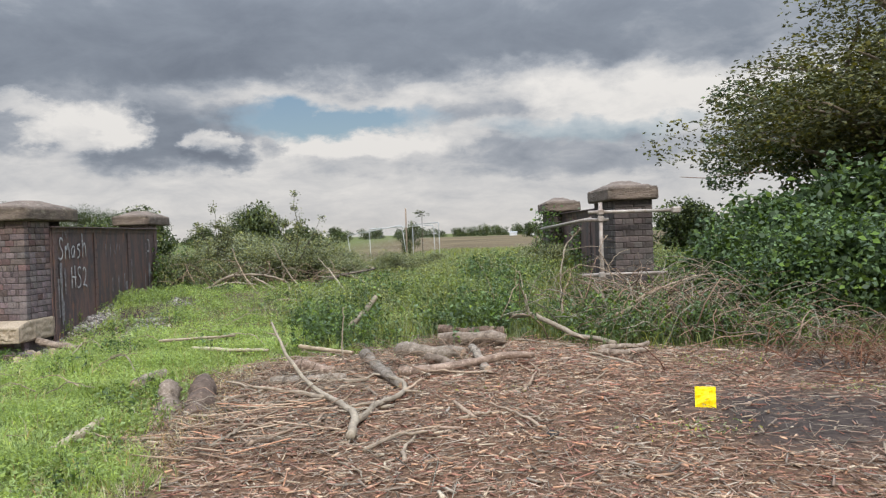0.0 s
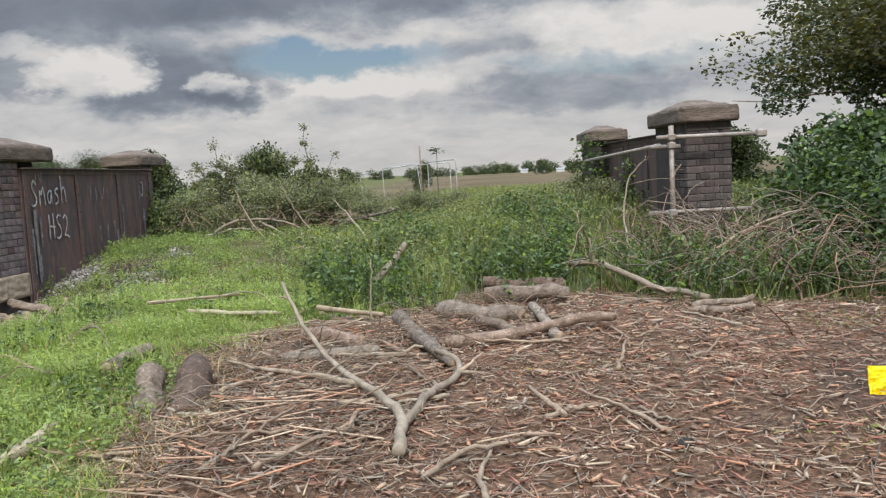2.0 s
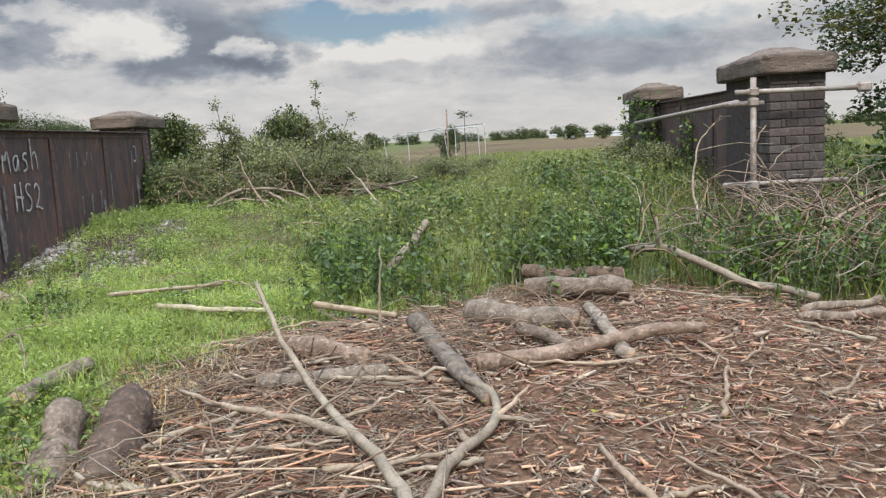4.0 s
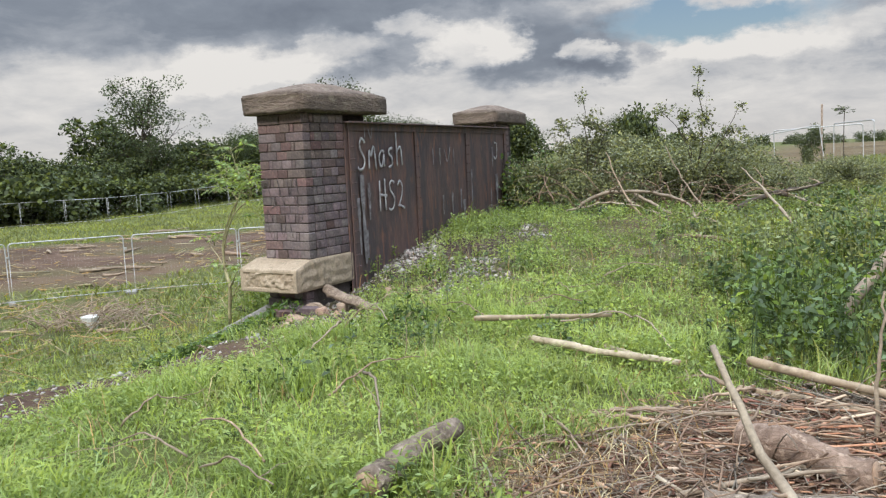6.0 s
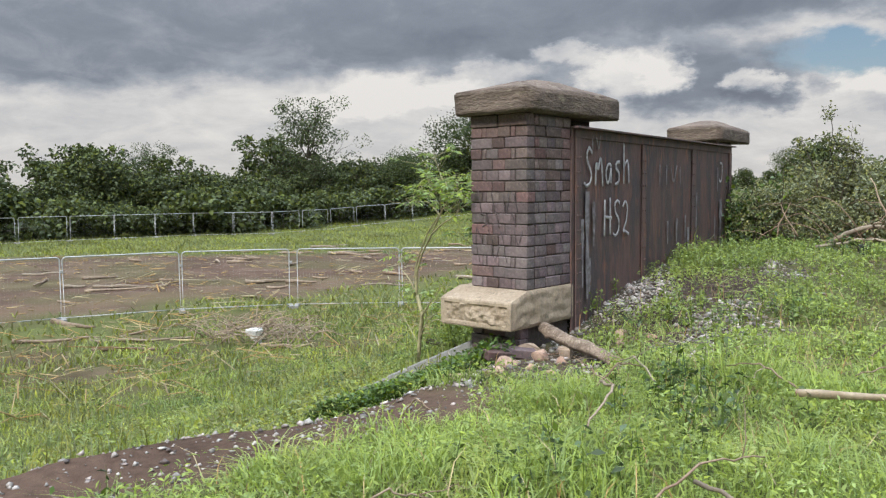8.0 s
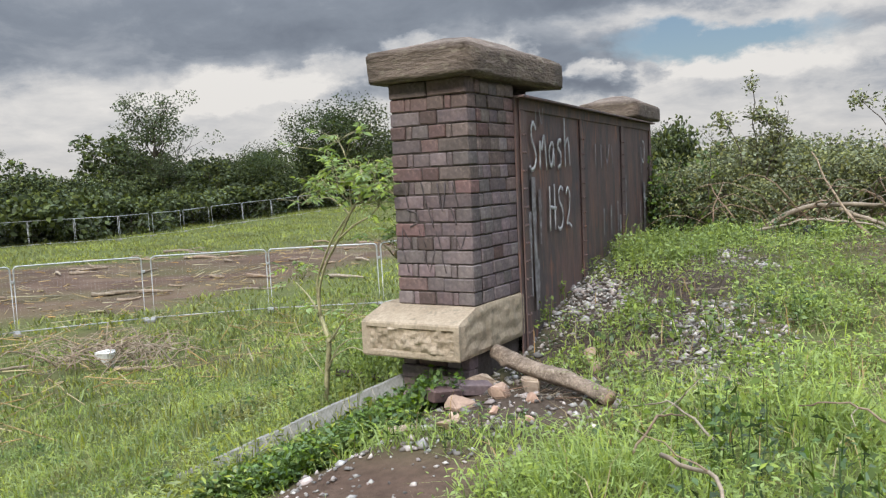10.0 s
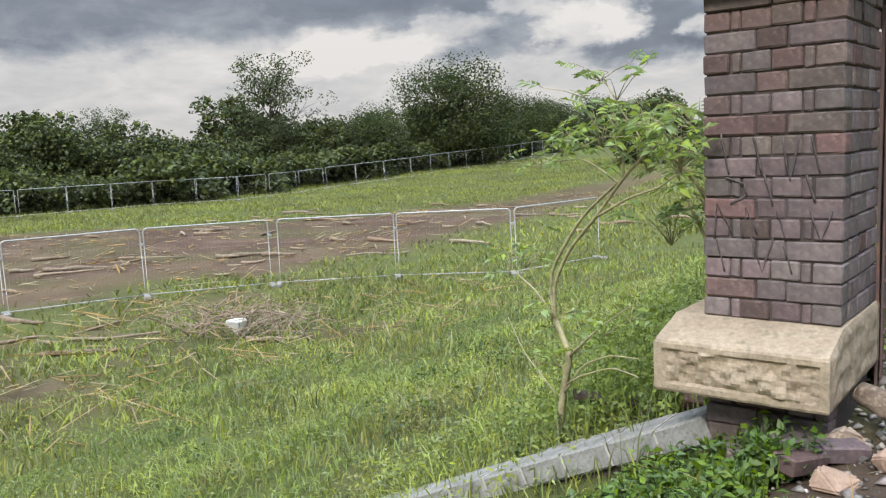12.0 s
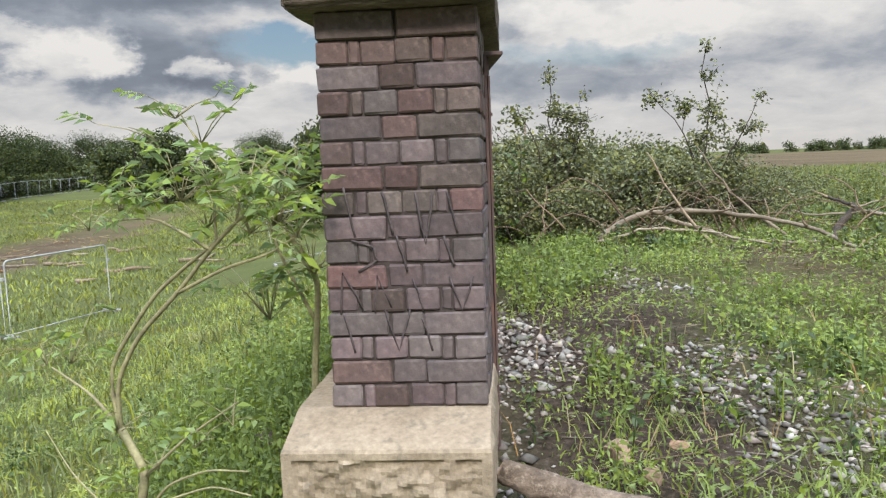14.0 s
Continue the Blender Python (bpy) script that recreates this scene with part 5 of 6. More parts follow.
for i in range(64):
    x, y = rs.normal(-2.0, 0.45), rs.normal(6.2, 0.55)
    if i > 38:
        x, y = rs.uniform(-2.6, -1.6), rs.uniform(8.1, 9.4)
    a = rs.normal(0.3, 0.5)
    l = rs.uniform(0.2, 0.6)
    bm = box(bmesh.new(), -l / 2, l / 2, -0.022, 0.022, -0.011, 0.011, 0.006)
    for v in bm.verts:
        k = 1 - 0.75 * abs(v.co.x / (l / 2)) ** 2
        v.co.y = v.co.y * k + 0.01 * math.sin(v.co.x * 9 + i)
        v.co.z *= k
    s = tagged(part("wood_splinter", bm, SPLIT), "orange-brown torn wood splinter on bark chips", "splinter", "wood splinters")
    s.matrix_basis = pose(x, y, gz(x, y) + 0.035 + 0.03 * rs.rand(), rs.normal(0, 12), rs.normal(0, 5), math.degrees(a))


def brush_pile(label, centre, spread, n, height, seed, length=1.1, thick=0.8, mat=TWIGS):
    """A heap of arching bare stems."""
    r = np.random.RandomState(seed)
    t = thing("brush_pile", label, "brushwood", (centre[0], centre[1], gz(*centre)))
    lines = []
    for i in range(n):
        a = np.array([r.normal(0, spread[0]), r.normal(0, spread[1]), 0])
        ang, l = r.uniform(0, 6.283), length * r.uniform(0.4, 1.2)
        zz = gz(centre[0] + a[0], centre[1] + a[1]) - gz(*centre)
        a[2] = zz + r.uniform(0, height * 0.4)
        b = a + [math.cos(ang) * l, math.sin(ang) * l, 0]
        b[2] = zz + r.uniform(0, height)
        lines.append((bend_line(a, b, 7, r.uniform(0, height * 0.5), 0.07, seed * 100 + i), np.linspace(1, 0.35, 7) * r.uniform(0.004, 0.013) * thick))
    lines.sort(key=lambda l: -l[1][0])
    for l in lines[:36]:
        part("branch", tubes_mesh("branch", [l], mat, 5), None, t)
    tagged(part("tangle", tubes_mesh("tangle", lines[36:], mat, 4), None, t), kind="stuff")
    return t


brush_pile("heap of dry bare branches before the brick pier", (2.0, 11.0), (0.85, 0.55), 380, 0.85, 3, 1.2)
brush_pile("heap of dry bare branches at the clearing edge", (3.2, 9.9), (0.9, 0.5), 170, 0.5, 4, 1.0)
brush_pile("grey bare branches tangled in brambles", (-5.2, 16.2), (0.9, 0.5, 0.55), 60, 0.6, 5, 0.8, 0.7)
brush_pile("brown dead bracken and twigs on the bank", (3.9, 8.2), (0.8, 0.5), 420, 0.36, 6, 0.6, 0.5, BRACKEN)
brush_pile("dry twigs heaped round the stumps", (-2.35, 7.1), (0.45, 0.6), 80, 0.16, 8, 0.5, 0.55)
brush_pile("dry twigs among the cut logs", (-0.9, 9.4), (0.6, 0.45), 90, 0.20, 9, 0.6, 0.55)
brush_pile("dry twigs under the forked branch", (-1.9, 8.5), (0.5, 0.5), 70, 0.18, 10, 0.6, 0.55)
brush_pile("dry branches beside the white bag", (-21.0, 18.5), (1.0, 0.7), 150, 0.65, 7, 1.3, 1.7, DEADWOOD)


# ---- rubble, coping, ballast ----
def stone(name, label, category, x, y, z, sx, sy, sz, seed, mat, group=""):
    r = random.Random(seed * 17)
    bm = bmesh.new()
    for _ in range(15):
        d = Vector((r.gauss(0, 1), r.gauss(0, 1), r.gauss(0, 1))).normalized() * r.uniform(0.8, 1.05)
        bm.verts.new((d.x * sx, d.y * sy, d.z * sz))
    hull = bmesh.ops.convex_hull(bm, input=bm.verts[:])
    bmesh.ops.delete(bm, geom=list({g for g in hull["geom_interior"] + hull["geom_unused"] if isinstance(g, bmesh.types.BMVert)}), context="VERTS")
    bmesh.ops.dissolve_limit(bm, angle_limit=0.35, verts=bm.verts[:], edges=bm.edges[:])
    bmesh.ops.bevel(bm, geom=bm.edges[:], offset=min(sx, sy, sz) * 0.12, segments=2, affect="EDGES")
    ob = tagged(part(name, bm, mat), label, category, group)
    ob.matrix_basis = pose(x, y, z, 0, 0, seed * 47 % 360)
    return ob


for i, (x, y, sx, sy, sz) in enumerate(((-6.92, 11.05, 0.12, 0.10, 0.08), (-6.72, 10.92, 0.10, 0.09, 0.07), (-6.56, 11.04, 0.14, 0.10, 0.08), (-6.88, 10.70, 0.12, 0.09, 0.07), (-6.71, 10.30, 0.09, 0.07, 0.05), (-6.42, 11.62, 0.10, 0.07, 0.09), (-6.62, 11.28, 0.13, 0.10, 0.07), (-6.35, 10.49, 0.05, 0.04, 0.03), (-7.02, 10.30, 0.10, 0.07, 0.03), (-6.30, 11.40, 0.07, 0.05, 0.05), (-6.80, 10.48, 0.06, 0.05, 0.04), (-6.45, 10.80, 0.06, 0.05, 0.04), (-6.60, 10.60, 0.05, 0.04, 0.03), (-6.20, 11.05, 0.07, 0.05, 0.04), (-6.15, 11.65, 0.05, 0.04, 0.03))):
    stone("rubble_stone", "pinkish broken stone lying by the plinth", "stone", x, y, gz(x, y) + sz * 0.4, sx, sy, sz, i + 1, RUBBLE, "rubble stones")
for i, (x, y, rz, m) in enumerate(((-7.22, 10.82, 20, BRICK_RED), (-7.05, 10.88, -5, BRICK_BLUE), (-6.92, 10.95, 50, BRICK_BLUE), (-7.02, 10.75, 70, BRICK_RED))):
    b = tagged(part("loose_brick", box(bmesh.new(), -0.11, 0.11, -0.053, 0.053, -0.036, 0.036, 0.007), m), "loose broken brick under the plinth", "brick", "loose bricks")
    b.matrix_basis = pose(x, y, gz(x, y) + 0.04 + 0.03 * (i % 2), 6, 8, rz)

for i in range(11):
    x, y = -8.0 + rs.normal(0, 0.2), 11.95 + rs.normal(0, 0.25)
    b = tagged(part("loose_brick", box(bmesh.new(), -0.11, 0.11, -0.053, 0.053, -0.036, 0.036, 0.007), BRICK_RED if i % 3 else BRICK_BLUE), "loose brick in the debris below the parapet", "brick", "loose bricks")
    b.matrix_basis = pose(x, y, gz(x, y) + 0.03 + 0.05 * rs.rand(), rs.normal(0, 20), rs.normal(0, 15), rs.uniform(0, 360))
for i, (x, y, rz, l) in enumerate(((-8.15, 11.75, 35, 0.8), (-7.9, 12.1, -20, 0.6))):
    b = tagged(part("broken_board", box(bmesh.new(), -l / 2, l / 2, -0.05, 0.05, -0.012, 0.012, 0.004), BARK_DARK), "dark weathered board in the debris", "board", "broken boards")
    b.matrix_basis = pose(x, y, gz(x, y) + 0.10, 8, 12, rz)

# sloping coping of the wing wall that runs down the bank from the pier
wing = thing("wing_wall", "sloping wall with pale grey coping blocks", "wall", (-7.50, 11.16, 0.10), 0)
slope = math.atan2(0.46, 1.0)
for i in range(9):
    c = box(bmesh.new(), 0, 0.272, -0.15, 0.15, -0.13, 0, 0.012)
    ob = part("coping_block", c, CONCRETE, wing)
    s = -0.28 * (i + 1)
    ob.matrix_basis = pose(s * math.cos(slope), 0.0, s * math.sin(slope) + rs.uniform(-0.006, 0.006), 0, -math.degrees(slope), rs.uniform(-1.2, 1.2))
for i in range(8):
    s = -0.28 * (i + 1) - 0.004
    ob = part("mortar_joint", box(bmesh.new(), -0.006, 0.006, -0.145, 0.145, -0.12, -0.003), PALE_MORTAR, wing, "pale mortar joint")
    ob.matrix_basis = pose(s * math.cos(slope), 0.0, s * math.sin(slope), 0, -math.degrees(slope), 0)
bm = bmesh.new()
vs = [bm.verts.new((x, y, z)) for y in (-0.11, 0.11) for x, z in ((0, -0.13), (-2.25, -1.17), (-2.25, -2.2), (0, -1.6))]
for f in ((0, 1, 2, 3), (7, 6, 5, 4), (0, 4, 5, 1), (1, 5, 6, 2), (2, 6, 7, 3), (3, 7, 4, 0)):
    bm.faces.new([vs[k] for k in f])
part("wall_body", bm, MORTAR, wing)


def pebbles(name, label, x, y, size, mat):
    """Small angular stones: eight-sided lumps, too many to count."""
    n = len(x)
    o = np.array([(1, 0, 0), (-1, 0, 0), (0, 1, 0), (0, -1, 0), (0, 0, 1), (0, 0, -1)], float)
    f = np.array([(0, 2, 4), (2, 1, 4), (1, 3, 4), (3, 0, 4), (2, 0, 5), (1, 2, 5), (3, 1, 5), (0, 3, 5)])
    v = o[None] * size[:, None, None] * rs.uniform(0.5, 1.3, (n, 6, 1)) * np.array([1, 1, 0.6])
    v = v + rs.normal(0, 0.16, v.shape) * size[:, None, None]
    a = rs.uniform(0, 6.283, n)
    ca, sa = np.cos(a)[:, None], np.sin(a)[:, None]
    v = np.stack([v[..., 0] * ca - v[..., 1] * sa, v[..., 0] * sa + v[..., 1] * ca, v[..., 2]], -1)
    v += np.stack([x, y, ground_detail(x, y) + size * 0.25], 1)[:, None]
    t = (f[None] + (np.arange(n) * 6)[:, None, None]).reshape(-1, 3)
    return tagged(part(name, bulk_mesh(name, v.reshape(-1, 3), None, t, mat, True)), label, "stones", kind="stuff")


x, y = scatter(26000, -7.3, -4.4, 9.4, 15.6, lambda x, y: np.clip(zones(x, y)[2] * 0.75 * patchy(x, y, 0.6, 51, -0.5, 0.4) + zones(x, y)[1] * smoothstep(9.6, 10.2, y) * 0.2 * smoothstep(-5.4, -6.0, x), 0, 1))
pebbles("ballast_stones", "grey and white track ballast along the girder", x, y, rs.gamma(3, 0.0045, len(x)) + 0.005, BALLAST)
x, y = scatter(2500, -8.6, -6.4, 5.0, 10.2, lambda x, y: zones(x, y)[1] * 0.8)
pebbles("path_stones", "small stones on the worn footpath", x, y, rs.gamma(2, 0.005, len(x)) + 0.004, BALLAST)


# ---- grass and weeds ----
def lay_grass(name, label, x, y, height, width, lean, mat):
    z = ground_detail(x, y) - 0.01
    v, q, t = blade_arrays(x, y, z, height, width, lean, rs)
    return tagged(part(name, bulk_mesh(name, v, q, t, mat)), label, "grass", kind="stuff")


def bare(x, y):
    c, e, s = zones(x, y)
    s = s * (0.25 + 0.75 * patchy(x, y, 0.6, 51, -0.5, 0.3))
    off = (x > -7.75) & (x < -6.85) & (y > 10.7) & (y < 12.5)
    return np.clip(1 - 1.15 * np.maximum(np.maximum(c, e), s * 0.68), 0, 1) * ~off


x, y = scatter(280000, -7.6, -1.0, -2.5, 14.5, lambda x, y: (0.2 + 0.8 * smoothstep(1.5, 2.8, y)) * bare(x, y) * (0.35 + 0.65 * patchy(x, y, 0.55, 21, -0.9, 0.3)) * smoothstep(-0.9, -2.3, x + 0.12 * (9 - y)) * smoothstep(12.6, 10.0, y))
lay_grass("bank_grass", "bright fresh green grass on the bank", x, y, (0.075 + 0.20 * patchy(x, y, 0.4, 22, -0.2, 1.0)) * (1 - 0.4 * smoothstep(-6.2, -7.0, x)), 0.0041, 1.3, BANK_GRASS)
x, y = scatter(280000, -24, -7.2, -3, 32, lambda x, y: (0.3 + 0.7 * smoothstep(1.5, 2.8, y)) * bare(x, y) * (0.3 + 0.7 * patchy(x, y, 1.0, 23, -0.9, 0.5)) * (1 - 0.75 * patchy(x, y, 1.4, 25, -0.2, 0.7)) * np.clip(9.0 / np.hypot(x + 6, y - 7.6) ** 1.25, 0, 1))
lay_grass("slope_grass", "long green grass on the falling slope", x, y, (0.13 + 0.15 * patchy(x, y, 1.7, 24, -0.4, 0.8)) * (0.5 + 0.5 * smoothstep(-7.6, -9.0, x)), 0.0036 + 0.0008 * np.clip(np.hypot(x + 6, y - 7.6) - 3, 0, 14), 1.1, SLOPE_GRASS)
x, y = scatter(170000, -24, -7.2, -3, 34, lambda x, y: bare(x, y) * patchy(x, y, 1.4, 25, -0.2, 0.7) * np.clip(9.0 / np.hypot(x + 6, y - 7.6) ** 1.2, 0, 1))
lay_grass("rough_grass", "duller tussocky grass on the slope", x, y, 0.16 + 0.2 * patchy(x, y, 0.7, 28, -0.4, 0.8), 0.004 + 0.0008 * np.clip(np.hypot(x + 6, y - 7.6) - 3, 0, 14), 0.6, GRASS_DULL)
x, y = scatter(125000, -6.9, 4.5, 9.5, 30, lambda x, y: bare(x, y) * (1 - 0.7 * smoothstep(-2.8, -4.0, x) * smoothstep(18, 15, y)) * (0.35 + 0.65 * patchy(x, y, 0.9, 26, -0.8, 0.4)) * np.clip(1.25 - 0.04 * (y - 9.5), 0.15, 1) * smoothstep(-7.0, -5.2, x + 0.1 * (y - 12)))
lay_grass("meadow_grass", "tall dull green grass and weeds on the track bed", x, y, 0.09 + 0.34 * smoothstep(-3.6, -1.2, x) * (0.6 + 0.4 * patchy(x, y, 1.5, 27, -0.5, 0.7)), 0.0042 + 0.0004 * np.clip(y - 9, 0, 12), 0.8, MEADOW)
x, y = scatter(150000, -78, -18, -2, 95, lambda x, y: np.clip(1 - 1.7 * zones(x, y)[1], 0, 1) * (0.35 + 0.65 * patchy(x, y, 5.0, 29, -0.5, 0.5)))
lay_grass("field_grass", "pale green grass on the field below", x, y, 0.26, 0.028, 1.2, GRASS)
x, y = scatter(30000, -40, 40, 28, 75, lambda x, y: smoothstep(-16, -9, x) * 0.9)
lay_grass("plain_grass", "dull green rough grass on the plain", x, y, 0.35, 0.02, 0.6, GRASS_DULL)
x, y = scatter(9000, -7.4, -0.8, 3.5, 13, lambda x, y: bare(x, y) * 0.35 + 0.35 * zones(x, y)[0] * smoothstep(-2.3, -2.8, x))
lay_grass("dry_straw", "dry straw stalks among the grass", x, y, 0.22, 0.003, 0.9, STRAW)


x, y = scatter(9000, -3.8, -1.8, 2.6, 8.6, lambda x, y: smoothstep(0.55, 0.1, np.abs(x + 2.75 + 0.35 * smoothstep(5, 8.5, y))))
lay_grass("straw_fringe", "dry straw fringe between bark and grass", x, y, 0.13, 0.0026, 1.6, STRAW)


def sprigs(name, label, x, y, top, leaf, mat, seed):
    """Fine small-leaved growth that fluffs out the grass."""
    r = np.random.RandomState(seed)
    c = np.stack([x, y, ground_detail(x, y) + top * r.uniform(0.15, 1.0, len(x)) ** 0.8], 1)
    v, q = leaf_arrays(c, leaf, r, 3.2, -0.1, 0.3)
    return tagged(part(name, bulk_mesh(name, v, q, None, mat)), label, "grass", kind="stuff")


x, y = scatter(265000, -7.4, -1.2, -1.0, 17.0, lambda x, y: (0.2 + 0.8 * smoothstep(1.5, 3.2, y)) * bare(x, y) * patchy(x, y, 0.4, 71, -0.3, 0.5) * smoothstep(-0.9, -2.3, x + 0.12 * (9 - y)) * smoothstep(17.0, 13.5, y))
sprigs("cleavers", "pale fine-leaved cleavers among the grass", x, y, 0.19 * (1 - 0.4 * smoothstep(-6.2, -7.0, x)), 0.035, BANK_GRASS, 13)
x, y = scatter(140000, -20, -7.2, 3.0, 24, lambda x, y: bare(x, y) * patchy(x, y, 0.8, 72, -0.2, 0.6) * np.clip(7.0 / np.hypot(x + 6, y - 7.6) ** 1.3, 0, 1))
sprigs("slope_herbs", "dull small-leaved herbs on the slope", x, y, 0.22, 0.055, GRASS_DULL, 14)
x, y = scatter(150000, -20, -7.2, 3.0, 24, lambda x, y: bare(x, y) * patchy(x, y, 1.1, 76, -0.4, 0.5) * np.clip(7.0 / np.hypot(x + 6, y - 7.6) ** 1.2, 0, 1))
sprigs("slope_cleavers", "bright fine-leaved growth on the slope", x, y, 0.20, 0.05, SLOPE_GRASS, 18)
x, y = scatter(26000, -3.2, 4.5, 2.5, 10.5, lambda x, y: zones(x, y)[0] * smoothstep(0.45, 0.95, wave_noise(x, y, 0.8, 73)))
sprigs("sprouting_weeds", "green sprouts coming through the bark chips", x, y, 0.07, 0.035, GRASS_DULL, 15)


def weeds(name, label, x, y, height, leaf, per, mat, seed, droop=0.25):
    """Leafy upright stems."""
    r = np.random.RandomState(seed)
    n = len(x)
    z = ground_detail(x, y)
    h = height * r.uniform(0.5, 1.2, n)
    lx, ly = r.normal(0, 0.12, n) * h, r.normal(0, 0.12, n) * h
    k = r.uniform(0.25, 1.0, (n, per))
    c = np.stack([x[:, None] + lx[:, None] * k + r.normal(0, 0.02, (n, per)), y[:, None] + ly[:, None] * k + r.normal(0, 0.02, (n, per)), z[:, None] + h[:, None] * k], -1).reshape(-1, 3)
    v, q = leaf_arrays(c, leaf, r, 2.0, droop, 0.5)
    w = 0.004
    b = np.stack([x, y, z], 1)
    tip = b + np.stack([lx, ly, h], 1)
    e = np.array([w, 0, 0])
    sv = np.stack([b - e, b + e, tip + e * 0.4, tip - e * 0.4], 1).reshape(-1, 3)
    v2, q2 = np.vstack([v, sv]), np.vstack([q, np.arange(n * 4).reshape(n, 4) + len(v)])
    return tagged(part(name, bulk_mesh(name, v2, q2, None, mat)), label, "weeds", kind="stuff")


def nettle_zone(x, y):
    return smoothstep(0.3, -0.1, np.abs((y - 10.55 + 0.2 * np.clip(x, 0, 3)) / 1.0) - 0.75) * smoothstep(-3.1, -2.2, x) * smoothstep(4.0, 2.8, x) * (1 - zones(x, y)[0] * 0.9)


x, y = scatter(5200, -3.2, 4.2, 9.2, 13.0, lambda x, y: nettle_zone(x, y) * (0.06 + 0.94 * patchy(x, y, 0.6, 31, -0.3, 0.6)))
weeds("nettles", "dark green nettles behind the logs", x, y, 0.52, 0.058, 18, WEED, 5)
x, y = scatter(13000, -4.5, 4.0, 11.5, 24, lambda x, y: patchy(x, y, 1.3, 32, -0.6, 0.6) * 0.8 * smoothstep(-5.0, -3.0, x))
weeds("tall_weeds", "tall green weeds over the track bed", x, y, 0.5 * (1 - 0.55 * smoothstep(-0.8, -2.6, x) * smoothstep(12.5, 13.5, y)), 0.05, 14, MEADOW, 6)
x, y = scatter(6500, -3.4, 4.2, 10.5, 19, lambda x, y: patchy(x, y, 0.7, 36, 0.0, 0.7) * smoothstep(-3.6, -2.2, x) * (1 - zones(x, y)[0]) * (1 - zones(x, y)[1]))
weeds("dock_leaves", "dark broad-leaved docks and nettles in the meadow", x, y, 0.5 * (1 - 0.55 * smoothstep(-0.8, -2.6, x) * smoothstep(12.5, 13.5, y)), 0.075, 12, WEED, 17, 0.2)
x, y = scatter(3200, -7.0, -1.6, 4.6, 16.5, lambda x, y: bare(x, y) * patchy(x, y, 1.1, 33, 0.0, 0.8))
weeds("broad_weeds", "small broadleaved weeds in the grass", x, y, 0.22, 0.05, 8, WEED, 7, 0.0)
x, y = scatter(1500, -4.0, -2.6, 3.4, 7.6, lambda x, y: smoothstep(0.6, 0.2, np.abs(x + 3.35)) * 0.8)
weeds("edge_weeds", "dark leafy weeds at the bark edge", x, y, 0.14, 0.04, 9, CLUMP, 8, 0.0)
x, y = scatter(3200, -8.1, -6.9, 9.7, 11.0, lambda x, y: smoothstep(0.5, 0.25, np.abs(x + 7.5 + 0.5 * (10.6 - y))) * smoothstep(11.0, 10.7, y))
weeds("ivy_patch", "bright ivy and ground leaves beside the coping", x, y, 0.15, 0.05, 9, IVY, 9, -0.1)
x, y = scatter(2000, -9.6, -7.5, 11.4, 14.0, lambda x, y: 0.85 * smoothstep(-9.6, -8.2, x) * (0.3 + 0.7 * patchy(x, y, 0.7, 35, -0.3, 0.5)))
weeds("bank_weeds", "green leafy undergrowth below the parapet", x, y, 0.52, 0.042, 20, CLUMP, 10)
x, y = scatter(700, -7.15, -6.2, 11.8, 15.5, lambda x, y: patchy(x, y, 0.5, 34, -0.1, 0.5))
weeds("girder_weeds", "weeds growing along the girder foot", x, y, 0.22, 0.04, 12, CLUMP, 11, 0.0)


x, y = scatter(3500, -6.6, -2.8, 10.8, 16.8, lambda x, y: bare(x, y) * patchy(x, y, 0.55, 74, -0.1, 0.5))
weeds("low_clumps", "low leafy green clumps beside the ballast", x, y, 0.15, 0.042, 9, CLUMP, 12, -0.1)
x, y = scatter(7000, -6.6, -2.8, 10.8, 17.0, lambda x, y: 0.25 + 0.75 * zones(x, y)[1])
stick_field("dry_litter", "brown dry stems littering the ground", x, y, rs.gamma(2.0, 0.07, len(x)) + 0.04, rs.uniform(0.0015, 0.004, len(x)), TWIGS, 0.03, 0.12, "twigs")


x, y = scatter(5000, -20, -8.0, 5, 22, lambda x, y: smoothstep(0.45, 0.85, wave_noise(x, y, 0.8, 75)) * np.clip(8.0 / np.hypot(x + 6, y - 7.6), 0, 1))
weeds("slope_weeds", "dark clumps of weeds on the grass slope", x, y, 0.3, 0.055, 12, WEED, 16, 0.0)


def climber(label, origin, w, h, n, leaf, seed, mat=WEED, rz=0.0, group="climbers"):
    """Hanging ivy over a face: uneven strands of leaves on thin stems."""
    r = np.random.RandomState(seed)
    t = thing("ivy", label, "ivy", origin, rz, group)
    lines, cs = [], []
    for i in range(n):
        x = r.normal(0, w / 2.5)
        l = h * r.uniform(0.3, 1.0)
        p = bend_line((x, r.normal(0, 0.03), 0), (x + r.normal(0, 0.2), r.normal(-0.08, 0.05), l), 8, 0, 0.08, seed * 50 + i)
        lines.append((p, np.linspace(0.008, 0.003, 8)))
        k = r.randint(0, 7, 60)
        f = r.uniform(0, 1, (60, 1))
        cs.append(p[k] * (1 - f) + p[k + 1] * f + r.normal(0, 0.07, (60, 3)))
    part("stem", tubes_mesh("stem", lines, BARK_DARK, 4), None, t)
    v, q = leaf_arrays(np.vstack(cs), leaf, r, 1.3, 0.4, 0.2)
    part("leaves", bulk_mesh("leaves", v, q, None, mat), None, t)
    return t


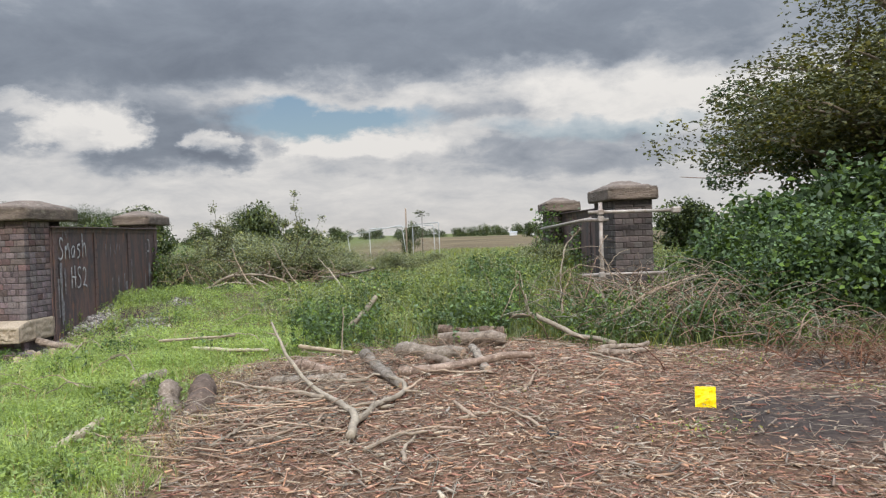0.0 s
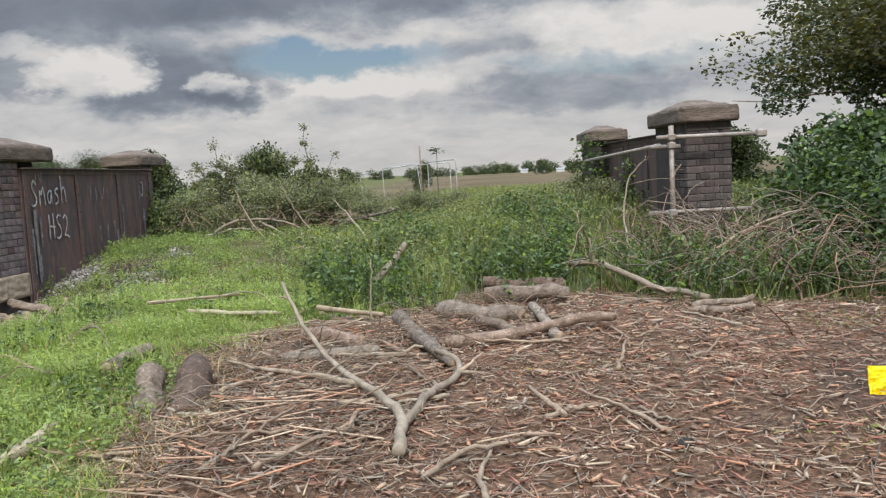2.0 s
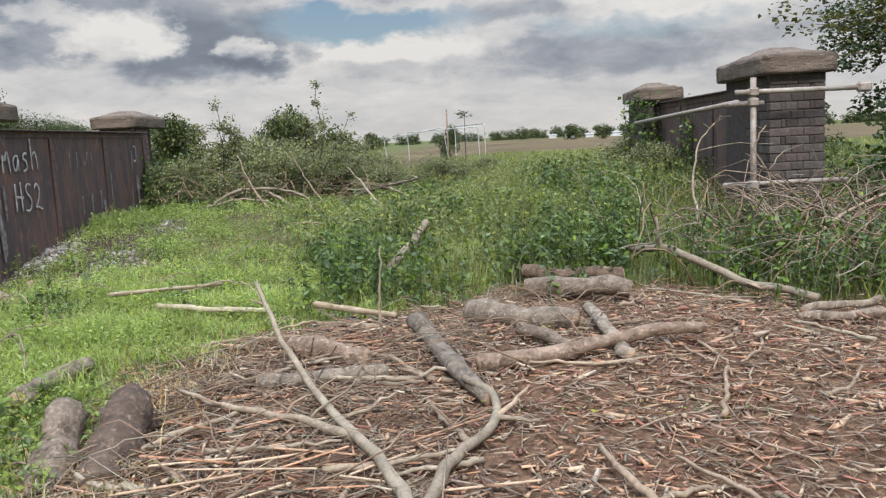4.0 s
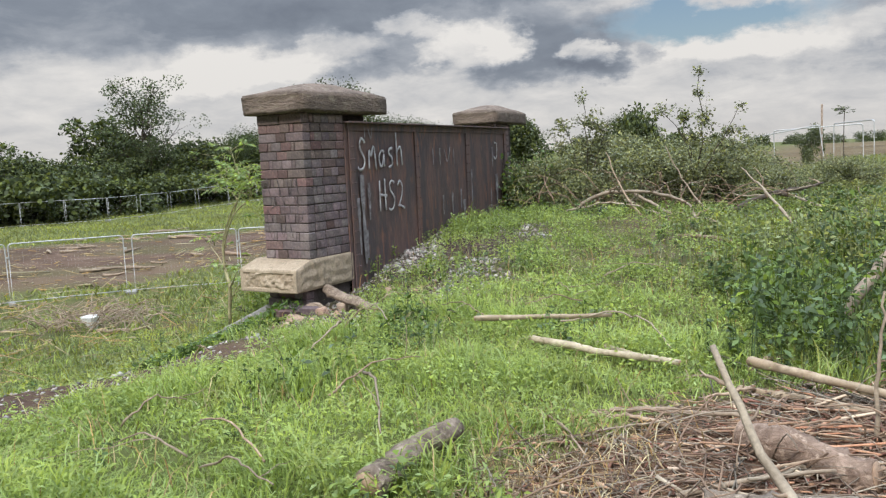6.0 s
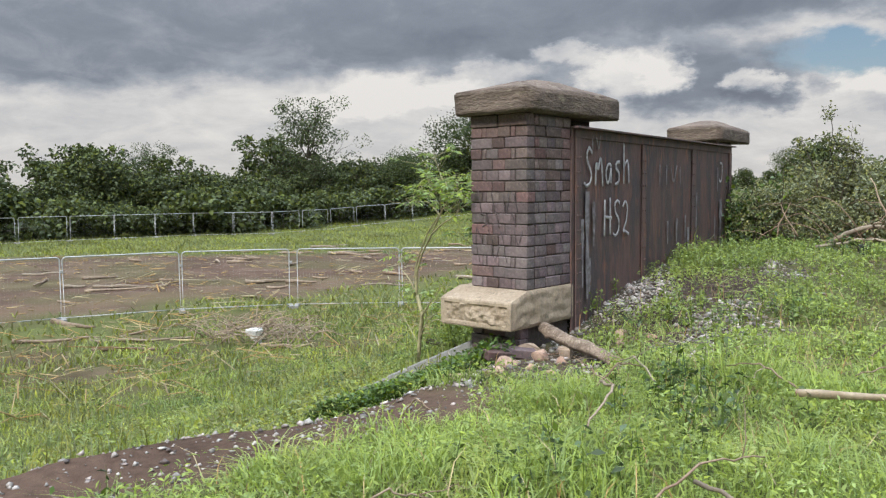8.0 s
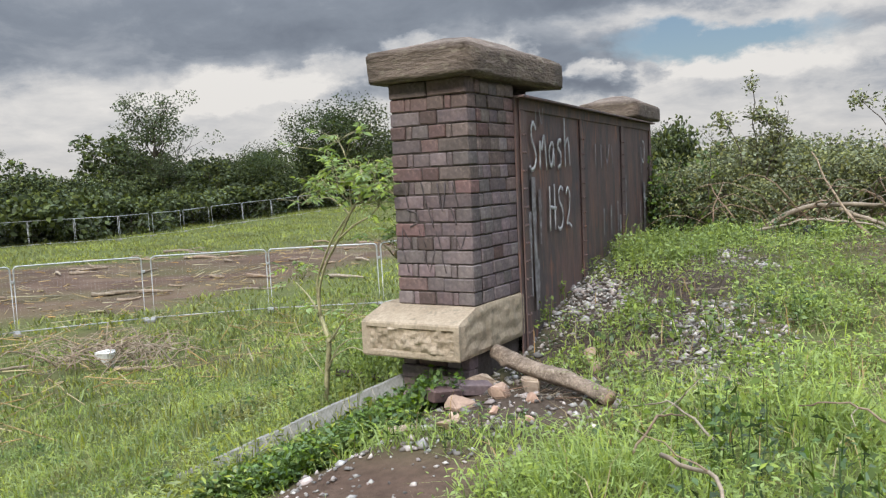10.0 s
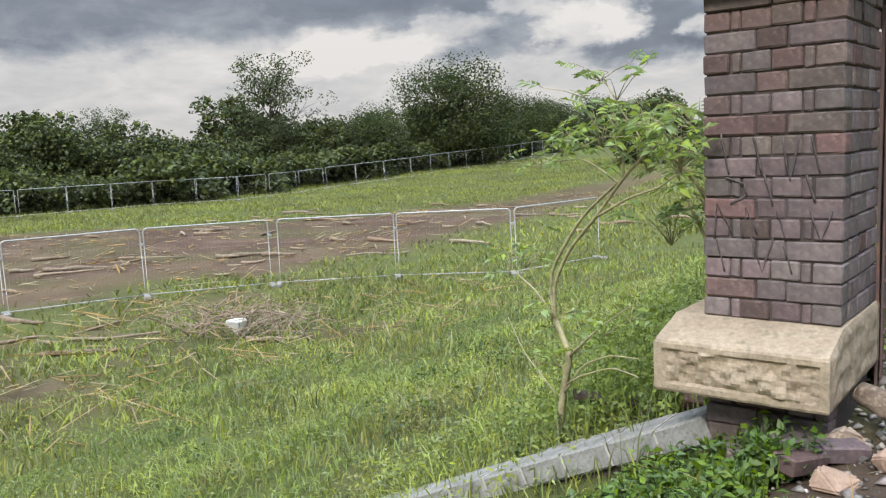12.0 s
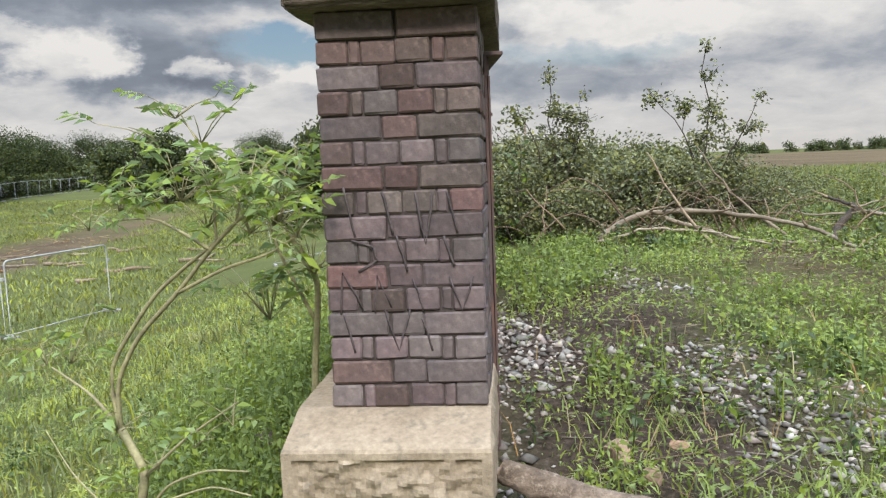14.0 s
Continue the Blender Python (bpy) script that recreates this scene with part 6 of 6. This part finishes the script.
climber("ivy over the corner of the far pier", (-7.35, 16.35, gz(-7.35, 16.35)), 0.5, 1.35, 18, 0.06, 2)
climber("ivy climbing over a brick pier", (0.78, 17.2, gz(0.78, 17.2)), 0.5, 1.5, 20, 0.07, 3)
climber("ivy and creepers on the girder end", (1.15, 15.5, gz(1.15, 15.5)), 0.5, 1.35, 14, 0.06, 4, rz=80)


# ---- sapling beside the pier ----
def shrub(label, base, stems, leaves, spread, leaf, seed, mat=LEAF_YOUNG, bark=GREENWOOD, name="elder_sapling"):
    """A young shrub: stems through given joints, feathery leaves round the given tips."""
    r = np.random.RandomState(seed)
    t = thing(name, label, "sapling", base)
    o = np.asarray(base, float)
    for i, (pts, r0, r1) in enumerate(stems):
        p = np.asarray(pts, float) - o
        k = np.linspace(0, len(p) - 1, len(p) * 4)
        fine = np.stack([np.interp(k, np.arange(len(p)), p[:, c]) for c in range(3)], 1)
        for _ in range(2):
            fine[1:-1] = (fine[:-2] + 2 * fine[1:-1] + fine[2:]) / 4
        part("stem", tubes_mesh("stem", [(fine, np.linspace(r0, r1, len(fine)))], bark, 6), None, t)
    stalks, cs, ds = [], [], []
    for (x, y, z, n) in leaves:
        for _ in range(int(n * 0.75 + 1)):
            c = np.array([x, y, z]) - o + r.normal(0, 1, 3) * [spread, spread, spread * 0.55]
            root = np.array([x, y, z]) - o - [0, 0, spread * 0.9]
            stalks.append(([root, (root + c) / 2 + [0, 0, spread * 0.15], c], [0.003, 0.0024, 0.0016]))
            a = r.uniform(0, 6.283)
            d = np.array([math.cos(a), math.sin(a), r.uniform(-0.6, 0.55)])
            L = leaf * r.uniform(1.4, 2.2)
            stalks.append(([c, c + d * L * 0.5 + [0, 0, 0.01], c + d * L], [0.0016, 0.0014, 0.0008]))
            side = np.array([-d[1], d[0], r.uniform(-0.5, 0.5)])
            for k in (0.35, 0.6, 0.85):
                for s in (1, -1):
                    cs.append(c + d * L * k)
                    ds.append(side * s + d * 0.5)
            cs.append(c + d * L)
            ds.append(d)
    tagged(part("leaf_stem", tubes_mesh("leaf_stem", stalks, bark, 3), None, t), kind="stuff")
    c, d = np.array(cs), np.array(ds)
    d /= np.linalg.norm(d, axis=1)[:, None]
    n = len(c)
    s = np.cross(d, [0, 0, 1.0] + r.normal(0, 0.6, (n, 3)))
    s /= np.linalg.norm(s, axis=1)[:, None]
    L = (leaf * r.uniform(0.7, 1.2, n))[:, None]
    nn = np.cross(s, d)
    v = np.stack([c, c + d * L * 0.45 + s * L * 0.19 + nn * L * 0.04, c + d * L - [0, 0, 0.012], c + d * L * 0.45 - s * L * 0.19 + nn * L * 0.04], 1).reshape(-1, 3)
    part("leaves", bulk_mesh("leaves", v, np.arange(n * 4).reshape(n, 4), None, mat), None, t)
    return t


foot = gz(-8.58, 11.5)
tall_stems = [([(-8.58, 11.50, foot - 0.1), (-8.51, 11.46, -0.13), (-8.42, 11.41, 0.16), (-8.46, 11.43, 0.23), (-8.55, 11.48, 0.34)], 0.022, 0.018),
              ([(-8.55, 11.48, 0.30), (-8.55, 11.47, 0.55), (-8.40, 11.40, 0.77), (-8.17, 11.28, 0.96), (-7.99, 11.19, 1.14), (-7.86, 11.13, 1.25), (-7.72, 11.06, 1.33)], 0.012, 0.006),
              ([(-8.55, 11.48, 0.32), (-8.60, 11.50, 0.60), (-8.31, 11.36, 0.94), (-8.09, 11.25, 1.09), (-7.93, 11.17, 1.19)], 0.011, 0.006),
              ([(-7.99, 11.19, 1.14), (-8.12, 11.26, 1.20), (-8.27, 11.34, 1.26), (-8.62, 11.51, 1.24)], 0.008, 0.003),
              ([(-8.17, 11.28, 0.96), (-7.93, 11.16, 1.07), (-7.72, 11.06, 1.13), (-7.60, 11.00, 1.20)], 0.008, 0.004),
              ([(-7.86, 11.13, 1.25), (-7.83, 11.11, 1.35), (-8.00, 11.20, 1.52), (-8.12, 11.26, 1.70)], 0.006, 0.002)]
low_stems = [([(-8.55, 11.48, 0.34), (-8.71, 11.55, 0.48), (-8.96, 11.68, 0.57)], 0.009, 0.004),
             ([(-8.42, 11.41, 0.16), (-8.19, 11.30, 0.36), (-7.91, 11.16, 0.55)], 0.008, 0.003),
             ([(-8.48, 11.44, -0.07), (-8.31, 11.36, 0.14), (-8.08, 11.24, 0.25), (-7.88, 11.14, 0.28)], 0.007, 0.003),
             ([(-8.47, 11.44, -0.02), (-8.28, 11.30, 0.10), (-8.05, 11.20, 0.20), (-7.86, 11.10, 0.20)], 0.006, 0.003),
             ([(-8.54, 11.46, -0.10), (-8.87, 11.63, 0.07), (-9.04, 11.72, 0.26)], 0.006, 0.002),
             ([(-7.96, 11.18, 1.16), (-7.95, 11.15, 1.30), (-7.93, 11.12, 1.40)], 0.006, 0.003)]
shrub("young elder with pale feathery leaves beside the pier", (-8.58, 11.50, foot), tall_stems + low_stems,
      [(-8.12, 11.26, 1.72, 6), (-8.22, 11.31, 1.64, 3), (-8.0, 11.2, 1.62, 4), (-8.64, 11.52, 1.28, 9), (-8.45, 11.42, 1.34, 8), (-8.31, 11.35, 1.38, 12), (-8.12, 11.26, 1.40, 14), (-7.95, 11.16, 1.42, 16), (-7.80, 11.1, 1.42, 16), (-7.65, 11.03, 1.40, 14), (-7.60, 11.0, 1.27, 9), (-7.80, 11.1, 1.28, 10), (-8.0, 11.2, 1.30, 9), (-8.82, 11.6, 0.68, 9), (-8.98, 11.68, 0.66, 6), (-8.57, 11.48, 0.40, 10), (-8.35, 11.38, 0.27, 6), (-7.95, 11.2, 0.52, 5), (-8.15, 11.28, 0.40, 5), (-8.50, 11.45, 0.15, 5)],
      0.085, 0.062, 3)
shrub("second elder stem close behind the pier", (-7.78, 11.75, gz(-7.78, 11.75)),
      [([(-7.78, 11.75, gz(-7.78, 11.75) - 0.05), (-7.74, 11.7, 0.55), (-7.68, 11.65, 0.98), (-7.84, 11.6, 1.2), (-7.95, 11.55, 1.35)], 0.020, 0.006),
       ([(-7.72, 11.7, 0.75), (-7.85, 11.65, 1.05), (-7.9, 11.6, 1.28)], 0.010, 0.004)],
      [(-7.85, 11.6, 1.3, 30), (-7.7, 11.6, 1.1, 22), (-7.9, 11.6, 0.9, 16), (-7.75, 11.6, 1.5, 16)], 0.13, 0.07, 4)


def briar(label, base, stems, tufts, leaf, seed, mat):
    """Thin wild stems with small leaves set at random round the given tufts."""
    r = np.random.RandomState(seed)
    t = thing("briar", label, "briar", base, 0, "briars")
    o = np.asarray(base, float)
    for i, (a, b, r0) in enumerate(stems):
        part("stem", tubes_mesh("stem", [(bend_line(np.array(a) - o, np.array(b) - o, 9, 0.05, 0.06, seed * 40 + i), np.linspace(r0, r0 * 0.3, 9))], BARK_DARK, 5), None, t)
    cs, lines = [], []
    for x, y, z, w, n in tufts:
        c = np.array([x, y, z]) - o
        for k in range(max(2, n // 22)):
            tip = c + r.normal(0, 1, 3) * [w, w, w * 0.75]
            l = bend_line(c + r.normal(0, 0.3, 3) * w - [0, 0, w * 0.4], tip, 5, 0, 0.1, seed * 60 + k)
            lines.append((l, [0.004, 0.0035, 0.003, 0.0024, 0.0016]))
            f = r.uniform(0, 3.99, 22)
            i0 = f.astype(int)
            cs.append(l[i0] + (l[i0 + 1] - l[i0]) * (f - i0)[:, None] + r.normal(0, 0.035, (22, 3)))
    tagged(part("tangle", tubes_mesh("tangle", lines, BARK_DARK, 3), None, t), kind="stuff")
    v, q = leaf_arrays(np.vstack(cs), leaf, r, 1.6, 0.2, 0.2)
    part("leaves", bulk_mesh("leaves", v, q, None, mat), None, t)
    return t


briar("thin leafy briar above the brambles", (-6.35, 17.0, gz(-6.35, 17.0)),
      [((-6.35, 17.0, 0.4), (-6.40, 17.0, 2.3), 0.014), ((-6.35, 17.0, 0.9), (-6.75, 17.0, 2.0), 0.011), ((-6.3, 17.0, 1.0), (-6.0, 17.0, 1.95), 0.010)],
      [(-6.42, 17.0, 2.28, 0.08, 66), (-6.35, 17.0, 1.95, 0.16, 220), (-6.7, 17.0, 1.90, 0.14, 180), (-6.1, 17.0, 1.85, 0.15, 220), (-6.4, 17.0, 1.65, 0.24, 300), (-6.05, 17.0, 1.60, 0.18, 200), (-6.8, 17.0, 1.65, 0.15, 160)], 0.048, 5, LEAF_BRAMBLE)
briar("tall thin briar with small leaves", (-4.75, 17.3, gz(-4.75, 17.3)),
      [((-4.75, 17.3, 0.4), (-4.70, 17.3, 2.62), 0.015), ((-4.75, 17.3, 1.0), (-5.35, 17.3, 2.15), 0.010), ((-4.75, 17.3, 1.0), (-4.1, 17.3, 2.05), 0.010), ((-4.8, 17.3, 0.8), (-4.95, 17.3, 2.0), 0.010)],
      [(-4.70, 17.3, 2.55, 0.07, 66), (-4.72, 17.3, 2.25, 0.09, 66), (-4.95, 17.3, 1.95, 0.13, 160), (-4.65, 17.3, 1.90, 0.15, 220), (-5.3, 17.3, 2.05, 0.11, 110), (-4.3, 17.3, 1.75, 0.16, 160), (-4.8, 17.3, 1.60, 0.22, 300), (-4.12, 17.3, 2.02, 0.06, 44), (-4.4, 17.3, 1.5, 0.2, 200)], 0.048, 6, LEAF_BRAMBLE)

# ---- dark scribble on the pier's front ----
scrib = random.Random(12)
for row, x0, x1, high in ((0.70, 0.08, 0.50, 0.22), (0.56, 0.10, 0.50, 0.15), (0.42, 0.05, 0.48, 0.15), (0.27, 0.06, 0.44, 0.17)):
    x = x0
    while x < x1:
        w = scrib.uniform(0.04, 0.10)
        form = scrib.choice(("I", "V", "N", "D", "I"))
        up, dn = row + high * scrib.uniform(0.35, 0.55), row - high * scrib.uniform(0.3, 0.5)
        pts = {"I": [(x, up), (x + 0.02, row), (x + 0.035, dn)], "V": [(x, up), (x + w / 2, dn), (x + w, up)],
               "N": [(x, dn), (x + 0.012, up), (x + w, dn + 0.02)], "D": [(x, up), (x + w * 0.8, row + 0.03), (x + w * 0.9, row - 0.02), (x + w * 0.2, dn)]}[form]
        line = bend_line((pts[0][0], -0.004, pts[0][1]), (pts[1][0], -0.004, pts[1][1]), 4, 0, 0.03, scrib.randrange(999))
        for a, b in zip(pts[1:], pts[2:]):
            line = np.vstack([line, bend_line((a[0], -0.004, a[1]), (b[0], -0.004, b[1]), 4, 0, 0.03, scrib.randrange(999))[1:]])
        line[:, 1] = -0.004
        me = tubes_mesh("spray_stroke", [(line, scrib.uniform(0.003, 0.0055))], SPRAY_DARK, 5)
        for v in me.vertices:
            v.co.y = -0.0055 + (v.co.y + 0.004) * 0.08
        part("spray_stroke", me, None, pier_near, "faded black spray stroke")
        x += w + scrib.uniform(0.03, 0.09)


# ---- small things ----
def crumpled_sheet(name, label, category, at, w, h, mat, seed, rx, rz):
    bm = bmesh.new()
    bmesh.ops.create_grid(bm, x_segments=14, y_segments=14, size=0.5)
    for v in bm.verts:
        q = Vector((v.co.x * 3 + seed, v.co.y * 3, 0))
        v.co = Vector((v.co.x * w, v.co.y * h, 0.12 * w * noise.noise(q) + 0.05 * w * noise.noise(q * 3)))
    g = bmesh.ops.extrude_face_region(bm, geom=bm.faces[:])
    for v in [e for e in g["geom"] if isinstance(e, bmesh.types.BMVert)]:
        v.co.z += 0.012
    ob = tagged(part(name, bm, mat), label, category)
    ob.matrix_basis = pose(*at, rx, 0, rz)
    return ob


crumpled_sheet("yellow_plastic", "bright yellow plastic scrap on the bark chips", "plastic", (1.47, 6.68, gz(1.47, 6.68) + 0.075), 0.16, 0.165, YELLOW, 3, 70, -10)
stone("plastic_bag", "crumpled white plastic bag on the field", "bag", -20.5, 18.2, gz(-20.5, 18.2) + 0.27, 0.34, 0.30, 0.32, 5, WHITE)
stone("charred_lump", "black charred lump on the bark chips", "lump", 0.22, 5.99, gz(0.22, 5.99) + 0.02, 0.055, 0.045, 0.045, 8, DARK)
stone("black_pot", "black plastic pot lying in the grass", "pot", -5.6, 15.6, gz(-5.6, 15.6) + 0.09, 0.08, 0.07, 0.13, 9, DARK)

for i in range(70):
    y = rs.uniform(12, 50)
    x = rs.uniform(-46, -27 + 0.28 * (y - 20))
    l = rs.uniform(0.6, 2.4)
    a = rs.normal(0.3, 0.6)
    p, q = (x, y, gz(x, y) + 0.08), (x + l * math.cos(a), y + l * math.sin(a), gz(x + l * math.cos(a), y + l * math.sin(a)) + 0.1)
    log("field_log", "pale felled branch on churned earth", p, q, rs.uniform(0.04, 0.11), 0.03, 300 + i, DEADWOOD, False, 0.06, group="felled branches", category="branch", n=6)
x, y = scatter(5200, -56, -24, 8, 60, lambda x, y: zones(x, y)[1] * (0.3 + 0.7 * patchy(x, y, 4, 41, -0.2, 0.6)))
stick_field("field_brash", "pale broken brash strewn over churned earth", x, y, rs.gamma(1.6, 0.22, len(x)) + 0.10, rs.gamma(2.0, 0.008, len(x)) + 0.006, STRAW, 0.08, 0.15, "brash")
x, y = scatter(1700, -27, -16, 8, 26, lambda x, y: 0.3 + 0.7 * zones(x, y)[1])
stick_field("slope_brash", "pale dead sticks on the lower slope", x, y, rs.gamma(2, 0.25, len(x)) + 0.15, rs.uniform(0.008, 0.02, len(x)), STRAW, 0.15, 0.2, "brash")


for i, (x0, y0, x1, y1) in enumerate(((-25.6, 14.2, -24.2, 17.6), (-24.0, 15.5, -22.2, 17.4), (-22.8, 15.0, -21.6, 16.8), (-22.5, 19.2, -20.2, 19.9), (-20.0, 18.0, -18.9, 18.6))):
    log("field_log", "pale felled branch on the lower slope", (x0, y0, gz(x0, y0) + 0.10), (x1, y1, gz(x1, y1) + 0.12), 0.05, 0.025, 380 + i, DEADWOOD, False, 0.06, group="felled branches", category="branch", n=7)


def shed(x, y, w, d, h, label):
    t = thing("far_building", label, "building", (x, y, gz(x, y)), rs.uniform(-10, 10), "far sheds")
    part("walls", box(bmesh.new(), -w / 2, w / 2, -d / 2, d / 2, -0.5, h, 0.05), FARWHITE, t)
    bm = bmesh.new()
    vs = [bm.verts.new(p) for p in ((-w / 2 - .3, -d / 2 - .3, h), (w / 2 + .3, -d / 2 - .3, h), (w / 2 + .3, d / 2 + .3, h), (-w / 2 - .3, d / 2 + .3, h), (-w / 2 - .3, 0, h + d * 0.12), (w / 2 + .3, 0, h + d * 0.12))]
    for f in ((0, 1, 5, 4), (2, 3, 4, 5), (0, 4, 3), (1, 2, 5), (3, 2, 1, 0)):
        bm.faces.new([vs[k] for k in f])
    part("roof", bm, GALV, t)
    return t


for i in range(9):
    shed(-2 + i * 8.5 + rs.uniform(-2, 2), 330 + rs.uniform(-15, 25), rs.uniform(2.5, 5), 4, rs.uniform(0.9, 1.5), "small white distant shed beyond the field")

# a lone post and a spindly young tree beyond the site fence
post = thing("timber_post", "thin upright timber post beyond the fence", "post", (-6.1, 45.6, gz(-6.1, 45.6)))
part("pole", tubes_mesh("pole", [([(0, 0, -0.2), (0, 0, 3.0)], 0.045)], BARK, 6), None, post)
shrub("spindly young tree with a small leafy head", (-5.2, 45.7, gz(-5.2, 45.7)), [([(-5.2, 45.7, 0), (-5.22, 45.7, 1.6), (-5.2, 45.7, 2.75)], 0.03, 0.015)],
      [(-5.2, 45.7, 2.75, 26)], 0.13, 0.14, 8, LEAF_FAR, BARK_DARK, "young_tree")
